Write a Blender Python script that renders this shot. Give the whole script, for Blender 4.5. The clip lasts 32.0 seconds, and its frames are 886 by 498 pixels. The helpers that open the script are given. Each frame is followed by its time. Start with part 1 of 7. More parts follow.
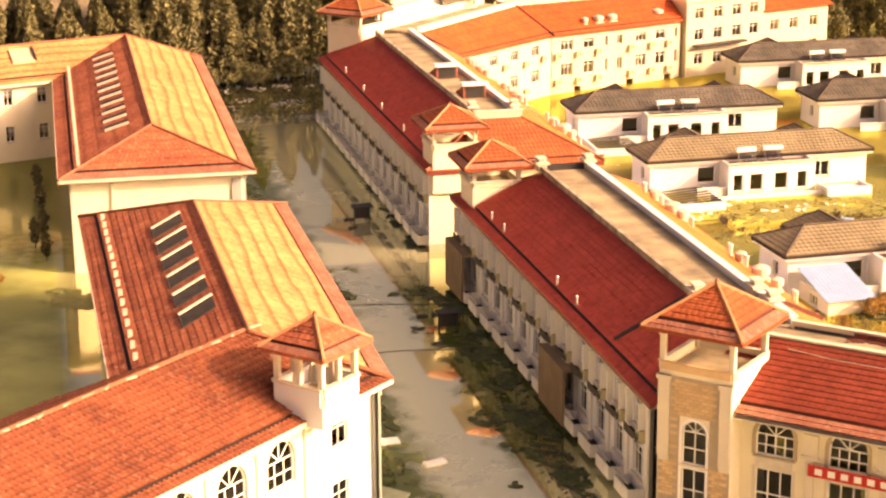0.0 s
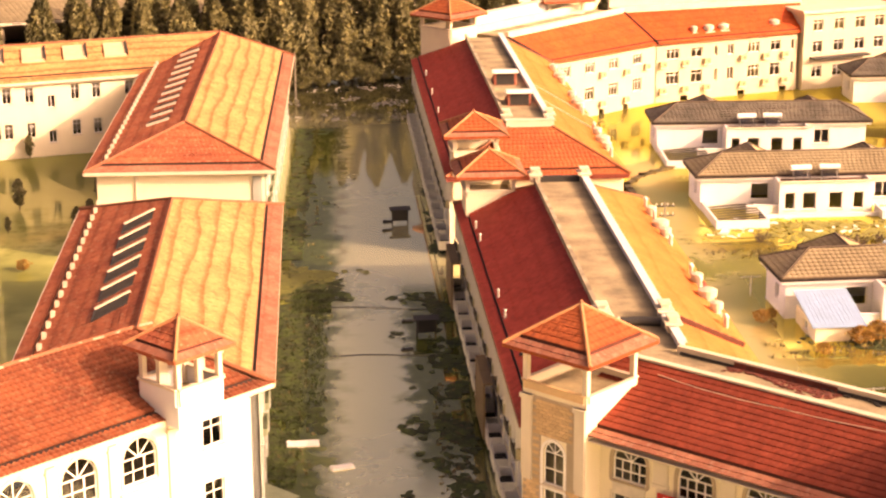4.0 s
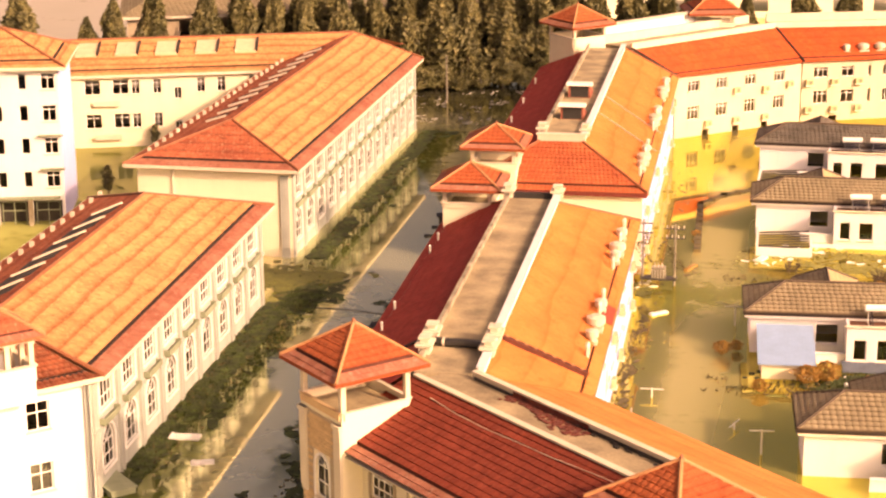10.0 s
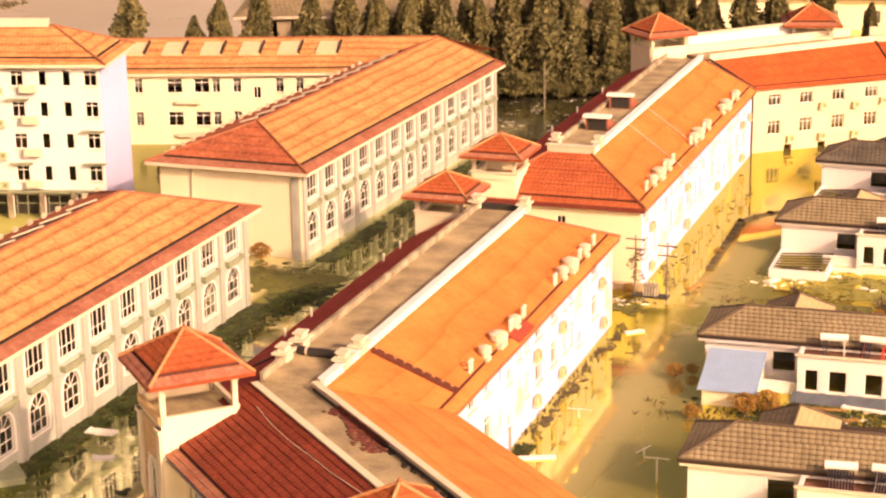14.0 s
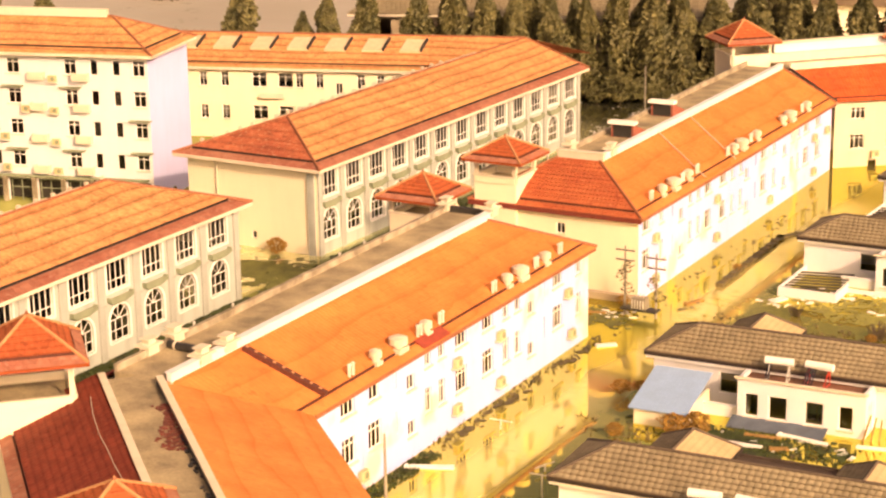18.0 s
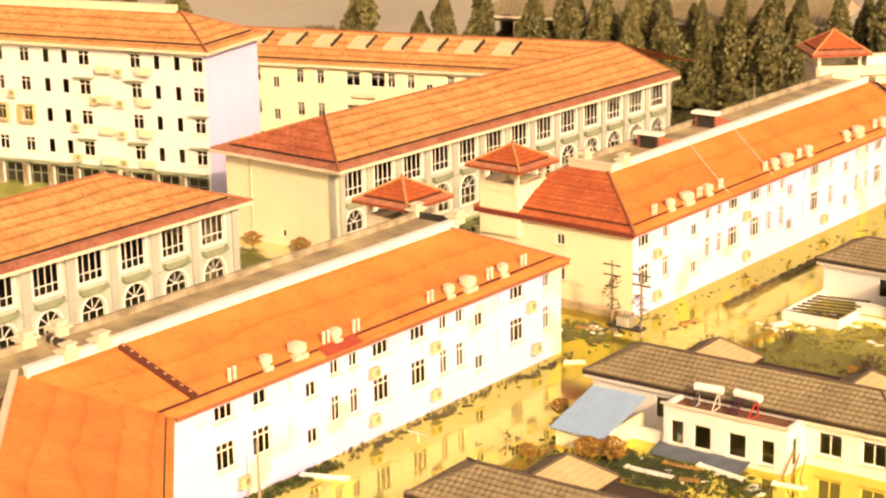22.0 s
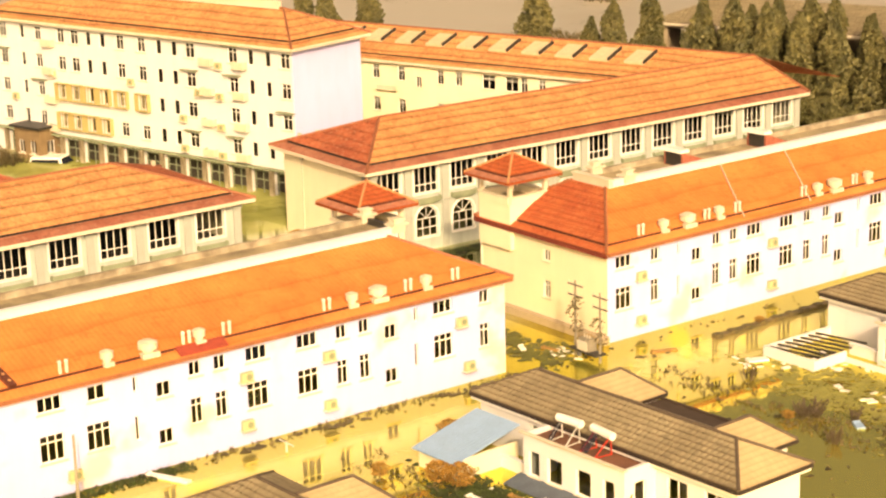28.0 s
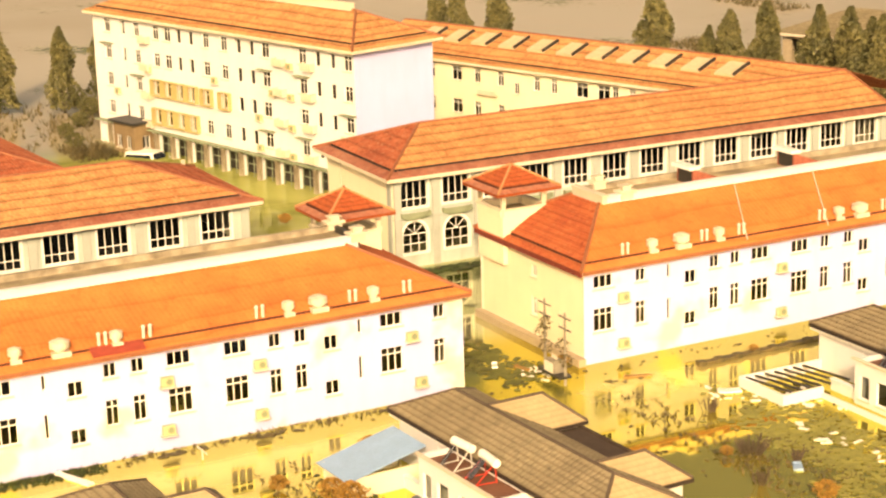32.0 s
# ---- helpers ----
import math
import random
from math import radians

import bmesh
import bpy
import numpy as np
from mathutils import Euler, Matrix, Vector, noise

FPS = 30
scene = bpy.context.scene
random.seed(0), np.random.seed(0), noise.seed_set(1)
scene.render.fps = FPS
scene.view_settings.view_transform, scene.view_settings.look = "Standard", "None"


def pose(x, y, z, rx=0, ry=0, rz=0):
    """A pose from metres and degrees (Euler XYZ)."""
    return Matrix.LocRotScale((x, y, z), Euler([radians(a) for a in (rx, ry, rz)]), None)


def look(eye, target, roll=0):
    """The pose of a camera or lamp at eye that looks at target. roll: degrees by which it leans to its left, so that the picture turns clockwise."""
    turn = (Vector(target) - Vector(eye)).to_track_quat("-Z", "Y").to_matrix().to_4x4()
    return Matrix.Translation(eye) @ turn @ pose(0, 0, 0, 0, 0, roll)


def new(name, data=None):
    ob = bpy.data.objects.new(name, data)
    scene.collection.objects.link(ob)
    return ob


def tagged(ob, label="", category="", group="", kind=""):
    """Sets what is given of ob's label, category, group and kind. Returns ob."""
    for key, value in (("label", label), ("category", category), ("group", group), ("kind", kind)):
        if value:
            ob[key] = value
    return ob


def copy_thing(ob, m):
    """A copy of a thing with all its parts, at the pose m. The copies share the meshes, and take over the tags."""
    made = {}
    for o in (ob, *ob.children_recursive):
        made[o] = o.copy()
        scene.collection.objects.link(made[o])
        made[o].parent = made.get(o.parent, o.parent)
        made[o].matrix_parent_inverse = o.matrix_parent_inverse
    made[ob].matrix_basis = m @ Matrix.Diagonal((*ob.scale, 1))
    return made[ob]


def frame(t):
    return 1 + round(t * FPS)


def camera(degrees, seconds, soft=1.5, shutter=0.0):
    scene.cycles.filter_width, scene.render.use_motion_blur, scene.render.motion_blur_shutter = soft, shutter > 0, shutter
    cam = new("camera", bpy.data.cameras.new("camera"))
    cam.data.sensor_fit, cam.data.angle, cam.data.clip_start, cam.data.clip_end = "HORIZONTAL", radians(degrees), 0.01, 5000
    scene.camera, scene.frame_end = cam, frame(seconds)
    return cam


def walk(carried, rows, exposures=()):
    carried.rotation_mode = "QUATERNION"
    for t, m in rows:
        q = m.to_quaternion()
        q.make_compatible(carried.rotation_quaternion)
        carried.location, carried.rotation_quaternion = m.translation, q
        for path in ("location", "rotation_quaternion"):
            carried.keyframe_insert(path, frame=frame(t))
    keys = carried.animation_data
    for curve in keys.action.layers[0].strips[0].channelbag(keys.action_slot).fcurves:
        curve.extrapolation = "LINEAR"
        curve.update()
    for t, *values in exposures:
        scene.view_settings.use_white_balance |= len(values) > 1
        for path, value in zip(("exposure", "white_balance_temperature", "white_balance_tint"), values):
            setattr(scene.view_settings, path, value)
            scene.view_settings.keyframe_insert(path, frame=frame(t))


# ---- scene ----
cam = camera(26.0, 32.0, soft=2.3)
PATH = [
    (0, (-15.517, -151.227, 44.386), (-15.132, -149.343, 43.838), -0.4),
    (2, (-4.396, -153.453, 45.015), (-4.161, -151.544, 44.466), -0.3),
    (6, (18.835, -155.178, 45.848), (18.767, -153.257, 45.296), -0.4),
    (9, (36.552, -154.514, 46.829), (36.258, -152.615, 46.273), -0.4),
    (13, (61.489, -148.139, 47.297), (60.884, -146.315, 46.742), -0.8),
    (19, (94.626, -128.962, 46.068), (93.587, -127.343, 45.523), -1.0),
    (20, (99.669, -124.765, 45.936), (98.559, -123.193, 45.392), -1.1),
    (23, (113.559, -111.405, 45.502), (112.257, -109.985, 44.963), -1.3),
    (28, (131.324, -85.999, 43.991), (129.753, -84.878, 43.466), -1.6),
    (32, (140.496, -63.854, 43.053), (138.76, -63.004, 42.539), -1.7),
]
walk(cam, [(t, look(e, g, r)) for t, e, g, r in PATH], [(0, 1.05, 10150, 38), (6, 0.85, 10250, 43), (12, 0.46, 10000, 43), (20, 0.28, 10150, 27), (32, 0.31, 9950, 15)])

# ---- world and sun ----
SUN_EL, SUN_AZ = radians(27), radians(119)
world = bpy.data.worlds.new("world")
scene.world = world
world.use_nodes = True
wn = world.node_tree.nodes
sky = wn.new("ShaderNodeTexSky")
sky.sky_type, sky.sun_disc = "NISHITA", False
sky.sun_elevation, sky.sun_rotation = SUN_EL, SUN_AZ
sky.air_density, sky.dust_density, sky.ozone_density = 0.4, 10.0, 0.0
world.node_tree.links.new(sky.outputs[0], wn["Background"].inputs[0])
wn["Background"].inputs[1].default_value = 0.15
sun = new("sun", bpy.data.lights.new("sun", "SUN"))
sun.data.energy, sun.data.angle, sun.data.color = 3.0, radians(0.6), (1.0, 0.865, 0.63)
sun_way = Vector((math.sin(SUN_AZ) * math.cos(SUN_EL), math.cos(SUN_AZ) * math.cos(SUN_EL), math.sin(SUN_EL)))
sun.matrix_world = look(sun_way * 200, (0, 0, 0))


# ---- materials ----
def material(name, color, rough=0.7, var=0.25, scale=1.2, fine=14.0, bump=0.15, metal=0.0, second=None, stain=0.0,
             object_random=0.0, island=False, coords="Object"):
    """A two-scale noisy surface: large stains, fine grain, bump, and a tone that differs from piece to piece."""
    m = bpy.data.materials.new(name)
    m.use_nodes = True
    n, l = m.node_tree.nodes, m.node_tree.links
    bsdf = n["Principled BSDF"]
    bsdf.inputs["Roughness"].default_value, bsdf.inputs["Metallic"].default_value = rough, metal
    tc = n.new("ShaderNodeTexCoord")
    big, small = n.new("ShaderNodeTexNoise"), n.new("ShaderNodeTexNoise")
    big.inputs["Scale"].default_value, big.inputs["Detail"].default_value = scale, 5
    small.inputs["Scale"].default_value, small.inputs["Detail"].default_value = fine, 3
    l.new(tc.outputs[coords], big.inputs["Vector"]), l.new(tc.outputs[coords], small.inputs["Vector"])
    ramp = n.new("ShaderNodeValToRGB")
    ramp.color_ramp.elements[0].position, ramp.color_ramp.elements[1].position = 0.32, 0.68
    two = second or [c * (1 - var) for c in color]
    ramp.color_ramp.elements[0].color, ramp.color_ramp.elements[1].color = (*two, 1), (*color, 1)
    l.new(big.outputs["Fac"], ramp.inputs[0])
    grain = n.new("ShaderNodeMixRGB")
    grain.blend_type = "MULTIPLY"
    gr = n.new("ShaderNodeMapRange")
    gr.inputs["To Min"].default_value, gr.inputs["To Max"].default_value = 1 - var, 1 + var * 0.6
    l.new(small.outputs["Fac"], gr.inputs["Value"])
    grain.inputs[0].default_value = 1.0
    l.new(ramp.outputs[0], grain.inputs[1]), l.new(gr.outputs[0], grain.inputs[2])
    out = grain.outputs[0]
    if object_random or island:
        src = n.new("ShaderNodeNewGeometry").outputs["Random Per Island"] if island else n.new("ShaderNodeObjectInfo").outputs["Random"]
        amount = object_random or 0.25
        mr = n.new("ShaderNodeMapRange")
        mr.inputs["To Min"].default_value, mr.inputs["To Max"].default_value = 1 - amount, 1 + amount
        mul = n.new("ShaderNodeMixRGB")
        mul.blend_type, mul.inputs[0].default_value = "MULTIPLY", 1.0
        l.new(src, mr.inputs["Value"]), l.new(out, mul.inputs[1]), l.new(mr.outputs[0], mul.inputs[2])
        out = mul.outputs[0]
    if stain:
        mapping, streak = n.new("ShaderNodeMapping"), n.new("ShaderNodeTexNoise")
        mapping.inputs["Scale"].default_value = (0.7, 0.7, 0.14)
        streak.inputs["Scale"].default_value, streak.inputs["Detail"].default_value = 1.3, 3
        l.new(tc.outputs[coords], mapping.inputs[0]), l.new(mapping.outputs[0], streak.inputs["Vector"])
        sr = n.new("ShaderNodeValToRGB")
        sr.color_ramp.elements[0].position, sr.color_ramp.elements[1].position = 0.46, 0.85
        sr.color_ramp.elements[0].color, sr.color_ramp.elements[1].color = (1, 1, 1, 1), (1 - stain, 1 - stain, 1 - stain * 1.1, 1)
        mul2 = n.new("ShaderNodeMixRGB")
        mul2.blend_type, mul2.inputs[0].default_value = "MULTIPLY", 1.0
        l.new(streak.outputs["Fac"], sr.inputs[0]), l.new(out, mul2.inputs[1]), l.new(sr.outputs[0], mul2.inputs[2])
        out = mul2.outputs[0]
    l.new(out, bsdf.inputs["Base Color"])
    if bump:
        b = n.new("ShaderNodeBump")
        b.inputs["Strength"].default_value, b.inputs["Distance"].default_value = bump, 0.05
        l.new(small.outputs["Fac"], b.inputs["Height"]), l.new(b.outputs[0], bsdf.inputs["Normal"])
    return m


def tinted_wall(name, color, stain):
    """Chalky wall paint with fine grain and thin runs below the ledges; wide soft yellow patches of sun glare are put
    into the colour.
    """
    m = material(name, color, 0.85, 0.05, 0.25, 9, 0.05, stain=0.05)
    n, l = m.node_tree.nodes, m.node_tree.links
    bsdf, tc = n["Principled BSDF"], n.new("ShaderNodeTexCoord")
    old = bsdf.inputs["Base Color"].links[0].from_socket
    patch, ramp, mix = n.new("ShaderNodeTexNoise"), n.new("ShaderNodeMapRange"), n.new("ShaderNodeMixRGB")
    patch.inputs["Scale"].default_value, patch.inputs["Detail"].default_value = 0.22, 3
    ramp.interpolation_type = "SMOOTHSTEP"
    ramp.inputs["From Min"].default_value, ramp.inputs["From Max"].default_value, ramp.inputs["To Max"].default_value = 0.56, 0.70, 0.7
    l.new(tc.outputs["Object"], patch.inputs["Vector"]), l.new(patch.outputs["Fac"], ramp.inputs["Value"])
    mix.inputs[2].default_value = (*stain, 1)
    l.new(ramp.outputs[0], mix.inputs[0]), l.new(old, mix.inputs[1]), l.new(mix.outputs[0], bsdf.inputs["Base Color"])
    return m


def tile_material(name, color, second, band=0.0, rough=0.8, dark=None, rate=0.74, sway=0.75, flecks=0.0, tones=(0.84, 1.14), soot=0.75):
    """Fired roof tiles: tone by tile, weathered lengths along the eave, moss and soot in blotches."""
    m = bpy.data.materials.new(name)
    m.use_nodes = True
    n, l = m.node_tree.nodes, m.node_tree.links
    bsdf = n["Principled BSDF"]
    bsdf.inputs["Roughness"].default_value, bsdf.inputs["Specular IOR Level"].default_value = rough, 0.12
    uv = n.new("ShaderNodeUVMap")
    tc = n.new("ShaderNodeTexCoord")
    cells = n.new("ShaderNodeTexVoronoi")
    cells.inputs["Scale"].default_value = 2.6
    l.new(uv.outputs[0], cells.inputs["Vector"])
    big = n.new("ShaderNodeTexNoise")
    big.inputs["Scale"].default_value, big.inputs["Detail"].default_value = 0.35, 6
    l.new(tc.outputs["Object"], big.inputs["Vector"])
    ramp = n.new("ShaderNodeValToRGB")
    ramp.color_ramp.elements[0].position, ramp.color_ramp.elements[1].position = 0.35, 0.65
    ramp.color_ramp.elements[0].color, ramp.color_ramp.elements[1].color = (*second, 1), (*color, 1)
    l.new(big.outputs["Fac"], ramp.inputs[0])
    tone = n.new("ShaderNodeMapRange")
    tone.inputs["To Min"].default_value, tone.inputs["To Max"].default_value = tones
    sep = n.new("ShaderNodeSeparateColor")
    l.new(cells.outputs["Color"], sep.inputs[0]), l.new(sep.outputs[0], tone.inputs["Value"])
    mul = n.new("ShaderNodeMixRGB")
    mul.blend_type, mul.inputs[0].default_value = "MULTIPLY", 1.0
    l.new(ramp.outputs[0], mul.inputs[1]), l.new(tone.outputs[0], mul.inputs[2])
    out = mul.outputs[0]
    if band:
        mp, wave = n.new("ShaderNodeMapping"), n.new("ShaderNodeTexNoise")
        mp.inputs["Scale"].default_value = (0.09, 0.35, 1)
        wave.inputs["Scale"].default_value, wave.inputs["Detail"].default_value = 1.0, 3
        l.new(uv.outputs[0], mp.inputs[0]), l.new(mp.outputs[0], wave.inputs["Vector"])
        parts, lift, frac = n.new("ShaderNodeSeparateXYZ"), n.new("ShaderNodeMath"), n.new("ShaderNodeMath")
        lift.operation, frac.operation = "MULTIPLY_ADD", "FRACT"
        rise = n.new("ShaderNodeMath")
        rise.operation, rise.inputs[1].default_value = "MULTIPLY", rate
        l.new(uv.outputs[0], parts.inputs[0]), l.new(parts.outputs["Y"], rise.inputs[0])
        lift.inputs[1].default_value = sway
        l.new(wave.outputs["Fac"], lift.inputs[0]), l.new(rise.outputs[0], lift.inputs[2]), l.new(lift.outputs[0], frac.inputs[0])
        br = n.new("ShaderNodeValToRGB")
        stops = br.color_ramp.elements
        lo, hi = 1 - band * 1.25, 1 + band * 0.4
        stops[0].position, stops[1].position = 0.0, 1.0
        stops[0].color, stops[1].color = (lo, lo * 0.86, lo * 0.8, 1), (0.98, 0.96, 0.95, 1)
        for at, v in ((0.13, lo * 1.05), (0.3, 1.0), (0.75, hi), (0.93, 1.0)):
            stops.new(at).color = (v, v, v, 1)
        l.new(frac.outputs[0], br.inputs[0])
        mb = n.new("ShaderNodeMixRGB")
        mb.blend_type, mb.inputs[0].default_value = "MULTIPLY", 1.0
        l.new(out, mb.inputs[1]), l.new(br.outputs[0], mb.inputs[2])
        out = mb.outputs[0]
    spots = n.new("ShaderNodeTexNoise")
    spots.inputs["Scale"].default_value, spots.inputs["Detail"].default_value = 1.7, 8
    l.new(tc.outputs["Object"], spots.inputs["Vector"])
    sr = n.new("ShaderNodeValToRGB")
    sr.color_ramp.elements[0].position, sr.color_ramp.elements[1].position = 0.57, 0.75
    sr.color_ramp.elements[0].color, sr.color_ramp.elements[1].color = (0, 0, 0, 1), (soot, soot, soot, 1)
    l.new(spots.outputs["Fac"], sr.inputs[0])
    mix = n.new("ShaderNodeMixRGB")
    mix.inputs[2].default_value = (*(dark or [c * 0.45 for c in second]), 1)
    l.new(sr.outputs[0], mix.inputs[0]), l.new(out, mix.inputs[1])
    out = mix.outputs[0]
    if flecks:
        bits, fr, pale = n.new("ShaderNodeTexNoise"), n.new("ShaderNodeMapRange"), n.new("ShaderNodeMixRGB")
        bits.inputs["Scale"].default_value, bits.inputs["Detail"].default_value = 3.6, 4
        fr.inputs["From Min"].default_value, fr.inputs["From Max"].default_value, fr.inputs["To Max"].default_value = 0.56, 0.72, flecks
        l.new(tc.outputs["Object"], bits.inputs["Vector"]), l.new(bits.outputs["Fac"], fr.inputs["Value"])
        pale.inputs[2].default_value = (color[0] * 1.25, color[1] * 2.3, color[2] * 2.8, 1)
        l.new(fr.outputs[0], pale.inputs[0]), l.new(out, pale.inputs[1])
        out = pale.outputs[0]
    l.new(out, bsdf.inputs["Base Color"])
    b = n.new("ShaderNodeBump")
    b.inputs["Strength"].default_value, b.inputs["Distance"].default_value = 0.25, 0.03
    l.new(spots.outputs["Fac"], b.inputs["Height"]), l.new(b.outputs[0], bsdf.inputs["Normal"])
    return m


def glass_material(name, tint=(0.55, 0.6, 0.6)):
    m = bpy.data.materials.new(name)
    m.use_nodes = True
    n, l = m.node_tree.nodes, m.node_tree.links
    n.remove(n["Principled BSDF"])
    clear, gloss, mix, fres = (n.new("ShaderNodeBsdfTransparent"), n.new("ShaderNodeBsdfGlossy"), n.new("ShaderNodeMixShader"),
                               n.new("ShaderNodeFresnel"))
    clear.inputs[0].default_value, gloss.inputs["Roughness"].default_value = (*tint, 1), 0.03
    fres.inputs[0].default_value = 1.5
    l.new(fres.outputs[0], mix.inputs[0]), l.new(clear.outputs[0], mix.inputs[1]), l.new(gloss.outputs[0], mix.inputs[2])
    l.new(mix.outputs[0], n["Material Output"].inputs[0])
    return m


def water_material():
    """Standing flood water in one sheet: grey silt in the street, olive in the walled court, pale far out on the lake,
    with drifting duckweed in patches and a faint ripple. Reflections of sky, fronts and trees are also put into the
    base colours."""
    m = bpy.data.materials.new("flood_water")
    m.use_nodes = True
    n, l = m.node_tree.nodes, m.node_tree.links
    n.remove(n["Principled BSDF"])
    body, film, both, fres = n.new("ShaderNodeBsdfDiffuse"), n.new("ShaderNodeBsdfGlossy"), n.new("ShaderNodeMixShader"), n.new("ShaderNodeFresnel")
    l.new(fres.outputs[0], both.inputs[0]), l.new(body.outputs[0], both.inputs[1]), l.new(film.outputs[0], both.inputs[2])
    l.new(both.outputs[0], n["Material Output"].inputs[0])
    tc, axes = n.new("ShaderNodeTexCoord"), n.new("ShaderNodeSeparateXYZ")
    l.new(tc.outputs["Object"], axes.inputs[0])

    def noise_of(scale, detail):
        k = n.new("ShaderNodeTexNoise")
        k.inputs["Scale"].default_value, k.inputs["Detail"].default_value = scale, detail
        l.new(tc.outputs["Object"], k.inputs["Vector"])
        return k.outputs["Fac"]

    def step(source, lo, hi):
        k = n.new("ShaderNodeMapRange")
        k.interpolation_type = "SMOOTHSTEP"
        k.inputs["From Min"].default_value, k.inputs["From Max"].default_value = lo, hi
        l.new(source, k.inputs["Value"])
        return k.outputs[0]

    def maths(kind, p, q):
        k = n.new("ShaderNodeMath")
        k.operation = kind
        l.new(p, k.inputs[0]), l.new(q, k.inputs[1])
        return k.outputs[0]

    def blend(fac, p, q):
        k = n.new("ShaderNodeMixRGB")
        l.new(fac, k.inputs[0])
        for socket, v in ((k.inputs[1], p), (k.inputs[2], q)):
            if isinstance(v, tuple):
                socket.default_value = (*v, 1)
            else:
                l.new(v, socket)
        return k.outputs[0]

    silt = step(noise_of(0.02, 5), 0.35, 0.65)
    drift = n.new("ShaderNodeMath")
    drift.operation, drift.inputs[1].default_value = "MULTIPLY_ADD", 2.4
    l.new(noise_of(0.25, 4), drift.inputs[0]), l.new(axes.outputs["X"], drift.inputs[2])
    lane = maths("MULTIPLY", maths("MULTIPLY", step(drift.outputs[0], 33.2, 35.4), step(drift.outputs[0], 43.5, 39.0)), maths("MULTIPLY", step(axes.outputs["Y"], 44, 30), step(axes.outputs["Y"], -80, -60)))
    east = maths("MULTIPLY", step(axes.outputs["X"], 16, 23), step(axes.outputs["Y"], -80, -52))
    scum = n.new("ShaderNodeMapRange")
    scum.inputs["To Min"].default_value, scum.inputs["To Max"].default_value = 11.0, 9.0
    l.new(east, scum.inputs["Value"])
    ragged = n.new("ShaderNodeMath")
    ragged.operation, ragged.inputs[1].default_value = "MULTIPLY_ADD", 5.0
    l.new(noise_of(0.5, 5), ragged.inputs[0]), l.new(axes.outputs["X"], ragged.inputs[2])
    # Dark bands by both street fronts: weed tint plus their reflections painted in.
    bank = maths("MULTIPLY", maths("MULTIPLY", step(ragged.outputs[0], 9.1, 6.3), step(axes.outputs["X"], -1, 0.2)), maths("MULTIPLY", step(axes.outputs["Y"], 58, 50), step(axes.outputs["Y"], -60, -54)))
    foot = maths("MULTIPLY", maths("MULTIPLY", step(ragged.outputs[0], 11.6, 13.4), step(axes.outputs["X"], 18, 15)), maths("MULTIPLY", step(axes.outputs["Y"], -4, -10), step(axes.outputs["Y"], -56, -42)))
    pond = maths("MULTIPLY", maths("MULTIPLY", step(axes.outputs["X"], -13.5, -16.5), step(axes.outputs["Y"], -110, -70)), maths("MULTIPLY", step(axes.outputs["X"], -66, -58), step(axes.outputs["Y"], 62, 54)))
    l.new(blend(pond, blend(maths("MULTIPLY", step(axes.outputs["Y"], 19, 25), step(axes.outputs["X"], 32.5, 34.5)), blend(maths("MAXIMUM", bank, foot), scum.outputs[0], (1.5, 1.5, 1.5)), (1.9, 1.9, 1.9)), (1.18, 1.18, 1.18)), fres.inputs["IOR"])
    court = maths("MULTIPLY", step(axes.outputs["X"], 35, 40), east)
    slant = n.new("ShaderNodeMath")
    slant.operation, slant.inputs[1].default_value = "MULTIPLY_ADD", -0.385
    l.new(axes.outputs["X"], slant.inputs[0]), l.new(axes.outputs["Y"], slant.inputs[2])
    lake = maths("MAXIMUM", step(slant.outputs[0], 81, 88), maths("MULTIPLY", step(axes.outputs["X"], -62, -72), step(axes.outputs["Y"], -60, -25)))
    # Street, lane and lake bases are lightened in place of bright sky reflection.
    base = blend(silt, (0.40, 0.39, 0.25), (0.50, 0.485, 0.32))
    base = blend(step(axes.outputs["Y"], 0, -45), base, blend(silt, (0.48, 0.47, 0.27), (0.58, 0.565, 0.34)))
    base = blend(east, base, blend(silt, (0.15, 0.13, 0.06), (0.20, 0.175, 0.085)))
    base = blend(lane, base, blend(silt, (0.50, 0.43, 0.20), (0.58, 0.50, 0.25)))
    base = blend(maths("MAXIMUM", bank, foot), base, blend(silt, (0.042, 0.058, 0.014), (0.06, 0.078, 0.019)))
    # Dark tree reflection painted into the water before the far shore.
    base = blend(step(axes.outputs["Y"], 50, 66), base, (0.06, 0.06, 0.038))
    base = blend(court, base, blend(silt, (0.24, 0.205, 0.06), (0.30, 0.26, 0.08)))
    base = blend(pond, base, blend(step(axes.outputs["Y"], 26, -4), blend(silt, (0.12, 0.13, 0.04), (0.20, 0.21, 0.07)), blend(step(noise_of(0.07, 6), 0.36, 0.62), (0.17, 0.18, 0.05), blend(silt, (0.38, 0.40, 0.12), (0.48, 0.49, 0.17)))))
    base = blend(lake, base, blend(silt, (0.54, 0.46, 0.36), (0.62, 0.54, 0.44)))
    patch = n.new("ShaderNodeMath")
    patch.operation, patch.inputs[1].default_value = "MULTIPLY_ADD", 0.30
    l.new(noise_of(0.9, 6), patch.inputs[0]), l.new(noise_of(0.045, 9), patch.inputs[2])
    weed = step(patch.outputs[0], 0.72, 0.86)
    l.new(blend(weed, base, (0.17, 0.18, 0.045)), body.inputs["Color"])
    # Yellow of the sunlit walls' reflections is put into the eastern gloss tint.
    l.new(blend(lane, blend(east, (0.96, 0.96, 0.66), (1.0, 0.90, 0.23)), (1.0, 0.90, 0.27)), film.inputs["Color"])
    rough = n.new("ShaderNodeMapRange")
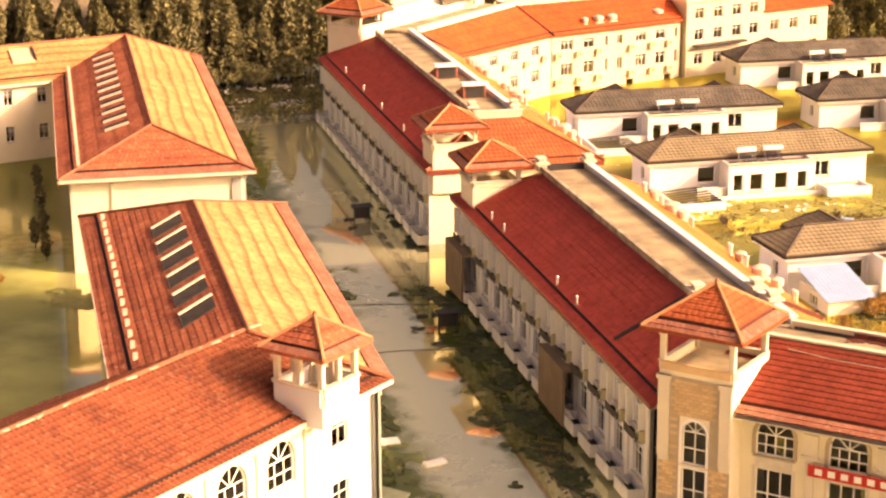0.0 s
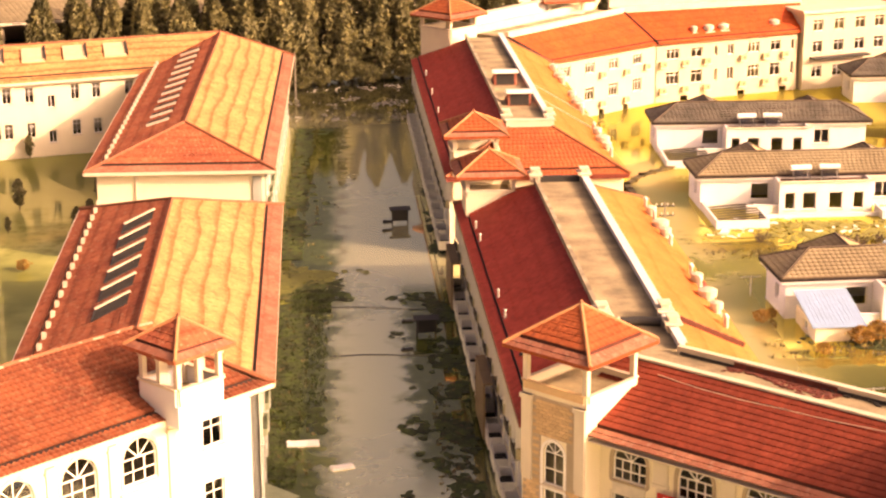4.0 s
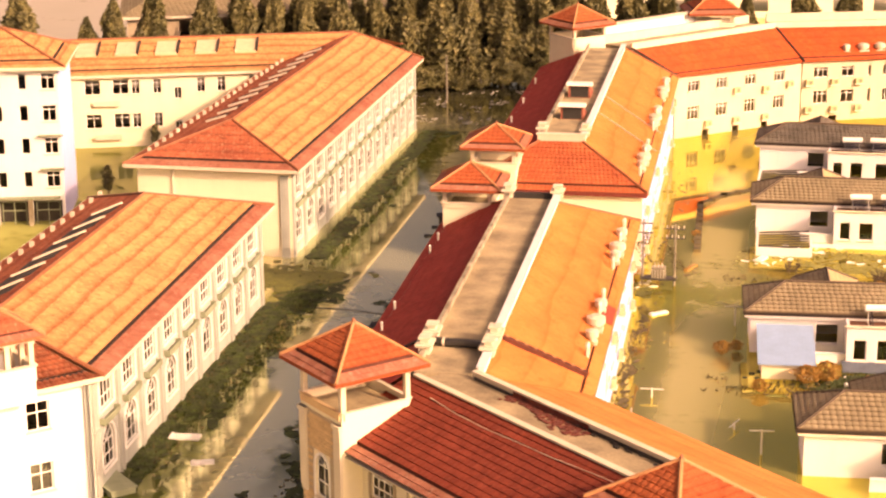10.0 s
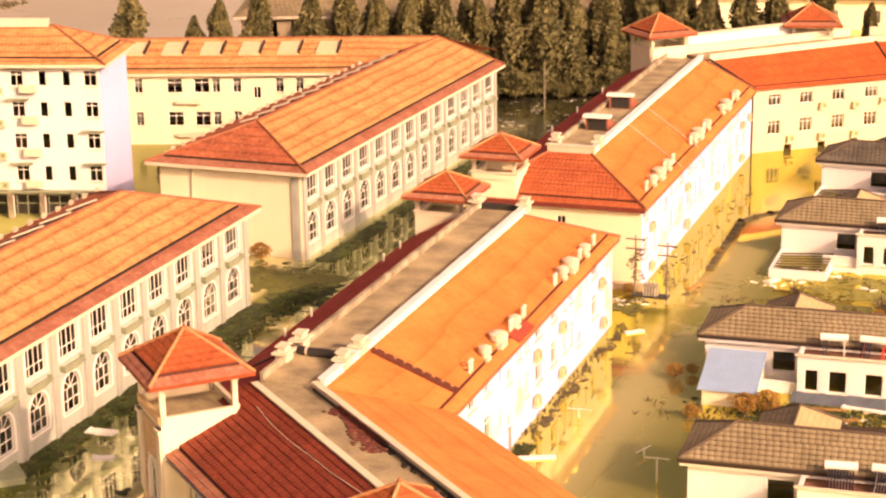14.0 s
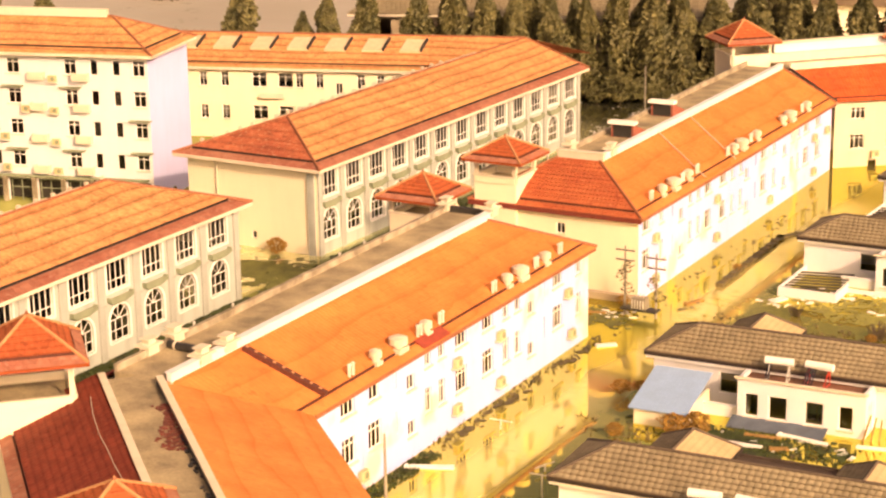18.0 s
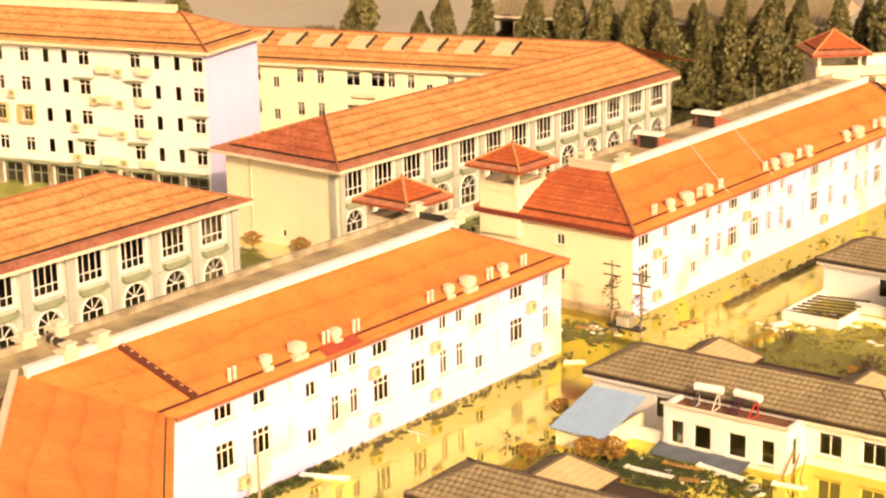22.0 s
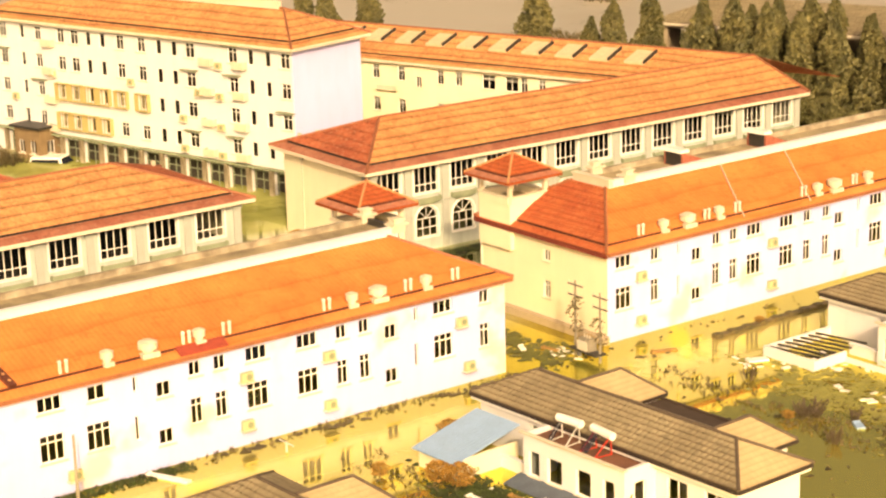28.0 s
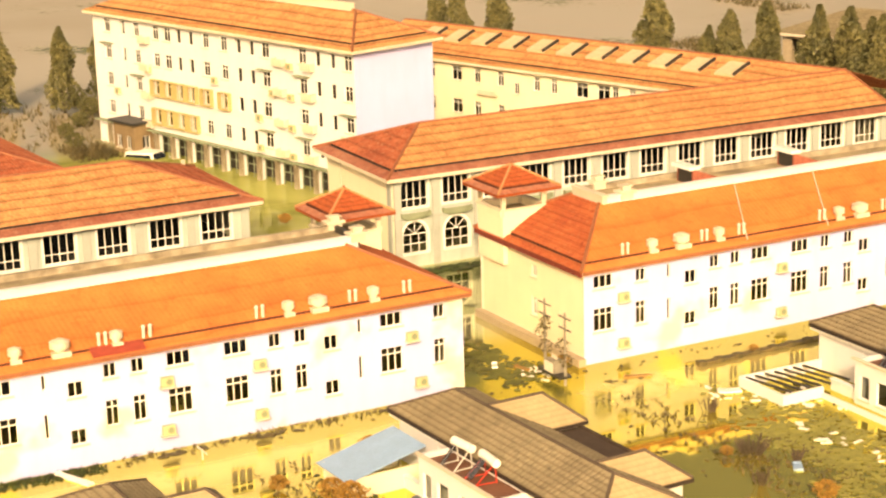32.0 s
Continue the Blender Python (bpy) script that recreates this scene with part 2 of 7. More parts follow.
    rough.inputs["To Min"].default_value, rough.inputs["To Max"].default_value = 0.035, 0.22
    l.new(weed, rough.inputs["Value"]), l.new(rough.outputs[0], film.inputs["Roughness"])
    b = n.new("ShaderNodeBump")
    b.inputs["Strength"].default_value, b.inputs["Distance"].default_value = 0.05, 0.02
    l.new(noise_of(1.4, 3), b.inputs["Height"])
    for k in (body, film, fres):
        l.new(b.outputs[0], k.inputs["Normal"])
    return m


# Lilac and yellow tints of overexposed sun painted into the sunny walls.
LILAC = tinted_wall("sunlit_lilac_render", (0.45, 0.455, 0.76), (0.70, 0.64, 0.34))
LILAC_P = material("plain_sunlit_lilac_render", (0.52, 0.53, 0.81), 0.85, 0.05, 0.25, 9, 0.05, stain=0.05)
CREAM = material("cream_render", (0.78, 0.705, 0.515), 0.85, 0.07, 0.25, 9, 0.06, stain=0.05)
CREAM_F = material("yellowed_cream_render", (0.56, 0.505, 0.38), 0.85, 0.09, 0.25, 9, 0.06, stain=0.08)
WHITE = material("white_render", (0.655, 0.655, 0.665), 0.85, 0.06, 0.25, 9, 0.06, stain=0.05)
TRIM = material("pale_trim", (0.64, 0.57, 0.44), 0.7, 0.08, 0.8, 12, 0.08, stain=0.15)
TRIM_D = material("grimy_parapet", (0.47, 0.41, 0.30), 0.85, 0.25, 0.7, 9, 0.15, second=(0.20, 0.16, 0.11), stain=0.4)
BALCONY = material("balcony_paint", (0.80, 0.78, 0.70), 0.8, 0.1, 0.6, 10, 0.06, stain=0.25)
BRICK = material("tan_brick", (0.62, 0.43, 0.24), 0.85, 0.15, 1.5, 10, 0.2, object_random=0.16)
WARD = material("ward_render", (0.46, 0.505, 0.455), 0.85, 0.12, 0.35, 9, 0.08, stain=0.3)
# Near-black: the shadow on the street ledges is put into their colour.
LEDGE_D = material("shaded_black_ledge", (0.07, 0.055, 0.035), 0.9, 0.35, 0.8, 9, 0.1)
LEDGE = material("mossy_ledge", (0.27, 0.315, 0.21), 0.9, 0.25, 0.8, 9, 0.1, stain=0.3)
MORTAR = material("mortar", (0.42, 0.34, 0.24), 0.95, 0.12, 2, 20, 0.2)
CONCRETE = material("roof_concrete", (0.46, 0.37, 0.22), 0.95, 0.35, 0.42, 5, 0.25, second=(0.19, 0.15, 0.095))
FRAME = material("white_window_frame", (0.78, 0.77, 0.72), 0.45, 0.05, 3, 20, 0.0)
GLASS = glass_material("window_glass")
# Near-black, so the shade inside the rooms is in the colour itself.
ROOM = material("shaded_room", (0.06, 0.052, 0.043), 0.95, 0.3, 0.8, 8, 0.0)
GUTTER_R = material("rusty_gutter", (0.11, 0.026, 0.014), 0.8, 0.3, 2, 12, 0.1)
FASCIA_R = material("maroon_fascia_paint", (0.20, 0.034, 0.022), 0.8, 0.25, 1.5, 10, 0.1)
GUTTER = material("dark_gutter", (0.022, 0.012, 0.009), 0.8, 0.3, 2, 12, 0.1)
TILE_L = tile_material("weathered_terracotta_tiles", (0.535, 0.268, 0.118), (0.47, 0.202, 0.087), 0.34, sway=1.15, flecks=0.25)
# Darker copy of TILE_L with the shade of the less lit slopes painted in.
TILE_LS = tile_material("shaded_terracotta_tiles", (0.41, 0.125, 0.064), (0.29, 0.08, 0.045), 0.22, flecks=0.6)
# Dormitory tile tones split by slope: shade in TILE_W and TILE_D, sun in TILE_B.
TILE_W = tile_material("shaded_crimson_tiles", (0.38, 0.062, 0.043), (0.34, 0.052, 0.037), 0.06, 0.75, (0.22, 0.035, 0.024))
TILE_K = tile_material("bleached_eave_tiles", (0.35, 0.15, 0.098), (0.28, 0.10, 0.066), 0.10, 0.85, (0.20, 0.08, 0.05), flecks=0.3)
TILE_H = tile_material("mottled_hip_tiles", (0.41, 0.115, 0.050), (0.33, 0.08, 0.038), 0.16, 0.75, (0.20, 0.035, 0.022), 1.6, 0.4, 0.25, (0.9, 1.08))
TILE_B = tile_material("sunlit_red_tiles", (0.57, 0.202, 0.066), (0.50, 0.158, 0.052), 0.10, 0.75, (0.36, 0.085, 0.03), 0.45, 1.2, 0.0, (0.94, 1.05), 0.5)
TILE_F = tile_material("rough_brown_tiles", (0.29, 0.09, 0.045), (0.18, 0.055, 0.032), 0.26, 0.85, (0.12, 0.04, 0.026), 2.2, 0.2, 0.6)
TILE_R = tile_material("bright_red_tiles", (0.52, 0.098, 0.034), (0.44, 0.078, 0.03), 0.10, 0.75, (0.24, 0.04, 0.024))
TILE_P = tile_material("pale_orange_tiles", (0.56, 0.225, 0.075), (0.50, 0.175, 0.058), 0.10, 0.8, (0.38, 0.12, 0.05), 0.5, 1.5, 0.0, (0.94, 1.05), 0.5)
TILE_T = tile_material("coarse_red_tiles", (0.40, 0.105, 0.043), (0.31, 0.075, 0.032), 0.24, 0.7, (0.15, 0.03, 0.02), 2.22, 0.1, 0.18)
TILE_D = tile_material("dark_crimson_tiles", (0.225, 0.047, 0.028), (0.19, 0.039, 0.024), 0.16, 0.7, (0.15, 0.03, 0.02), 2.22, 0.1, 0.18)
TILE_S = tile_material("slate_grey_tiles", (0.145, 0.13, 0.105), (0.085, 0.078, 0.066), 0.08, 0.8, (0.045, 0.04, 0.035))
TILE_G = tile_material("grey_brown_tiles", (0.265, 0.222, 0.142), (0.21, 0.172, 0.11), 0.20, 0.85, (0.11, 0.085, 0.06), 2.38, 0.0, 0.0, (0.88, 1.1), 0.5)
CAP_T = material("pale_hip_clay", (0.50, 0.24, 0.11), 0.7, 0.2, 2, 10, 0.15)
CAP_M = material("ridge_mortar", (0.55, 0.40, 0.28), 0.9, 0.25, 2, 10, 0.2)
CAP = material("ridge_cap_clay", (0.30, 0.105, 0.05), 0.7, 0.2, 2, 10, 0.15)
# Lighter copy of TILE_G: sunlight painted onto the east hips and bay roofs.
TILE_E = tile_material("sunlit_tan_tiles", (0.44, 0.35, 0.205), (0.39, 0.305, 0.175), 0.08, 0.85, (0.30, 0.23, 0.14), 2.38, 0.0, 0.0, (0.95, 1.05), 0.3)
TAR = material("tarred_flat_roof", (0.065, 0.042, 0.03), 0.9, 0.3, 1, 9, 0.1)
CAP_G = material("grey_ridge_cap", (0.10, 0.072, 0.05), 0.85, 0.25, 2, 10, 0.15)
ACBOX = material("yellowed_casing", (0.52, 0.45, 0.26), 0.6, 0.12, 2, 12, 0.0)
POLE = material("weathered_pole", (0.27, 0.24, 0.19), 0.85, 0.2, 2, 12, 0.1)
PILASTER = material("grey_green_pilaster", (0.40, 0.425, 0.38), 0.85, 0.15, 0.5, 9, 0.08, stain=0.3)
EAVE = material("dark_eave_board", (0.032, 0.02, 0.015), 0.85, 0.25, 2, 12, 0.0)
COWL = material("grimy_cowl_paint", (0.68, 0.62, 0.50), 0.6, 0.22, 1.6, 10, 0.1, stain=0.3)
STEEL = material("painted_steel", (0.60, 0.58, 0.52), 0.5, 0.1, 2, 12, 0.0, metal=0.2)
DARK = material("dark_metal", (0.03, 0.028, 0.026), 0.5, 0.2, 3, 12, 0.0)
WATER = water_material()


# ---- building kit ----
class Geo:
    """Vertices, faces and tile coordinates of one mesh."""

    def __init__(self):
        self.v, self.f, self.uv = [], [], []

    def face(self, *pts, uv=None):
        k = len(self.v)
        self.v += [tuple(p) for p in pts]
        self.f.append(tuple(range(k, k + len(pts))))
        self.uv.append(uv or [(0, 0)] * len(pts))
        return self

    def box(self, x0, y0, z0, x1, y1, z1, inset=0.0):
        """A box; inset narrows its top on all sides."""
        k, i = len(self.v), inset
        self.v += [(x0, y0, z0), (x1, y0, z0), (x1, y1, z0), (x0, y1, z0),
                   (x0 + i, y0 + i, z1), (x1 - i, y0 + i, z1), (x1 - i, y1 - i, z1), (x0 + i, y1 - i, z1)]
        for q in ((3, 2, 1, 0), (4, 5, 6, 7), (0, 1, 5, 4), (1, 2, 6, 5), (2, 3, 7, 6), (3, 0, 4, 7)):
            self.f.append(tuple(k + c for c in q))
            self.uv.append([(0, 0)] * 4)
        return self

    def prism(self, pts, z0, z1):
        """An upright prism on a counter-clockwise outline; z0, z1 may be lists."""
        n = len(pts)
        a = z0 if isinstance(z0, list) else [z0] * n
        b = z1 if isinstance(z1, list) else [z1] * n
        lo, hi = [(x, y, z) for (x, y), z in zip(pts, a)], [(x, y, z) for (x, y), z in zip(pts, b)]
        self.face(*lo[::-1]), self.face(*hi)
        for i in range(n):
            j = (i + 1) % n
            self.face(lo[i], lo[j], hi[j], hi[i])
        return self

    def beam(self, p, q, w, h, lift=0.0):
        """A square bar from p to q, w wide and h high, its underside on the line."""
        p, q = Vector(p), Vector(q)
        d = (q - p).normalized()
        side = d.cross(Vector((0, 0, 1)))
        side = (side.normalized() if side.length > 1e-4 else Vector((1, 0, 0))) * w / 2
        up = side.cross(d).normalized() * h
        o = up * lift
        c = [p - side + o, p + side + o, q + side + o, q - side + o]
        t = [x + up for x in c]
        k = len(self.v)
        self.v += [tuple(x) for x in c + t]
        for f in ((3, 2, 1, 0), (4, 5, 6, 7), (0, 1, 5, 4), (1, 2, 6, 5), (2, 3, 7, 6), (3, 0, 4, 7)):
            self.f.append(tuple(k + x for x in f))
            self.uv.append([(0, 0)] * 4)
        return self

    def tube(self, p, q, r0, r1=None, n=8, caps=True):
        p, q = Vector(p), Vector(q)
        r1 = r0 if r1 is None else r1
        d = (q - p).normalized()
        a = d.orthogonal().normalized()
        b = d.cross(a)
        ring = [(math.cos(2 * math.pi * i / n), math.sin(2 * math.pi * i / n)) for i in range(n)]
        lo, hi = [p + (a * c + b * s) * r0 for c, s in ring], [q + (a * c + b * s) * r1 for c, s in ring]
        for i in range(n):
            j = (i + 1) % n
            self.face(lo[i], lo[j], hi[j], hi[i])
        if caps:
            self.face(*lo[::-1]), self.face(*hi)
        return self

    def pipe(self, pts, r, n=6):
        """One round strand through all the points."""
        k, pts = len(self.v), [Vector(p) for p in pts]
        for i, p in enumerate(pts):
            d = (pts[min(i + 1, len(pts) - 1)] - pts[max(i - 1, 0)]).normalized()
            a = d.orthogonal().normalized()
            b = d.cross(a)
            self.v += [tuple(p + (a * math.cos(6.2832 * j / n) + b * math.sin(6.2832 * j / n)) * r) for j in range(n)]
        for i in range(len(pts) - 1):
            for j in range(n):
                q = (j + 1) % n
                self.f.append((k + i * n + j, k + i * n + q, k + (i + 1) * n + q, k + (i + 1) * n + j))
                self.uv.append([(0, 0)] * 4)
        return self

    def mesh(self, name, mat):
        me = bpy.data.meshes.new(name)
        index, verts, where = {}, [], []
        for p in self.v:
            key = (round(p[0], 4), round(p[1], 4), round(p[2], 4))
            if key not in index:
                index[key] = len(verts)
                verts.append(p)
            where.append(index[key])
        faces, uvs = [], []
        for f, uv in zip(self.f, self.uv):
            q = [where[i] for i in f]
            keep = [i for i in range(len(q)) if q[i] != q[i - 1]]
            if len({q[i] for i in keep}) > 2:
                faces.append([q[i] for i in keep])
                uvs.append([uv[i] for i in keep])
        me.from_pydata(verts, [], faces)
        layer = me.uv_layers.new(name="UVMap")
        layer.data.foreach_set("uv", [c for face in uvs for p in face for c in p])
        me.materials.append(mat)
        return me


def part(name, geo, mat, parent=None, label="", m=None):
    """One mesh object under a thing or a part. geo: a Geo, or a mesh shared between alike pieces."""
    ob = new(name, geo if isinstance(geo, bpy.types.Mesh) else geo.mesh(name, mat))
    ob.parent = parent
    if m is not None:
        ob.matrix_basis = m
    if label:
        ob["label"] = label
    return ob


def thing(name, label, category, m=None, group="", kind=""):
    ob = new(name)
    ob.empty_display_size = 0.5
    if m is not None:
        ob.matrix_basis = m
    return tagged(ob, label, category, group, kind)


def arc(w, h, n=10, x=0.0):
    """An arched outline from the right springing to the left one, over a rectangle w wide; h is the crown's height."""
    r = w / 2
    return [(x + r * math.cos(math.pi * i / n), h - r + r * math.sin(math.pi * i / n)) for i in range(n + 1)]


SHARED = {}


def shared(key, build):
    if key not in SHARED:
        SHARED[key] = build()
    return SHARED[key]


def ring(g, outer, inner, d):
    """A closed frame between two outlines of like count, d deep."""
    n = len(outer)
    for k in range(n):
        j = (k + 1) % n
        (a0, c0), (a1, c1), (e0, f0), (e1, f1) = outer[k], outer[j], inner[k], inner[j]
        g.face((e0, 0, f0), (a0, 0, c0), (a1, 0, c1), (e1, 0, f1))
        g.face((e0, 0, f0), (e1, 0, f1), (e1, d, f1), (e0, d, f0))
        g.face((a0, 0, c0), (a0, d, c0), (a1, d, c1), (a1, 0, c1))
    return g


def frame_mesh(w, h, arched):
    b = 0.07
    if arched:
        outer = [(-w / 2, 0), (w / 2, 0)] + arc(w, h)
        inner = [(-w / 2 + b, b), (w / 2 - b, b)] + arc(w - 2 * b, h - b)
    else:
        outer = [(-w / 2, 0), (w / 2, 0), (w / 2, h), (-w / 2, h)]
        inner = [(-w / 2 + b, b), (w / 2 - b, b), (w / 2 - b, h - b), (-w / 2 + b, h - b)]
    return ring(Geo(), outer, inner, 0.07).mesh("window", FRAME)


def bar_mesh(name, x0, z0, x1, z1):
    return shared((name, round(x1 - x0, 3), round(z1 - z0, 3)), lambda: Geo().box(0, 0.004, 0, x1 - x0, 0.066, z1 - z0).mesh(name, FRAME))


def glazing_bars(ob, w, h, lites, transom, arched):
    spring = h - w / 2 if arched else h
    top = spring if arched else h - 0.07
    for k in range(1, lites):
        x = -w / 2 + w * k / lites - 0.035
        part("mullion", bar_mesh("mullion", 0, 0.07, 0.07, top), FRAME, ob, m=Matrix.Translation((x, 0, 0.07)))
    levels = ([spring, spring * 0.48] if arched else [h * (0.70 if transom is True else transom)] if transom else [])
    for z in levels:
        part("transom", bar_mesh("transom", 0, 0, w - 0.14, 0.07), FRAME, ob, m=Matrix.Translation((-w / 2 + 0.07, -0.002, z)))
    if arched:
        r = w / 2 - 0.06
        for k in range(1, 4):
            part("glazing_bar", shared(("spoke", r), lambda: Geo().box(0, 0.004, -0.03, r, 0.062, 0.03).mesh("glazing_bar", FRAME)), FRAME, ob,
                 m=Matrix.Translation((0, 0, spring + 0.02)) @ Matrix.Rotation(-math.pi * k / 4, 4, "Y"))


def pane_mesh(w, h, arched):
    g = Geo()
    if arched:
        pts = [(-w / 2 + 0.05, 0.03), (w / 2 - 0.05, 0.03)] + arc(w - 0.1, h - 0.05)
    else:
        pts = [(-w / 2 + 0.05, 0.03), (w / 2 - 0.05, 0.03), (w / 2 - 0.05, h - 0.04), (-w / 2 + 0.05, h - 0.04)]
    g.face(*[(x, 0.035, z) for x, z in pts])
    return g.mesh("pane", GLASS)


def window(root, m, w, h, lites=2, transom=False, arched=False, recess=0.12, sill=True, surround=0.0, trim=None, awning=False):
    """A window set back in its opening; m is the wall's matrix moved to the middle of the opening's lower edge."""
    ob = part("window", shared(("frame", w, h, arched), lambda: frame_mesh(w, h, arched)), FRAME, root,
              m=m @ Matrix.Translation((0, recess, 0)))
    glazing_bars(ob, w, h, lites, transom, arched)
    pane = part("pane", shared(("pane", w, h, arched), lambda: pane_mesh(w, h, arched)), GLASS, ob)
    pane.visible_shadow = False
    if sill:
        part("window_sill", shared(("sill", w), lambda: Geo().box(-w / 2 - 0.12, -recess - 0.1, -0.12, w / 2 + 0.12, -recess + 0.02, -0.01).mesh("window_sill", trim or TRIM)),
             TRIM, ob)
    if surround:
        def build():
            g, s = Geo(), surround
            y0, y1 = -recess - 0.06, -recess + 0.01
            if arched:
                o, i = [(w / 2 + s, 0)] + arc(w + 2 * s, h + s) + [(-w / 2 - s, 0)], [(w / 2, 0)] + arc(w, h) + [(-w / 2, 0)]
            else:
                o, i = [(w / 2 + s, 0), (w / 2 + s, h + s), (-w / 2 - s, h + s), (-w / 2 - s, 0)], [(w / 2, 0), (w / 2, h), (-w / 2, h), (-w / 2, 0)]
            for k in range(len(o) - 1):
                (a0, c0), (a1, c1), (e0, f0), (e1, f1) = o[k], o[k + 1], i[k], i[k + 1]
                g.face((e0, y0, f0), (a0, y0, c0), (a1, y0, c1), (e1, y0, f1))
                g.face((a0, y0, c0), (a0, y1, c0), (a1, y1, c1), (a1, y0, c1))
                g.face((e0, y0, f0), (e1, y0, f1), (e1, y1, f1), (e0, y1, f0))
            return g.mesh("window_surround", trim or TRIM)
        part("window_surround", shared(("surround", w, h, arched, surround, (trim or TRIM).name), build), TRIM, ob)
    if awning:
        part("canopy", shared(("canopy", w), lambda: Geo().prism([(-w / 2 - 0.15, -recess - 0.45), (w / 2 + 0.15, -recess - 0.45), (w / 2 + 0.15, -recess), (-w / 2 - 0.15, -recess)],
             [h + 0.02, h + 0.02, h + 0.22, h + 0.22], [h + 0.08, h + 0.08, h + 0.28, h + 0.28]).mesh("canopy", TRIM)), TRIM, ob)
    return ob


def facade(root, p0, p1, z0, z1, holes, mat, name="wall", th=0.3):
    """A wall from p0 to p1 whose outside is on the right of that way, with openings through it.
    holes: (along, width, sill height, height, options)."""
    a, b = Vector(p0), Vector(p1)
    length = (b - a).length
    m = Matrix.Translation((a.x, a.y, 0)) @ Matrix.Rotation(math.atan2(b.y - a.y, b.x - a.x), 4, "Z")
    g = Geo()
    cuts = [(s - w / 2, s + w / 2, z, z + h) for s, w, z, h, _ in holes]
    xs = sorted({0.0, length, *[round(c, 4) for q in cuts for c in q[:2] if 0 < c < length]})
    zs = sorted({z0, z1, *[round(c, 4) for q in cuts for c in q[2:] if z0 < c < z1]})
    for i in range(len(xs) - 1):
        run = None
        for k in range(len(zs) - 1):
            cx, cz = (xs[i] + xs[i + 1]) / 2, (zs[k] + zs[k + 1]) / 2
            if any(q[0] < cx < q[1] and q[2] < cz < q[3] for q in cuts):
                if run is not None:
                    wall_strip(g, xs[i], xs[i + 1], zs[run], zs[k], th)
                    run = None
            elif run is None:
                run = k
        if run is not None:
            wall_strip(g, xs[i], xs[i + 1], zs[run], zs[-1], th)
    for (x0, x1, c0, c1), (s, w, z, h, opt) in zip(cuts, holes):
        g.face((x0, 0, c0), (x0, th, c0), (x0, th, c1), (x0, 0, c1))
        g.face((x1, 0, c0), (x1, 0, c1), (x1, th, c1), (x1, th, c0))
        g.face((x0, 0, c0), (x1, 0, c0), (x1, th, c0), (x0, th, c0))
        g.face((x0, 0, c1), (x0, th, c1), (x1, th, c1), (x1, 0, c1))
        if opt.get("arched"):
            pts = arc(w, c1, 10, s)
            half = len(pts) // 2
            g.face((x1, 0, c1), *[(x, 0, zz) for x, zz in pts[half::-1]])
            g.face((x0, 0, c1), *[(x, 0, zz) for x, zz in pts[:half - 1:-1]])
    g.face((0, 0, z1), (length, 0, z1), (length, th, z1), (0, th, z1))
    ob = part(name, g, mat, root, m=m)
    for s, w, z, h, opt in holes:
        if not opt.get("void"):
            window(root, m @ Matrix.Translation((s, 0, z)), w, h, **opt)
    return m


def wall_strip(g, x0, x1, z0, z1, th):
    g.face((x0, 0, z0), (x1, 0, z0), (x1, 0, z1), (x0, 0, z1))
    g.face((x0, th, z0), (x0, th, z1), (x1, th, z1), (x1, th, z0))


def tile_rows(a, b, c, d, pitch=0.36, course=0.45, rib=0.035, step=0.04):
    """The courses of a tiled slope with eave a-b and top d-c: one Geo a course, lapped over the course below."""
    a, b, c, d = map(Vector, (a, b, c, d))
    along = (b - a).normalized()
    nrm = along.cross(((c + d) / 2 - (a + b) / 2)).normalized()
    if nrm.z < 0:
        nrm = -nrm
    up = nrm.cross(along).normalized()
    if up.z < 0:
        up = -up
    high = (d - a).dot(up)
    n = max(1, round(high / course))
    ul, ur, tl, tr = 0.0, (b - a).dot(along), (d - a).dot(along), (c - a).dot(along)
    rows = []

    warped = abs((c - b).dot(up) - (d - a).dot(up)) > 0.05

    def at(u, t, h):
        if warped:
            w0, w1 = ul + (tl - ul) * t, ur + (tr - ur) * t
            s = (u - w0) / max(w1 - w0, 1e-4)
            return a.lerp(d, t).lerp(b.lerp(c, t), s) + nrm * h
        return a + along * u + up * (high * t) + nrm * h

    for i in range(n):
        t0, t1 = i / n, (i + 1) / n
        l0, r0 = ul + (tl - ul) * t0, ur + (tr - ur) * t0
        l1, r1 = ul + (tl - ul) * t1, ur + (tr - ur) * t1
        g = Geo()
        cols = max(1, int((r0 - l0) / pitch))
        us = []
        for k in range(cols):
            u = l0 + (r0 - l0) * k / cols
            w = (r0 - l0) / cols
            us += [(u, 0.0), (u + 0.30 * w, rib), (u + 0.62 * w, rib)]
        us.append((r0, 0.0))
        for (u0, h0), (u1, h1) in zip(us, us[1:]):
            v0, v1 = min(max(u0, l1), r1), min(max(u1, l1), r1)
            g.face(at(u0, t0, h0 + step), at(u1, t0, h1 + step), at(v1, t1, h1), at(v0, t1, h0),
                   uv=[(u0, t0 * high), (u1, t0 * high), (v1, t1 * high), (v0, t1 * high)])
        g.face(at(l0, t0, -0.02), at(r0, t0, -0.02), at(r0, t0, step), at(l0, t0, step),
               uv=[(l0, t0 * high), (r0, t0 * high), (r0, t0 * high), (l0, t0 * high)])
        g.face(at(l0, t0, -0.02), at(l1, t1, -0.02), at(r1, t1, -0.02), at(r0, t0, -0.02))
        rows.append(g)
    return rows


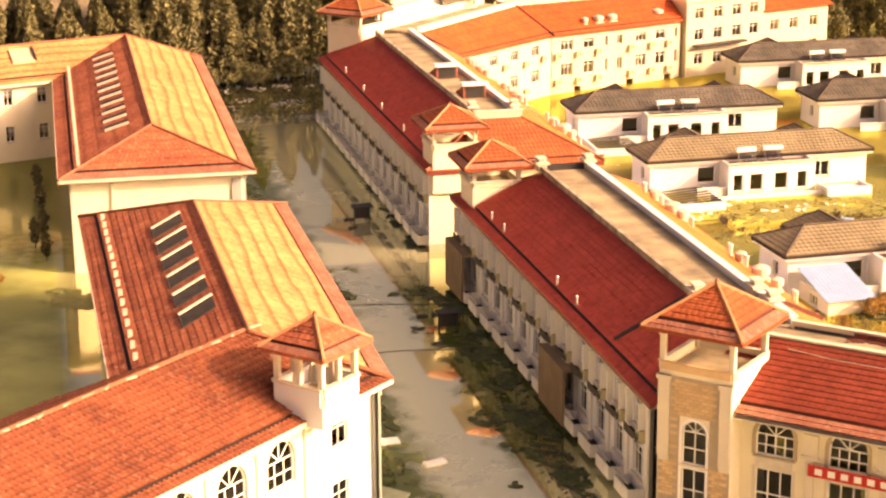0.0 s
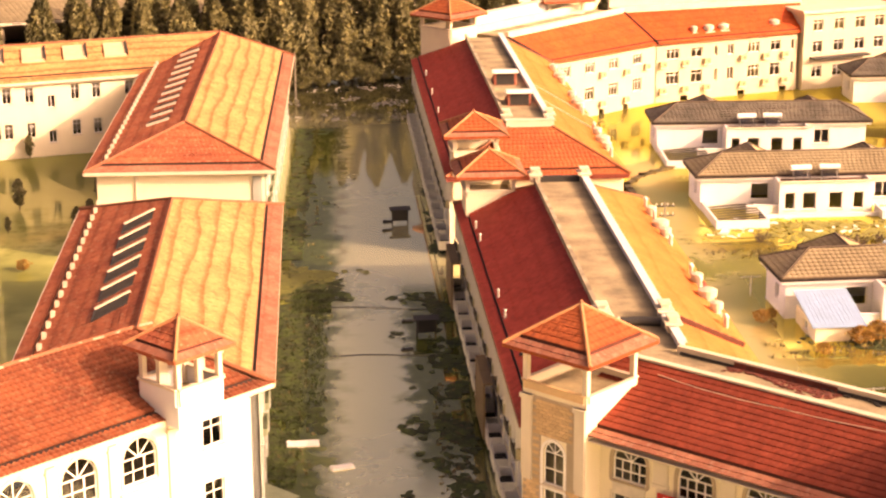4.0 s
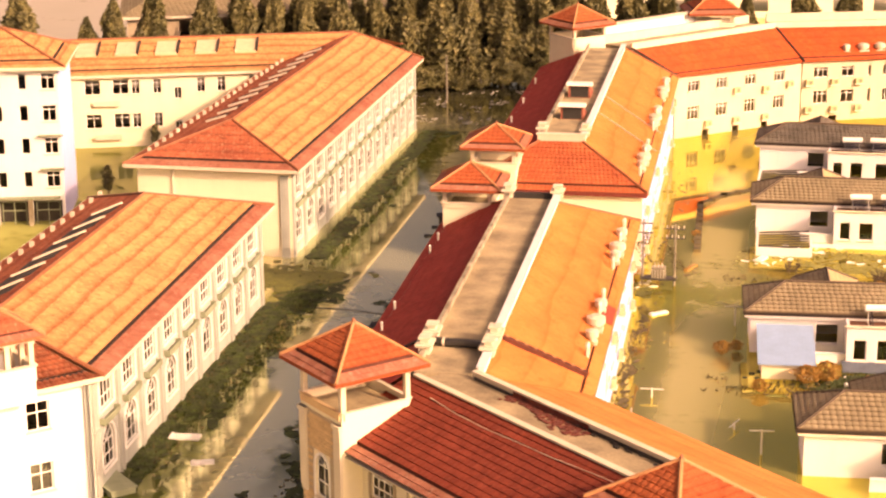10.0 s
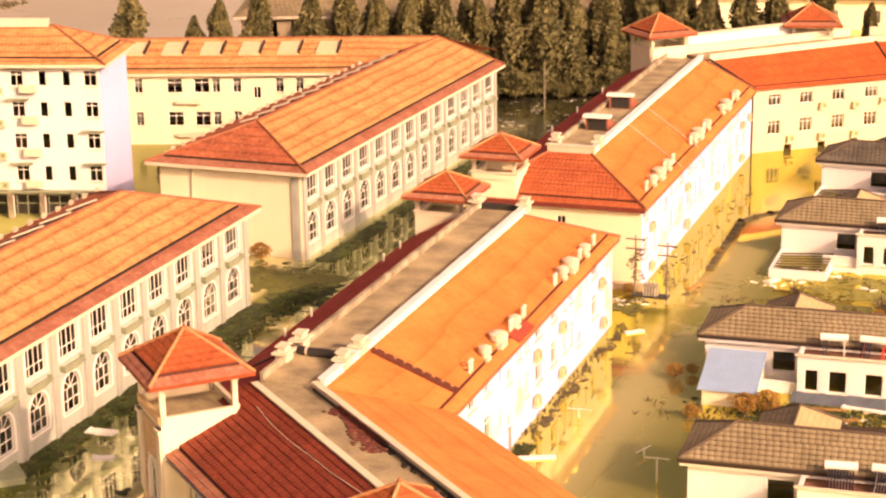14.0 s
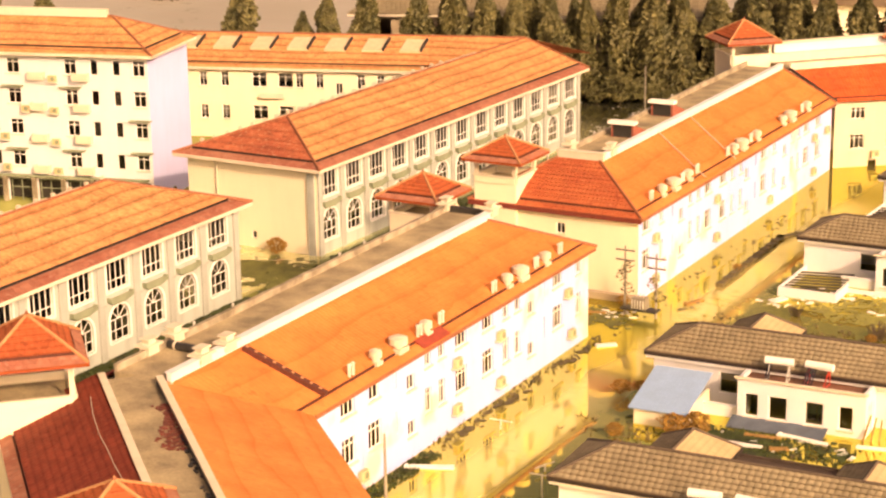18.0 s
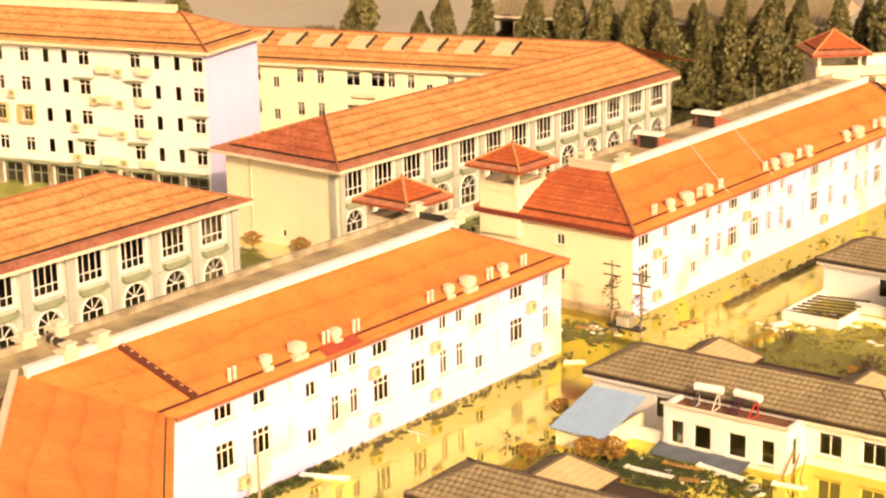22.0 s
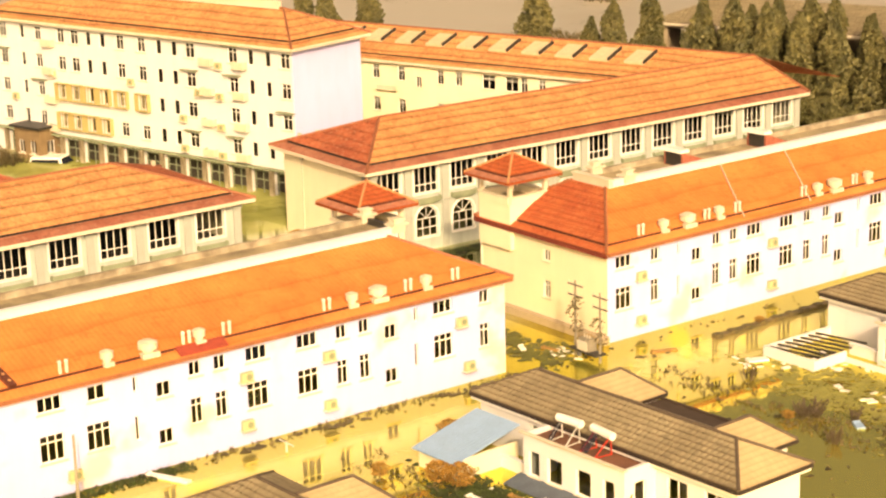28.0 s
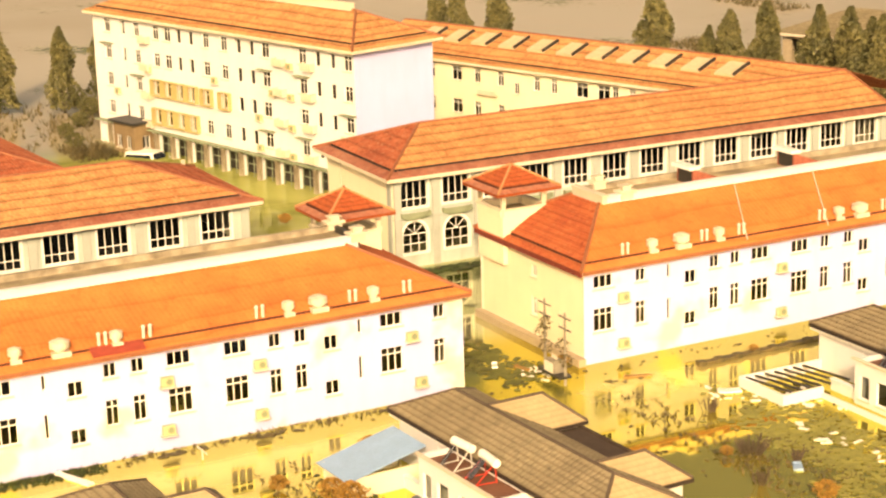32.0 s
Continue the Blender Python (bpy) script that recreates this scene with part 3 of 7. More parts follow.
def slope(root, a, b, c, d, mat, name="roof_slope", label="", single=False, **kw):
    """A tiled slope as one part; single: each course is a sub-part of its own."""
    rows = tile_rows(a, b, c, d, **kw)
    if single:
        ob = part(name, rows[0], mat, root, label)
        for g in rows[1:]:
            part("tile_course", g, mat, ob)
        return ob
    g = Geo()
    for r in rows:
        k = len(g.v)
        g.v += r.v
        g.f += [tuple(k + i for i in f) for f in r.f]
        g.uv += r.uv
    return part(name, g, mat, root, label)


def caps(root, lines, mat=None, r=0.13, name="ridge_cap"):
    for p, q in lines:
        part(name, Geo().tube(Vector(p) + Vector((0, 0, 0.03)), Vector(q) + Vector((0, 0, 0.03)), r, n=8), mat or CAP, root)


def lerp(p, q, t):
    return tuple(x + (y - x) * t for x, y in zip(p, q))


def eaved_slope(root, a, b, c, d, mat, skirt=0.17, skirt_mat=None, gutter=None, **kw):
    """A slope with a dark box gutter set in above a lower skirt of tiles."""
    a2, b2 = lerp(a, d, skirt), lerp(b, c, skirt)
    a3, b3 = lerp(a, d, skirt * 0.84), lerp(b, c, skirt * 0.84)
    drop = Vector((0, 0, -0.06))
    slope(root, a2, b2, c, d, mat, **kw)
    slope(root, tuple(Vector(a) + drop), tuple(Vector(b) + drop), tuple(Vector(b3) + drop), tuple(Vector(a3) + drop), skirt_mat or mat, name="eave_skirt", **kw)
    g = Geo()
    lo = Vector((0, 0, -0.16))
    g.face(Vector(a3) + lo, Vector(b3) + lo, Vector(b2) + lo, Vector(a2) + lo)
    g.face(Vector(a2) + lo, Vector(b2) + lo, b2, a2)
    part("gutter", g, gutter or GUTTER, root)


# ---- water ----
g = Geo()
g.face((-2500, -2500, 0), (2500, -2500, 0), (2500, 2500, 0), (-2500, 2500, 0))
tagged(part("water", g, WATER), "still olive flood water with patches of duckweed", "water", kind="structure")


def rot(x, y, degrees):
    return pose(x, y, 0, 0, 0, degrees)


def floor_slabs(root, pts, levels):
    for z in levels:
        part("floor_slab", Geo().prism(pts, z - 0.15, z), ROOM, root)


def fascia(root, pts, z, h=0.28, w=0.12, mat=None, closed=True):
    """Boards round the eaves, on a counter-clockwise outline."""
    n = len(pts)
    for i in range(n if closed else n - 1):
        p, q = pts[i], pts[(i + 1) % n]
        part("fascia", Geo().beam((*p, z - h - 0.02), (*q, z - h - 0.02), w, h), mat or TRIM, root)


def soffit(root, outer, z):
    part("soffit", Geo().prism(outer, z - 0.36, z - 0.30), TRIM, root)


WIN4 = dict(lites=4, transom=0.3, surround=0.16, trim=FRAME)
ARCH = dict(lites=3, arched=True, surround=0.2, trim=FRAME)


def bay_front(root, x, ys, y0, y1, z1, pil):
    """The bayed sunny front of a two-storey ward: arched windows below, wide ones above, planters and pilasters between."""
    holes = []
    for y in ys:
        holes += [(y - y0, 2.5, 5.15, 2.3, WIN4), (y - y0, 2.3, 1.2, 2.75, ARCH)]
    m = facade(root, (x, y0), (x, y1), -1.5, z1, holes, WARD)
    for y in ys:
        g = Geo()
        g.box(-1.35, -0.42, 4.4, 1.35, 0, 4.5).box(-1.35, -0.42, 4.5, 1.35, -0.35, 4.78).box(-1.35, -0.35, 4.5, -1.28, 0, 4.78)
        g.box(1.28, -0.35, 4.5, 1.35, 0, 4.78)
        for z, w, d in ((4.29, 1.15, 0.34), (4.18, 0.95, 0.26), (4.08, 0.7, 0.18)):
            g.box(-w, -d, z, w, 0, z + 0.12)
        part("planter_ledge", g, LEDGE, root, "mossy concrete ledge under the window", m=m @ Matrix.Translation((y - y0, 0, 0)))
    for y in pil:
        g = Geo().box(-0.32, -0.16, -1.5, 0.32, 0, 7.2).box(-0.40, -0.24, 7.2, 0.40, 0, 7.45).box(-0.42, -0.26, 4.2, 0.42, 0, 4.32)
        part("pilaster", g, PILASTER, root, m=m @ Matrix.Translation((y - y0, 0, 0)))
    return m


def skylight(root, p, q, w):
    """A slanting roof light: a white kerb and bar with dark glass beside it, running from p up the slope to q."""
    p, q = Vector(p), Vector(q)
    d = (q - p)
    side = Vector((0, 1, 0)) * w
    n = d.cross(side).normalized()
    n = n if n.z > 0 else -n
    g = Geo().beam(p + n * 0.02, q + n * 0.02, 0.17, 0.2)
    ob = part("skylight", g, TRIM, root, "white-kerbed roof light with dark glass")
    lift = n * 0.10
    part("pane", Geo().face(p + lift, p + side + lift, q + side + lift, q + lift), SKYGLASS, ob)
    g = Geo().beam(p + side * 1.02, q + side * 1.02, 0.08, 0.14).beam(p + n * 0.02, p + side + n * 0.02, 0.08, 0.12)
    part("kerb", g, DARK, ob)
    return ob


SKYGLASS = material("roof_light_glass", (0.05, 0.04, 0.03), 0.9, 0.5, 1.2, 6, 0.0)

# ---- far ward on the sheltered side of the street ----
EZ, RZ = 8.03, 10.75
ward = thing("ward_building", "long two-storey cream ward with weathered terracotta hipped roof", "building", rot(0, 0, 0), "ward buildings")
slopes = dict(rib=0.02, step=0.028)
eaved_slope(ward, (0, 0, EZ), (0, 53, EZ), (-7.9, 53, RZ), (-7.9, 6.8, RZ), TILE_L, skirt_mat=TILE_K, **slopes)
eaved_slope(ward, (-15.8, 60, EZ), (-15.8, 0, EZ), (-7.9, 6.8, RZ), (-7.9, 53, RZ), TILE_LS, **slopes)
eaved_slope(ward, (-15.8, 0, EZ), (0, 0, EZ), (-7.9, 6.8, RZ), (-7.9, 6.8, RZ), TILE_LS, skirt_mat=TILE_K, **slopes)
caps(ward, [((0, 0, EZ), (-7.9, 6.8, RZ)), ((-15.8, 0, EZ), (-7.9, 6.8, RZ)), ((-7.9, 6.8, RZ), (-7.9, 53, RZ)), ((-7.9, 53, RZ), (0, 53, EZ))])
fascia(ward, [(-15.8, 0.05), (-0.05, 0.05), (-0.05, 53), (-15.8, 53)], EZ)
soffit(ward, [(-15.7, 0.1), (-0.1, 0.1), (-0.1, 52.9), (-15.7, 52.9)], EZ)
bays = [2.85 + 3.93 * k for k in range(13)]
bay_front(ward, -0.95, bays, 0.95, 52.4, 7.75, [0.95 + 0.33] + [2.85 + 3.93 * (k + 0.5) for k in range(12)] + [52.1])
facade(ward, (-14.85, 0.95), (-0.95, 0.95), -1.5, 7.75, [(7.0, 0.55, 0.8, 0.7, dict(lites=1, sill=False))], CREAM)
part("corner_pilaster", Geo().box(-1.95, 0.80, -1.5, -1.2, 0.95, 7.3), PILASTER, ward)
facade(ward, (-14.85, 52.4), (-14.85, 0.95), -1.5, 7.75, [(4 + 4.0 * k, 1.8, 5.3, 1.7, dict(lites=2, transom=True)) for k in range(12)], CREAM)
facade(ward, (-0.95, 52.4), (-14.85, 52.4), -1.5, 7.75, [], CREAM, name="end_wall")
part("gable", Geo().face((-1.2, 52.4, 7.75), (-7.9, 52.4, RZ - 0.25), (-14.6, 52.4, 7.75)), CREAM, ward)
floor_slabs(ward, [(-14.5, 1.3), (-1.3, 1.3), (-1.3, 52), (-14.5, 52)], (4.3, 7.7))
part("downpipe", Geo().tube((-11.6, 0.82, -1), (-11.6, 0.82, 7.6), 0.07).box(-11.78, 0.7, 7.2, -11.42, 0.94, 7.6), TRIM, ward)
for k in range(11):
    y = 10.8 + 3.45 * k
    zl = lambda x: EZ + (RZ - EZ) * (x + 15.8) / 7.9
    skylight(ward, (-11.6, y, zl(-11.6)), (-9.6, y - 0.35, zl(-9.6)), 1.5)
for k in range(26):
    y = 2.2 + 1.95 * k
    x = -14.1
    z = EZ + (RZ - EZ) * (x + 15.8) / 7.9
    part("snow_guard", shared("snow_guard", lambda: Geo().box(-0.14, -0.10, 0, 0.14, -0.02, 0.42).box(-0.14, 0.10, 0, 0.14, 0.18, 0.42).mesh("snow_guard", TRIM)), TRIM, ward, m=Matrix.Translation((x, y, z)))

# ---- near ward on the same side, with the splayed front wing ----
near = thing("ward_building", "two-storey white ward with orange tiles and a row of roof lights", "building", rot(1.04, -11.3, 1.35), "ward buildings")
W1 = 15.5
JX, JY = -7.8, -38.5
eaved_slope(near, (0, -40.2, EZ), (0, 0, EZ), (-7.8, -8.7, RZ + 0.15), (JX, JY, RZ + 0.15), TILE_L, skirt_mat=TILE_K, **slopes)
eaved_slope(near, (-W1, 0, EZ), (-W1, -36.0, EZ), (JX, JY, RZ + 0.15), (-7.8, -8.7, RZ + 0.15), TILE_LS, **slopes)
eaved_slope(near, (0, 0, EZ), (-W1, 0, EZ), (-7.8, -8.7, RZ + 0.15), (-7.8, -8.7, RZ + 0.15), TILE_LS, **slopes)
caps(near, [((0, 0, EZ), (-7.8, -8.7, RZ + .15)), ((-W1, 0, EZ), (-7.8, -8.7, RZ + .15)), ((-7.8, -8.7, RZ + .15), (JX, JY, RZ + .15)), ((0, -40.2, EZ), (JX, JY, RZ + .15))])
fascia(near, [(-0.05, -40.2), (-0.05, -0.05), (-W1, -0.05), (-W1, -36)], EZ, closed=False)
soffit(near, [(-W1 + .1, -37), (-0.1, -40), (-0.1, -0.1), (-W1 + .1, -0.1)], EZ)
bays1 = [-3.75 - 4.25 * k for k in range(9)]
bay_front(near, -0.95, bays1, -40.6, -0.95, 7.75, [-1.3] + [-3.75 - 4.25 * (k + 0.5) for k in range(8)] + [-40.0])
facade(near, (-0.95, -0.95), (-W1 + .95, -0.95), -1.5, 7.75, [], CREAM)
facade(near, (-W1 + .95, -0.95), (-W1 + .95, -38), -1.5, 7.75, [(3 + 4.2 * k, 1.8, 5.3, 1.7, dict(lites=2, transom=True)) for k in range(8)], CREAM)
floor_slabs(near, [(-14.1, -37.5), (-1.3, -39.6), (-1.3, -1.3), (-14.1, -1.3)], (4.3, 7.7))
for k in range(6):
    y = -11.2 - 3.95 * k
    zl = lambda x: EZ + (RZ + .15 - EZ) * (x + W1) / 7.8
    skylight(near, (-11.0, y - 0.2, zl(-11.0)), (-8.9, y + 0.9, zl(-8.9)), -2.3)
for k in range(17):
    y = -1.6 - 2.1 * k
    x = -13.9
    part("snow_guard", shared("snow_guard", None), TRIM, near, m=Matrix.Translation((x, y, EZ + (RZ + .15 - EZ) * (x + W1) / 7.8)))

# front wing, splayed at 45 degrees; its own frame: x along the front towards the street corner, y inwards
fw = thing("front_wing", "splayed cream wing with red-brown tiled roof and arched windows", "building", rot(1.9, -51.5, 45), "ward buildings")
RD, FL = 6.9, 46.0
slope(fw, (-FL, 0.9, EZ + 0.3), (-0.9, 0.9, EZ + 0.3), (-4.5, RD, RZ + .1), (-FL, RD, RZ + .1), TILE_F, single=True, rib=0.06, step=0.05)
slope(fw, (-FL, 0, EZ - .06), (0, 0, EZ - .06), (-0.75, 0.75, EZ + .2), (-FL, 0.75, EZ + .2), TILE_F, name="eave_skirt", rib=0.06, step=0.05)
part("gutter", Geo().box(-FL, 0.66, EZ + .02, -0.8, 1.0, EZ + .24), GUTTER, fw)
slope(fw, (-13.0, 2 * RD, EZ), (-FL, 2 * RD, EZ), (-FL, RD, RZ + .1), (-4.5, RD, RZ + .1), TILE_F, rib=0.05)
caps(fw, [((-FL, RD, RZ + .15), (-4.5, RD, RZ + .15)), ((-4.5, RD, RZ + .15), (0, 0, EZ))])
rr = random.Random(21)
for k in range(26):
    x = -FL + 2 + k * 1.58 + rr.uniform(-0.4, 0.4)
    part("ridge_mortar", Geo().beam((x, RD + rr.uniform(-0.25, 0.1), RZ + 0.17), (x + rr.uniform(0.4, 1.2), RD + rr.uniform(-0.25, 0.1), RZ + 0.17), 0.16, 0.1), CAP_M, fw, "pale mortar patch on the ridge")
fascia(fw, [(-FL, 0.02), (0, 0.02)], EZ, closed=False)
soffit(fw, [(-FL, 0.1), (-0.2, 0.1), (-0.2, 4), (-FL, 4)], EZ)
AR3 = dict(lites=3, arched=True, surround=0.2)
holes = [(FL - 4.0, 1.45, 5.2, 1.8, dict(lites=2, transom=0.6)), (FL - 4.0, 1.45, 1.3, 1.8, dict(lites=2, transom=0.6))]
for k in range(9):
    holes += [(FL - 9.2 - 4.05 * k, 2.35, 4.6, 2.6, AR3), (FL - 9.2 - 4.05 * k, 2.35, 0.8, 2.6, dict(lites=3, transom=True))]
facade(fw, (-13.5, 13), (-FL + .3, 13), -1.5, 7.75, [], WHITE, name="rear_wall")
facade(fw, (-FL + .3, 13), (-FL + .3, 0.75), -1.5, 7.75, [], WHITE, name="end_wall")
mfw = facade(fw, (-FL, 0.75), (-0.6, 0.75), -1.5, 7.75, holes, WHITE)
facade(fw, (-0.6, 0.75), (-0.6, 4.0), -1.5, 7.75, [], WHITE)
for k in range(9):
    x = FL - 7.0 - 4.05 * k
    part("pilaster", Geo().box(-0.28, -0.14, -1.5, 0.28, 0, 7.3).box(-0.36, -0.2, 6.9, 0.36, 0, 7.1), TRIM, fw, m=mfw @ Matrix.Translation((x, 0, 0)))
    part("string_course", Geo().box(-1.45, -0.16, 4.1, 1.45, 0, 4.3), TRIM, fw, m=mfw @ Matrix.Translation((x - 2.2, 0, 0)))
floor_slabs(fw, [(-FL, 1.2), (-6, 1.2), (-6, 6), (-FL, 6)], (4.2, 7.6))


def tower(name, label, m, half, z_floor, z_eave, roof, z_apex, tile, base=-1.5, brick=False, group="", openings=1, wall=None, cut=1.0):
    """A square lookout turret: shaft, railing wall, posts and a pyramid roof with clay hips."""
    wall = wall or CREAM
    t = thing(name, label, "tower", m, group)
    h = half
    corners = [(-h, -h), (h, -h), (h, h), (-h, h)]
    for i in range(4):
        holes = []
        if brick and i == 0:
            holes = [(h, 1.45, 4.35, 2.55, dict(lites=2, arched=True, surround=0.16, trim=FRAME)), (h, 1.45, 1.5, 2.6, dict(lites=2, transom=0.5, surround=0.16, trim=FRAME, sill=False))]
        mm = facade(t, corners[i], corners[(i + 1) % 4], base, z_floor, holes, wall, name="shaft_wall")
        if brick and i == 0:
            for sgn in (-1, 1):
                g = Geo().box(-0.34, -0.16, 4.6, 0.34, 0, z_floor - 0.3).box(-0.30, -0.12, 4.35, 0.30, 0, 4.6).box(-0.42, -0.24, z_floor - 0.55, 0.42, 0, z_floor - 0.3)
                part("pilaster", g, TRIM, t, m=mm @ Matrix.Translation((h + sgn * (h - 0.36), 0, 0)))
            bw, bh = 0.46, 0.20
            mesh = shared("tower_brick", lambda: Geo().box(0, -0.055, 0, bw - 0.025, -0.003, bh - 0.022).mesh("brick", BRICK))
            backing = part("brick_panel", Geo().box(0.06, -0.03, 0.0, h - 0.9, -0.004, 4.33).box(h + 0.9, -0.03, 0.0, 2 * h - 0.06, -0.004, 4.33).box(h - 0.9, -0.03, 0.0, h + 0.9, -0.004, 1.48).box(0.72, -0.03, 4.33, h - 0.9, -0.004, z_floor - 0.3).box(h + 0.9, -0.03, 4.33, 2 * h - 0.72, -0.004, z_floor - 0.3).box(h - .9, -0.03, 7.1, h + .9, -0.004, z_floor - 0.3), MORTAR, t, "tan brick panel", m=mm)
            rows = int((z_floor - 0.5 - 2.3) / bh)
            for r in range(rows):
                z = 2.35 + r * bh
                edge = 0.1 if z < 4.2 else 0.76
                x = edge + (bw / 2 if r % 2 else 0)
                while x + bw < 2 * h - edge + 0.02:
                    if not (z < 7.1 and x + bw > h - 0.88 and x < h + 0.88):
                        part("brick", mesh, BRICK, backing, m=Matrix.Translation((x, 0, z)))
                    x += bw
    f = z_floor
    part("floor", Geo().box(-h + .02, -h + .02, f - 0.2, h - .02, h - .02, f - 0.02), CONCRETE, t)
    par = f + cut
    for i in range(4):
        a, b = corners[i], corners[(i + 1) % 4]
        part("railing_wall", Geo().beam((*lerp(a, b, 0.03), f), (*lerp(a, b, 0.97), f), 0.22, cut), BRICK if brick and i == 0 else wall, t)
        part("coping", Geo().beam((*a, par), (*b, par), 0.26 if brick else 0.36, 0.05 if brick else 0.12), BRICK if brick and i == 0 else TRIM, t)
    pw = 0.30
    posts = [(sx * (h - pw / 2), sy * (h - pw / 2)) for sx in (-1, 1) for sy in (-1, 1)]
    if openings > 1:
        posts += [(sx * (h - pw / 2), 0) for sx in (-1, 1)] + [(0, sy * (h - pw / 2)) for sy in (-1, 1)]
    for x, y in posts:
        part("post", Geo().box(x - pw / 2, y - pw / 2, f, x + pw / 2, y + pw / 2, z_eave - 0.25).box(x - pw / 2 - .06, y - pw / 2 - .06, z_eave - 0.6, x + pw / 2 + .06, y + pw / 2 + .06, z_eave - 0.45), TRIM, t)
    part("ceiling_slab", Geo().box(-h - 0.1, -h - 0.1, z_eave - 0.45, h + 0.1, h + 0.1, z_eave - 0.2).box(-roof + .05, -roof + .05, z_eave - 0.2, roof - .05, roof - .05, z_eave - 0.05), TRIM, t)
    rc = [(-roof, -roof), (roof, -roof), (roof, roof), (-roof, roof)]
    for i in range(4):
        a, b = rc[i], rc[(i + 1) % 4]
        eaved_slope(t, (*a, z_eave), (*b, z_eave), (0, 0, z_apex), (0, 0, z_apex), tile, skirt=0.22, skirt_mat=TILE_K, gutter=GUTTER_R, single=True, rib=0.02, step=0.045, course=0.4)
        part("fascia", Geo().beam((*a, z_eave - 0.22), (*b, z_eave - 0.22), 0.1, 0.2), tile, t)
    caps(t, [((*c, z_eave), (0, 0, z_apex)) for c in rc], CAP_T, 0.1, "hip_cap")
    part("finial", Geo().tube((0, 0, z_apex), (0, 0, z_apex + 0.25), 0.16, 0.05), CAP, t)
    return t


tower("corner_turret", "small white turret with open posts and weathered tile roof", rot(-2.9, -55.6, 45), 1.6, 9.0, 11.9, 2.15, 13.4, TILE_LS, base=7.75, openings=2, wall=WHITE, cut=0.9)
tower("corner_tower", "cream corner tower with tan brick face and red pyramid roof", rot(18.75, -57.2, -45), 2.2, 9.6, 12.1, 2.98, 14.2, TILE_T, brick=True, group="corner towers", cut=0.4)
tower("corner_tower", "cream corner tower with open top and red pyramid roof", rot(17.0, 54.6, 45), 2.2, 9.8, 12.2, 3.0, 14.2, TILE_T, group="corner towers")
tower("roof_turret", "low cream turret with red tiled cap", rot(16.9, -11.1, 1.4), 1.9, 8.9, 10.55, 2.7, 12.1, TILE_T, base=5.0, group="roof turrets", cut=0.3)
tower("roof_turret", "cream turret with open sides and red tiled cap", rot(16.6, 2.7, 1.4), 1.9, 8.6, 10.6, 2.7, 12.1, TILE_T, base=5.0, group="roof turrets", cut=0.5)
tower("corner_tower", "cream tower on the splayed wing front with red pyramid roof", rot(37.67, -72.8, -42.8), 2.2, 9.3, 11.8, 3.08, 13.85, TILE_T, group="corner towers", cut=0.4)

# ---- dormitory blocks with flat roof walks ----
BE, BT = 7.0, 10.0


def roof_walk(root, x0, x1, y0, y1, z, name="roof_walk"):
    """A concrete walk along the top between two pale parapets."""
    part(name, Geo().box(x0, y0, z - 0.5, x1, y1, z), CONCRETE, root, "stained concrete roof walk")
    part("parapet", Geo().box(x0 - 0.1, y0, z - 0.5, x0 + 0.1, y1, z + 0.36).box(x0 - 0.14, y0, z + 0.36, x0 + 0.14, y1, z + 0.44), TRIM_D, root, "narrow grimy parapet")
    part("parapet", Geo().box(x1 - 0.16, y0, z - 0.5, x1 + 0.16, y1, z + 0.42).box(x1 - 0.27, y0, z + 0.42, x1 + 0.27, y1, z + 0.52), WHITE, root, "broad whitewashed parapet")


def ornament(root, x, y, z, turn=0):
    """A scrolled end piece on a parapet: stepped plinth, neck and ball."""
    g = Geo().box(-0.34, -0.5, 0, 0.34, 0.5, 0.5).box(-0.5, -0.72, 0.5, 0.5, 0.72, 0.64).box(-0.26, -0.36, 0.64, 0.26, 0.36, 0.9, 0.05).box(-0.36, -0.46, 0.9, 0.36, 0.46, 1.0)
    part("parapet_pier", g, TRIM, root, m=Matrix.Translation((x, y, z)) @ Matrix.Rotation(radians(turn), 4, "Z"))


W3 = dict(lites=3, transom=True)
W2 = dict(lites=2, transom=True)
W3s, W2s, W1s = dict(lites=3), dict(lites=2), dict(lites=1, sill=False)


def air_unit(root, m):
    ob = part("air_conditioner", shared("air_unit", lambda: Geo().box(-0.42, -0.42, 0, 0.42, -0.08, 0.62, 0.02).mesh("air_conditioner", ACBOX)), ACBOX, root, "boxed outdoor air conditioner", m=m)
    part("grille", shared("air_grille", lambda: Geo().tube((0.1, -0.45, 0.31), (0.1, -0.42, 0.31), 0.22, n=12).mesh("grille", LEDGE)), LEDGE, ob)
    part("bracket", shared("air_bracket", lambda: Geo().box(-0.5, -0.5, -0.1, 0.5, 0, -0.01).mesh("bracket", STEEL)), STEEL, ob)


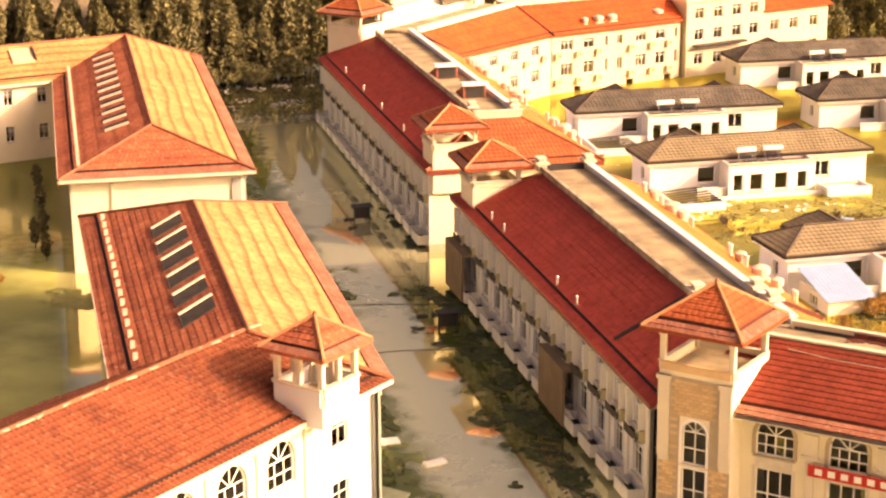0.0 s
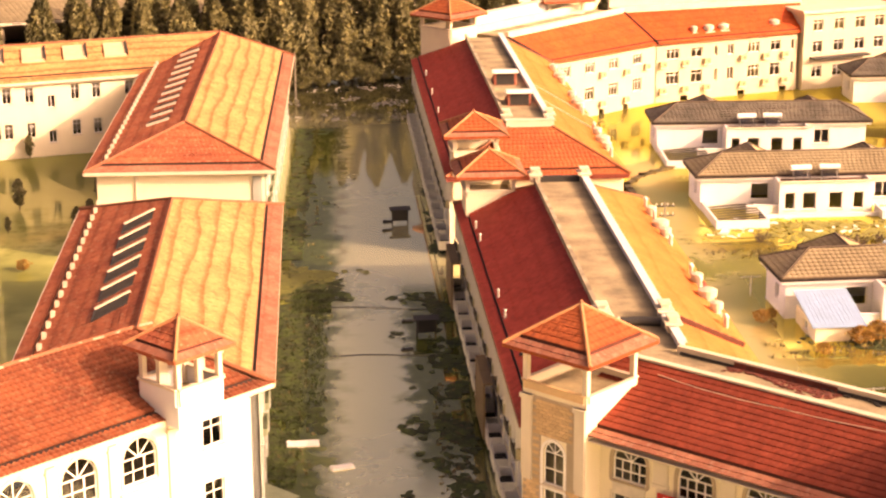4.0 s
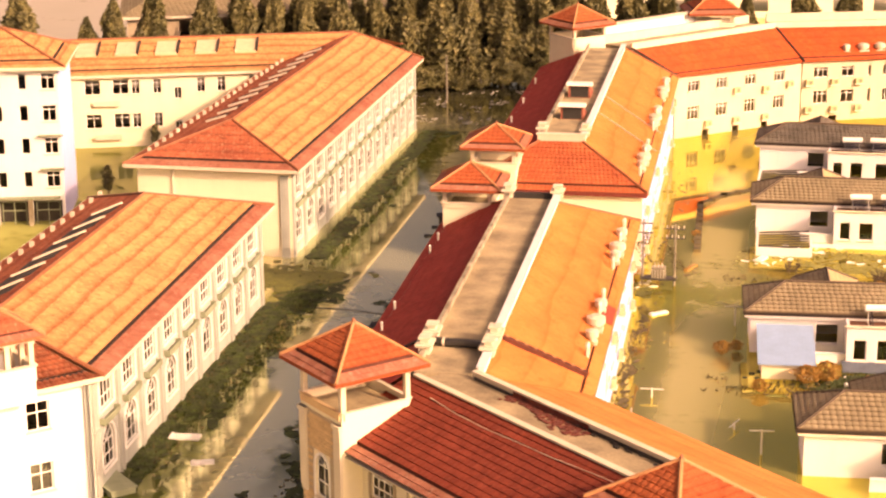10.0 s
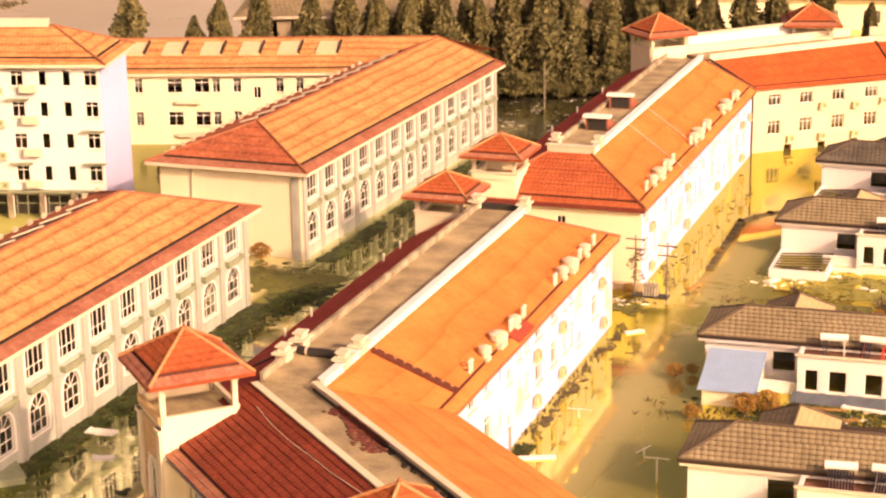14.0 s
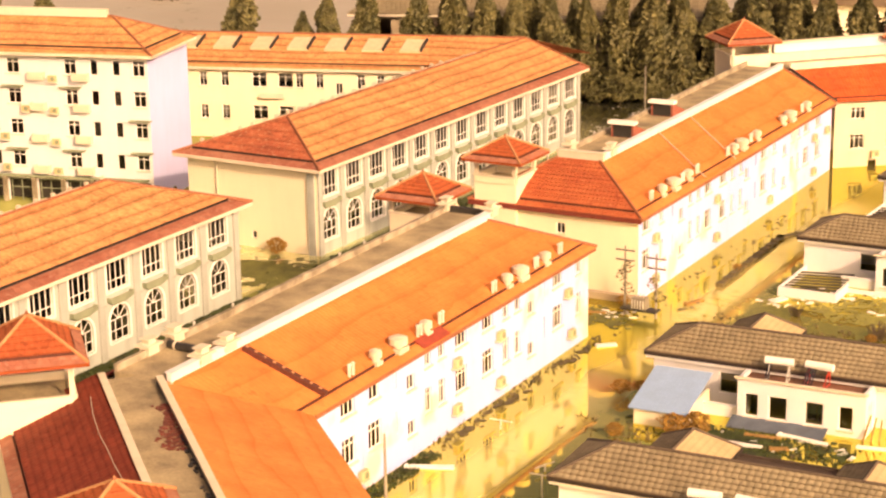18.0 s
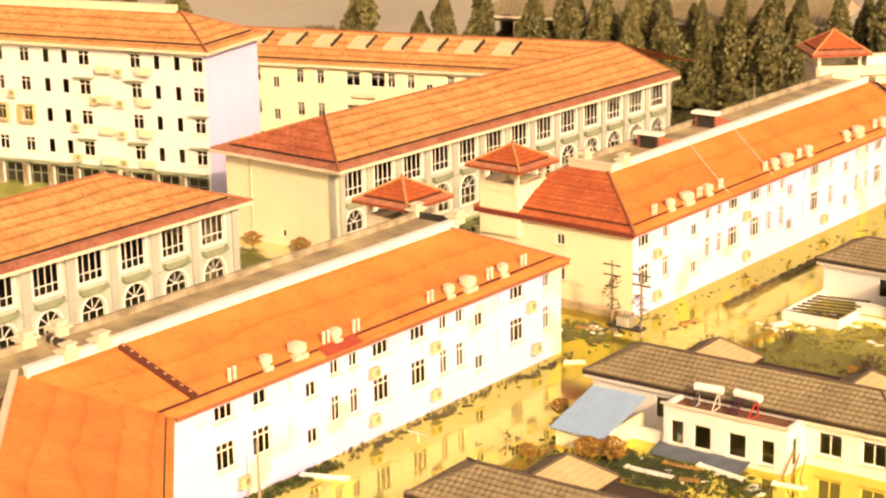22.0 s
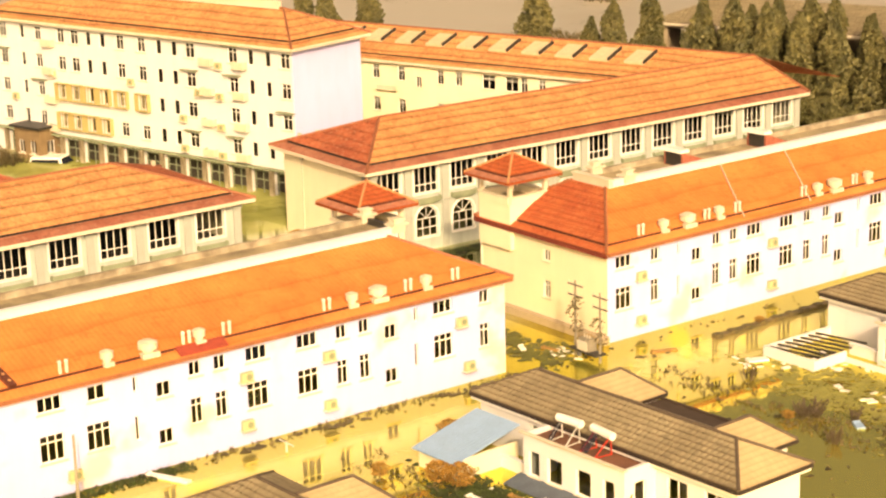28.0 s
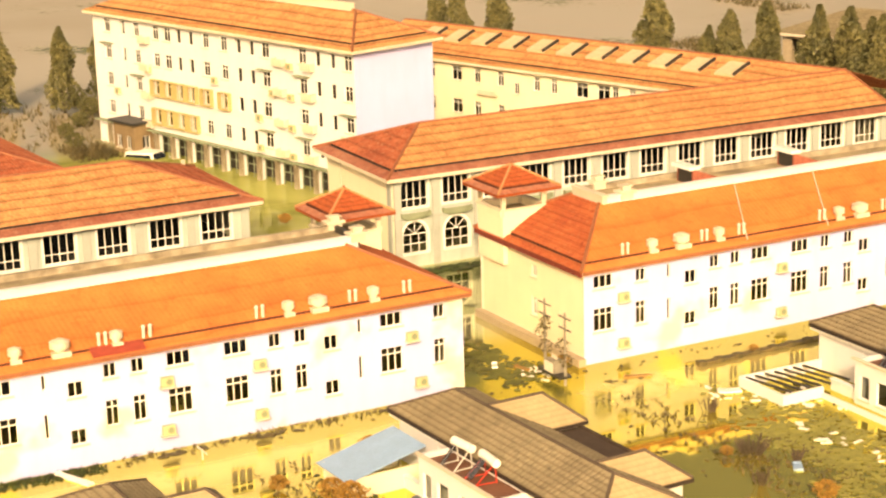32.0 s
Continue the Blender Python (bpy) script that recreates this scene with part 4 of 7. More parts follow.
def sunny_front(root, x, y0, y1, rows, boxes):
    holes = []
    for y, kind in rows:
        s = y - y0
        if kind == "3":
            holes += [(s, 1.6, 5.45, 0.95, W3s), (s, 1.6, 2.3, 1.7, W3)]
        elif kind == "w":
            holes += [(s, 1.2, 5.45, 0.95, W2s), (s, 1.6, 2.3, 1.7, W3)]
        elif kind == "2":
            holes += [(s, 0.85, 5.45, 0.95, W2s), (s, 0.85, 2.3, 1.7, W2)]
        elif kind == "1":
            holes += [(s, 0.3, 5.35, 1.0, W1s), (s, 0.3, 2.2, 1.6, W1s)]
        else:
            holes += [(s, 1.0, 4.6, 1.0, W2s), (s, 1.0, 1.5, 1.0, W2s)]
    m = facade(root, (x, y0), (x, y1), -2.0, 6.75, holes, LILAC)
    for y, z in boxes:
        air_unit(root, m @ Matrix.Translation((y - y0, 0, z)))
    return m


def roof_vents(root, x, ys, slope_z):
    """White roof cowls and dishes low on the sunny slope."""
    for y, kind in ys:
        z = slope_z(x)
        mm = Matrix.Translation((x, y, z - 0.15))
        if kind == "s":
            for dy in (-0.22, 0.22):
                part("vent_pipe", shared("vent_pipe", lambda: Geo().tube((0, 0, 0), (0, 0, 0.85), 0.11, n=8).tube((0, 0, 0.85), (0, 0, 0.97), 0.16, 0.10, n=8).mesh("vent_pipe", STEEL)), STEEL, root, m=mm @ Matrix.Translation((0, dy, 0)))
        elif kind == "m":
            part("cowl", shared("cowl", lambda: Geo().box(-0.34, -0.34, -0.1, 0.34, 0.34, 0.2).tube((0, 0, 0.2), (0, 0, 0.45), 0.26, n=12).tube((0, 0, 0.45), (0, 0, 0.85), 0.42, n=12).tube((0, 0, 0.85), (0, 0, 0.97), 0.42, 0.15, n=12).mesh("cowl", COWL)), COWL, root, "white metal roof cowl", m=mm)
        else:
            part("cowl", shared("twin_cowl", lambda: Geo().box(-0.45, -0.6, -0.1, 0.45, 0.6, 0.22).tube((0, 0, 0.2), (0, 0, 0.45), 0.34, n=12).tube((0, 0, 0.45), (0, 0, 0.85), 0.62, n=14).tube((0, 0, 0.85), (0, 0, 1.0), 0.62, 0.28, n=14).mesh("cowl", COWL)), COWL, root, "wide white metal roof cowl", m=mm)


BOX_FLOOR = material("dark_box_floor", (0.05, 0.036, 0.022), 0.95, 0.4, 2, 12, 0.2)


def street_front(root, x, y0, y1, step, panels=()):
    """The shaded front on the street: paired windows over boxed balconies."""
    holes, ys = [], []
    y = y0 - step / 2
    while y > y1 + 1:
        ys.append(y)
        holes += [(y0 - y, 1.7, 4.55, 1.6, W3), (y0 - y, 1.7, 1.5, 1.9, W3)]
        y -= step
    m = facade(root, (x, y0), (x, y1), -2.0, 6.75, holes, WHITE)
    for y in ys:
        mm = m @ Matrix.Translation((y0 - y, 0, 0))
        g = Geo().box(-1.25, -1.0, 0.35, 1.25, 0, 0.5).box(-1.25, -1.0, 0.5, 1.25, -0.9, 1.15).box(-1.25, -0.9, 0.5, -1.15, 0, 1.15).box(1.15, -0.9, 0.5, 1.25, 0, 1.15)
        part("balcony", g, BALCONY, root, "boxed white concrete balcony", m=mm)
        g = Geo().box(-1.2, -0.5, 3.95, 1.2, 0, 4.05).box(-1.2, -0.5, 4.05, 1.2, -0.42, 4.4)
        part("planter_ledge", g, LEDGE_D, root, "ledge under the window, darkened for its shadow", m=mm)
        # Dark slabs laid in the boxes to darken their insides.
        part("soil", shared("balcony_floor", lambda: Geo().box(-1.14, -0.89, 0.5, 1.14, -0.01, 0.58).mesh("soil", BOX_FLOOR)), BOX_FLOOR, root, "dark slab in the balcony box", m=mm)
        part("soil", shared("planter_floor", lambda: Geo().box(-1.19, -0.41, 4.05, 1.19, -0.01, 4.1).mesh("soil", BOX_FLOOR)), BOX_FLOOR, root, m=mm)
        part("pilaster", Geo().box(step / 2 - 0.2, -0.12, -2, step / 2 + 0.2, 0, 6.6), BALCONY, root, m=mm)
        air_unit(root, mm @ Matrix.Translation((step / 2 - 0.75, 0, 4.1)))
        for dx in (-1.12, 1.12):
            part("fin", shared("street_fin", lambda: Geo().box(-0.07, -0.42, 4.4, 0.07, 0, 6.35).mesh("fin", BALCONY)), BALCONY, root, m=mm @ Matrix.Translation((dx, 0, 0)))
        part("rail", shared("street_rail", lambda: Geo().box(-1.25, -0.98, 1.5, 1.25, -0.92, 1.56).mesh("rail", STEEL)), STEEL, root, m=mm)
    for a, b in panels:
        part("brick_screen", Geo().box(y0 - b, -1.15, 0.3, y0 - a, -0.98, 3.9).box(y0 - b, -1.15, 3.9, y0 - a, 0, 4.05), SCREEN, root, "tan brick screen across the balconies", m=m)
    return m


SCREEN = material("brown_brick_screen", (0.24, 0.165, 0.09), 0.9, 0.25, 0.8, 12, 0.2)
# near block
dorm = thing("dormitory_block", "white dormitory with sunlit red tiles and a flat roof walk", "building", rot(14.15, 0, 1.43), "dormitory blocks")
XR, XL, XW = 15.5, 5.8, 9.55
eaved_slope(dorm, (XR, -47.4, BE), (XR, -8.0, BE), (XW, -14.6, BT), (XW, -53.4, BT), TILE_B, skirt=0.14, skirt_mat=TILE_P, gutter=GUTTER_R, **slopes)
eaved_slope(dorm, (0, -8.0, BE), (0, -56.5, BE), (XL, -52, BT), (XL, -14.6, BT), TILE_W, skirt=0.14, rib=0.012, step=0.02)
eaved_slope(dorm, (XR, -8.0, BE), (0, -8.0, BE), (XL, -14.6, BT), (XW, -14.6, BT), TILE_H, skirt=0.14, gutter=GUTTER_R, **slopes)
caps(dorm, [((XR, -8, BE), (XW, -14.6, BT)), ((0, -8, BE), (XL, -14.6, BT))])
fascia(dorm, [(XR - .05, -47.4), (XR - .05, -8.05), (0.05, -8.05), (0.05, -56)], BE, closed=False, mat=CAP)
soffit(dorm, [(0.1, -56), (XR - .1, -47.4), (XR - .1, -8.1), (0.1, -8.1)], BE)
roof_walk(dorm, XL, XW, -53.2, -13.6, BT)
part("parapet", Geo().box(XL, -13.7, BT - 0.4, XW, -13.4, BT + 0.45), DARK, dorm)
for y in (-13.6, -47.5, -50.0):
    for x in (XL, XW):
        ornament(dorm, x, y, BT + 0.1)
roll = thing("tarpaulin_roll", "black tarpaulin roll lying across the roof walk", "tarpaulin", rot(14.15, 0, 1.43) @ Matrix.Translation((7.6, -48.7, BT)))
part("roll", Geo().pipe([(-1.5, 0.25, 0.27), (-0.6, 0.1, 0.26), (0.3, 0.05, 0.29), (1.5, -0.2, 0.27)], 0.27, 10), DARK, roll)
part("strap", Geo().tube((-1.0, 0.16, 0.265), (-0.85, 0.14, 0.265), 0.29, n=10), TRIM, roll)
bz = lambda x: BE + (BT - BE) * (XR - x) / (XR - XW)
part("roof_joint", Geo().beam((XW + 0.3, -46.4, bz(XW + .3)), (14.8, -45.3, bz(14.8)), 0.46, 0.3), GUTTER_R, dorm, "dark raised joint across the tiles")
for k in range(9):
    f = (k + 0.5) / 9
    part("joint_stud", shared("joint_stud", lambda: Geo().box(-0.1, -0.1, 0, 0.1, 0.1, 0.1, 0.03).mesh("joint_stud", CAP_T)), CAP_T, dorm, m=Matrix.Translation((XW + 0.3 + (14.5 - XW) * f, -46.4 + 1.1 * f, bz(XW + 0.3 + (14.5 - XW) * f) + 0.28)))
part("roof_joint", Geo().beam((XL - 0.3, -46.4, bz(XW + .3)), (1.1, -46.4, BE + 0.50), 0.4, 0.14), GUTTER, dorm)
rowsB1 = [(-40.1, "w"), (-37.5, "1"), (-35.55, "s"), (-33.3, "2"), (-31.5, "2"), (-28.8, "3"), (-24.95, "3"), (-22.25, "2"), (-20.45, "2"), (-18.3, "s"), (-16.2, "1"), (-13.9, "3"), (-10.3, "2"), (-43.2, "3")]
sunny_front(dorm, 15.05, -47.8, -8.5, rowsB1, [(-29.75, 4.3), (-29.85, 1.1), (-23.45, 4.3), (-23.5, 0.95), (-42.0, 0.9), (-11.9, 1.0), (-8.9 - 3.6, 4.3)])
facade(dorm, (15.05, -8.5), (0.45, -8.5), -2.0, 6.75, [(4.0, 0.9, 4.6, 1.3, W2), (4.0, 0.9, 1.6, 1.3, W2)], CREAM)
street_front(dorm, 0.45, -8.5, -54.6, 3.55, [(-14.6, -9.2), (-41.5, -36.0)])
floor_slabs(dorm, [(0.9, -54), (14.6, -47), (14.6, -9), (0.9, -9)], (3.6, 6.7))
roof_vents(dorm, 14.55, [(-41.9, "s"), (-39.0, "m"), (-36.2, "w"), (-33.5, "s"), (-32.6, "m"), (-30.6, "s"), (-23.0, "s"), (-21.0, "m"), (-18.9, "w"), (-16.4, "s"), (-14.9, "m"), (-12.4, "s")], bz)
for y in (-17.5, -21.0, -34.6, -39.0):
    part("vent_pipe", shared("vent_pipe", None), STEEL, dorm, m=Matrix.Translation((0.95, y, BE + 0.4)) @ Matrix.Scale(0.75, 4))

part("tile_patch", Geo().prism([(14.65, -34.4), (15.45, -34.4), (15.45, -31.0), (14.65, -31.0)], [bz(14.65) - .1, bz(15.45) - .1, bz(15.45) - .1, bz(14.65) - .1], [bz(14.65) + .05, bz(15.45) + .05, bz(15.45) + .05, bz(14.65) + .05]), material("fresh_red_tiles", (0.32, 0.05, 0.03), 0.8, 0.2, 2, 8, 0.1), dorm, "bright red repair in the eave")
# far block
dorm2 = thing("dormitory_block", "white dormitory with hipped red tile front and roof terrace", "building", rot(14.15, 0, 1.43), "dormitory blocks")
Y0 = 0.66
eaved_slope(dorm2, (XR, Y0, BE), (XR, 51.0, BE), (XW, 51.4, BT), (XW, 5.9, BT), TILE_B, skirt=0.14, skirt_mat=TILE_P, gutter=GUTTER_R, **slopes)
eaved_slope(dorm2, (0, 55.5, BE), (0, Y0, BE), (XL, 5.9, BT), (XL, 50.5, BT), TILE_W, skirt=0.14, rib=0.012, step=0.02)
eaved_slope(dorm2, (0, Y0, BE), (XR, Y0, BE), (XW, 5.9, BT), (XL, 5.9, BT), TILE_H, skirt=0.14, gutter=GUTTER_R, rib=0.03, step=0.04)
caps(dorm2, [((XR, Y0, BE), (XW, 5.9, BT)), ((0, Y0, BE), (XL, 5.9, BT)), ((XR, 51.0, BE), (XW, 51.4, BT))])
fascia(dorm2, [(0.05, 55), (0.05, Y0 + .2)], BE, closed=False, mat=CAP)
fascia(dorm2, [(0.05, Y0 + .05), (XR - .05, Y0 + .05)], BE, h=0.4, closed=False, mat=FASCIA_R)
fascia(dorm2, [(XR - .05, Y0 + .2), (XR - .05, 51)], BE, closed=False, mat=CAP)
soffit(dorm2, [(0.1, Y0 + .1), (XR - .1, Y0 + .1), (XR - .1, 51), (0.1, 55)], BE)
roof_walk(dorm2, XL, XW, 6.4, 51.2, BT)
part("parapet", Geo().box(XL - 0.2, 6.1, BT - 0.3, XW + 0.2, 6.5, BT + 0.5).box(XL - 0.3, 6.0, BT + .5, XW + .3, 6.6, BT + .62), TRIM, dorm2)
for x in (XL, XW):
    ornament(dorm2, x, 8.2, BT + 0.1)
rowsB2 = [(2.75, "3"), (5.9, "2"), (8.3, "1"), (10.2, "s"), (12.3, "2"), (14.15, "2"), (16.4, "3"), (20.05, "3"), (22.4, "2"), (24.6, "2"), (26.1, "s"), (28.4, "1"), (30.6, "3"), (33.6, "2"), (36.5, "s"), (38.7, "2"), (40.6, "2"), (43.0, "3"), (46.6, "3")]
sunny_front(dorm2, 15.05, Y0 + 0.45, 51.0, rowsB2, [(4.3, 4.3), (4.3, 0.9), (18.2, 4.3), (18.2, 0.9), (32.1, 1.0), (45, 4.3), (45, 0.9), (49, 4.3)])
facade(dorm2, (0.45, Y0 + 0.45), (15.05, Y0 + 0.45), -2.0, 6.75, [(7.8, 0.8, 4.9, 0.9, W2s), (7.8, 0.8, 2.0, 1.4, W2)], CREAM)
part("plinth", Geo().box(0.2, Y0 - 0.15, -1.5, 15.3, Y0 + 0.448, 0.55), MORTAR, dorm2, "brown stained plinth")
street_front(dorm2, 0.45, 54.5, Y0 + 0.45, 3.55)
floor_slabs(dorm2, [(0.9, 1.6), (14.6, 1.6), (14.6, 50.5), (0.9, 54)], (3.6, 6.7))
roof_vents(dorm2, 14.55, [(4.9, "s"), (7.2, "m"), (9.7, "w"), (11.7, "s"), (13.0, "m"), (15.0, "s"), (22.4, "s"), (24.0, "m"), (26.0, "w"), (28.4, "s"), (30.0, "m"), (37.2, "m"), (39.5, "w"), (43, "s"), (44.5, "m")], bz)
for y in (17.0, 24.4):
    part("roof_cable", Geo().beam((XW + 0.2, y + 0.8, BT + 0.12), (XR - 0.2, y - 2.0, BE + 0.22), 0.06, 0.05), STEEL, dorm2)
for y in (14, 24, 33, 43):
    part("vent_pipe", shared("vent_pipe", None), STEEL, dorm2, m=Matrix.Translation((0.95, y, BE + 0.4)) @ Matrix.Scale(0.75, 4))
RUST_H = material("hatch_paint", (0.40, 0.12, 0.075), 0.8, 0.3, 2, 9, 0.1)
for y, x in ((15.8, 7.7), (25.5, 7.4)):
    hut = thing("stair_hatch", "brown stair hatch with white lid on the roof walk", "roof hatch", rot(14.15, 0, 1.43) @ Matrix.Translation((x, y, BT)), "stair hatches")
    part("hatch_body", Geo().prism([(-1.05, -1.0), (1.05, -1.0), (1.05, 1.9), (-1.05, 1.9)], 0, [1.2, 1.2, 0.15, 0.15]), RUST_H, hut)
    # Solid dark panel imitating the shade inside a stair opening.
    part("opening", Geo().box(-0.85, -1.03, 0.05, 0.85, -1.004, 1.1), DARK, hut, "dark panel standing in for the shaded stair opening")
    part("lid", Geo().box(-1.25, -1.45, 1.22, 1.25, -0.45, 1.46, 0.04), FRAME, hut, "white concrete lid")

# near splayed wing; its own frame: x along, y towards the back
wing = thing("splayed_wing", "splayed wing with steep red front roof and arched windows", "building", rot(24.6, -53.3, -42.8), "dormitory blocks")
WE, WT = (-9.0, 7.9), (-3.2, 10.35)
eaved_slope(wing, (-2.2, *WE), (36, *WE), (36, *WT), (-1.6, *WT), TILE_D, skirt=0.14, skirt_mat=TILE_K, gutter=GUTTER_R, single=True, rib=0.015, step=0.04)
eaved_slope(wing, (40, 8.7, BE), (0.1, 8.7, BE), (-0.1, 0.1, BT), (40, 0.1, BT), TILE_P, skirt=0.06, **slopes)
part("roof_walk", Geo().box(-1.5, -3, BT - .5, 38, 0, BT - .02), CONCRETE, wing, "stained concrete roof walk with a red patch")
part("parapet", Geo().box(-1.2, -3.18, BT - 0.5, 38, -2.9, BT + 0.42).box(-1.2, -3.26, BT + 0.42, 38, -2.84, BT + 0.52), TRIM, wing)
part("parapet", Geo().box(0.2, -0.14, BT - 0.5, 38, 0.14, BT + 0.36).box(0.2, -0.2, BT + 0.36, 38, 0.2, BT + 0.46), TRIM, wing)
RUST = material("rust_red_tiles", (0.22, 0.05, 0.03), 0.85, 0.35, 2, 9, 0.2, second=(0.10, 0.03, 0.02))
g = Geo()
rp = random.Random(31)
for k in range(150):
    u, v = 3.6 + 6.8 * rp.random(), rp.random() ** 1.6
    a, w = rp.uniform(-0.5, 0.5), rp.uniform(0.14, 0.26)
    y = -0.3 - 1.15 * v * (0.7 + 0.5 * math.sin(u * 0.9))
    g.beam((u, y, BT - 0.01), (u + w * 1.6 * math.cos(a), y + w * 1.6 * math.sin(a), BT + rp.uniform(0.0, 0.05)), w, 0.04)
part("tile_patch", g, RUST, wing, "patch of stacked rust-red tiles")
part("wall_stain_board", Geo().box(3.9, -0.165, BT, 10.3, -0.142, BT + 0.34), RUST, wing)
# Dark strip along the parapet's inner face.
part("drain_strip", Geo().box(10.3, -0.2, BT - 0.02, 38, -0.142, BT + 0.18).box(0.4, -0.2, BT - 0.02, 3.9, -0.142, BT + 0.15), DARK, wing)
litter, rl = Geo(), random.Random(5)
for k in range(60):
    x, y = rl.uniform(8.5, 33), -0.2 - abs(rl.gauss(0, 0.16))
    litter.beam((x, y, BT - 0.015), (x + rl.uniform(0.05, 0.4), y + rl.uniform(-0.1, 0.1), BT - 0.015), rl.uniform(0.08, 0.25), rl.uniform(0.04, 0.14))
tagged(part("drain_litter", litter, DARK, wing), "black leaf litter caught along the parapet", kind="stuff")
pts = [(1.5, -4.0), (4.0, -4.2), (7.0, -4.25), (9.3, -4.15), (12.0, -4.1), (15.0, -3.9), (19.0, -3.75)]
g = Geo().pipe([(*p, WT[1] + (p[1] - WT[0]) * (WT[1] - WE[1]) / (WT[0] - WE[0]) + 0.1) for p in pts], 0.02)
part("cable", g, TRIM, wing, "pale cable lying on the tiles")
holes = []
for k in range(7):
    holes += [(3.95 + 4.1 * k, 2.15, 5.3, 2.2, dict(lites=4, transom=0.35, arched=True, surround=0.2, trim=MORTAR)), (3.95 + 4.1 * k, 2.1, 1.55, 2.95, dict(lites=3, transom=0.5, surround=0.16))]
WY = -7.9
mw = facade(wing, (-1.5, WY), (35.6, WY), -2.0, 7.66, holes, CREAM)
facade(wing, (35.6, WY), (35.6, 8.2), -2.0, 6.9, [], CREAM, name="end_wall")
for k in range(7):
    part("spandrel", Geo().box(-1.05, -0.08, 4.56, 1.05, -0.004, 5.24), COWL, wing, "grey stone panel between the windows", m=mw @ Matrix.Translation((3.95 + 4.1 * k, 0, 0)))
for k in range(7):
    part("pilaster", Geo().box(-0.24, -0.14, -2, 0.24, 0, 5.6).box(-0.5, -0.24, 5.6, 0.5, 0, 5.8).box(-0.44, -0.18, 5.8, 0.44, 0, 7.0), TRIM, wing, m=mw @ Matrix.Translation((6.0 + 4.1 * k, 0, 0)))
facade(wing, (38, 8.2), (0.1, 8.2), -2.0, 6.75, [(38 - 3.0 - 3.6 * k, 1.6, 2.3, 1.7, W3) for k in range(9)] + [(38 - 3.0 - 3.6 * k, 1.6, 5.45, 0.95, W3s) for k in range(9)], WHITE)
soffit(wing, [(-2, WE[0]), (36, WE[0]), (36, -0.5), (-1.2, -0.5)], WE[1] - 0.05)
soffit(wing, [(0, 0.5), (36, 0.5), (36, 8.6), (0.4, 8.6)], 6.6)
banner = part("banner", Geo().box(6.0, -0.42, 4.8, 22.8, -0.37, 5.45), material("red_cloth", (0.55, 0.03, 0.02), 0.8, 0.15, 1, 8, 0.1), wing, "red cloth banner", m=mw)
g = Geo()
for k in range(22):
    g.box(6.4 + 0.72 * k, -0.432, 4.95, 6.4 + 0.72 * k + 0.4, -0.422, 5.3)
part("lettering", g, FRAME, banner)

# far splayed wing in two stretches
P1, P2, P3, Q1, Q2, Q3 = (28.3, 51.8), (41.6, 62.8), (59.6, 69.7), (23.2, 51.7), (38.1, 67.8), (60.5, 74.2)
far = thing("splayed_wing", "far cream wing bending away, with bright red tiles and parapet", "building", rot(0, 0, 0), "dormitory blocks")
eaved_slope(far, (*P1, BE), (*P2, BE), (*Q2, BT), (*Q1, BT), TILE_R, skirt=0.12, **slopes)
eaved_slope(far, (*P2, BE), (*P3, BE), (*Q3, BT), (*Q2, BT), TILE_R, skirt=0.12, **slopes)
caps(far, [((*P2, BE), (*Q2, BT)), ((*P1, BE), (*Q1, BT))], GUTTER, 0.16)
for p, q in ((Q1, Q2), (Q2, Q3)):
    part("parapet", Geo().beam((*p, BT - 0.4), (*q, BT - 0.4), 0.4, 0.95), TRIM, far)
    d = Vector((q[0] - p[0], q[1] - p[1], 0)).normalized()
    n = Vector((-d.y, d.x, 0)) * 2.2
    part("roof_walk", Geo().prism([p, q, (q[0] + 2 * n.x, q[1] + 2 * n.y), (p[0] + 2 * n.x, p[1] + 2 * n.y)][::1], BT - 0.5, BT - 0.1), CONCRETE, far)
    part("parapet", Geo().beam((p[0] + 2 * n.x, p[1] + 2 * n.y, BT - 0.5), (q[0] + 2 * n.x, q[1] + 2 * n.y, BT - 0.5), 0.4, 1.3), TRIM, far)
    part("back_wall", Geo().beam((p[0] + 2 * n.x, p[1] + 2 * n.y, -1), (q[0] + 2 * n.x, q[1] + 2 * n.y, -1), 0.3, BT), CREAM_F, far)


def inset_line(p, q, d):
    v = Vector((q[0] - p[0], q[1] - p[1])).normalized()
    n = Vector((-v.y, v.x)) * d
    return (p[0] + n.x, p[1] + n.y), (q[0] + n.x, q[1] + n.y)


i1, i2 = inset_line(P1, P2, 0.5)
h1 = [(s, 1.5, z, h, o) for s in (2.5, 6.3, 10.2, 14.2) for z, h, o in ((5.0, 1.2, W3), (1.9, 1.5, W3))]
h1 += [(s, 0.9, -0.6, 1.2, dict(void=True)) for s in (4.2, 8.3, 12.3)]
facade(far, i1, i2, -2.0, 6.75, h1, CREAM_F)
j1, j2 = inset_line(P2, P3, 0.5)
h2 = [(s, w, z, h, o) for s, w, o in ((2.2, 1.7, W3), (5.4, 1.5, W2), (8.0, 0.4, W1s), (10.0, 0.8, W2s), (13.2, 1.6, W3), (16.2, 1.4, W2), (18.6, 0.4, W1s)) for z, h in ((5.0, 1.2), (2.0, 1.5))]
h2 += [(s, 1.0, -0.6, 1.2, dict(void=True)) for s in (3.8, 11.6, 17.4)]
mf = facade(far, j1, j2, -2.0, 6.75, h2, CREAM_F)
for s in (0.8, 3.8, 6.7, 11.6, 14.75, 17.4):
    for z in (4.2, 1.1):
        air_unit(far, mf @ Matrix.Translation((s, 0, z)))
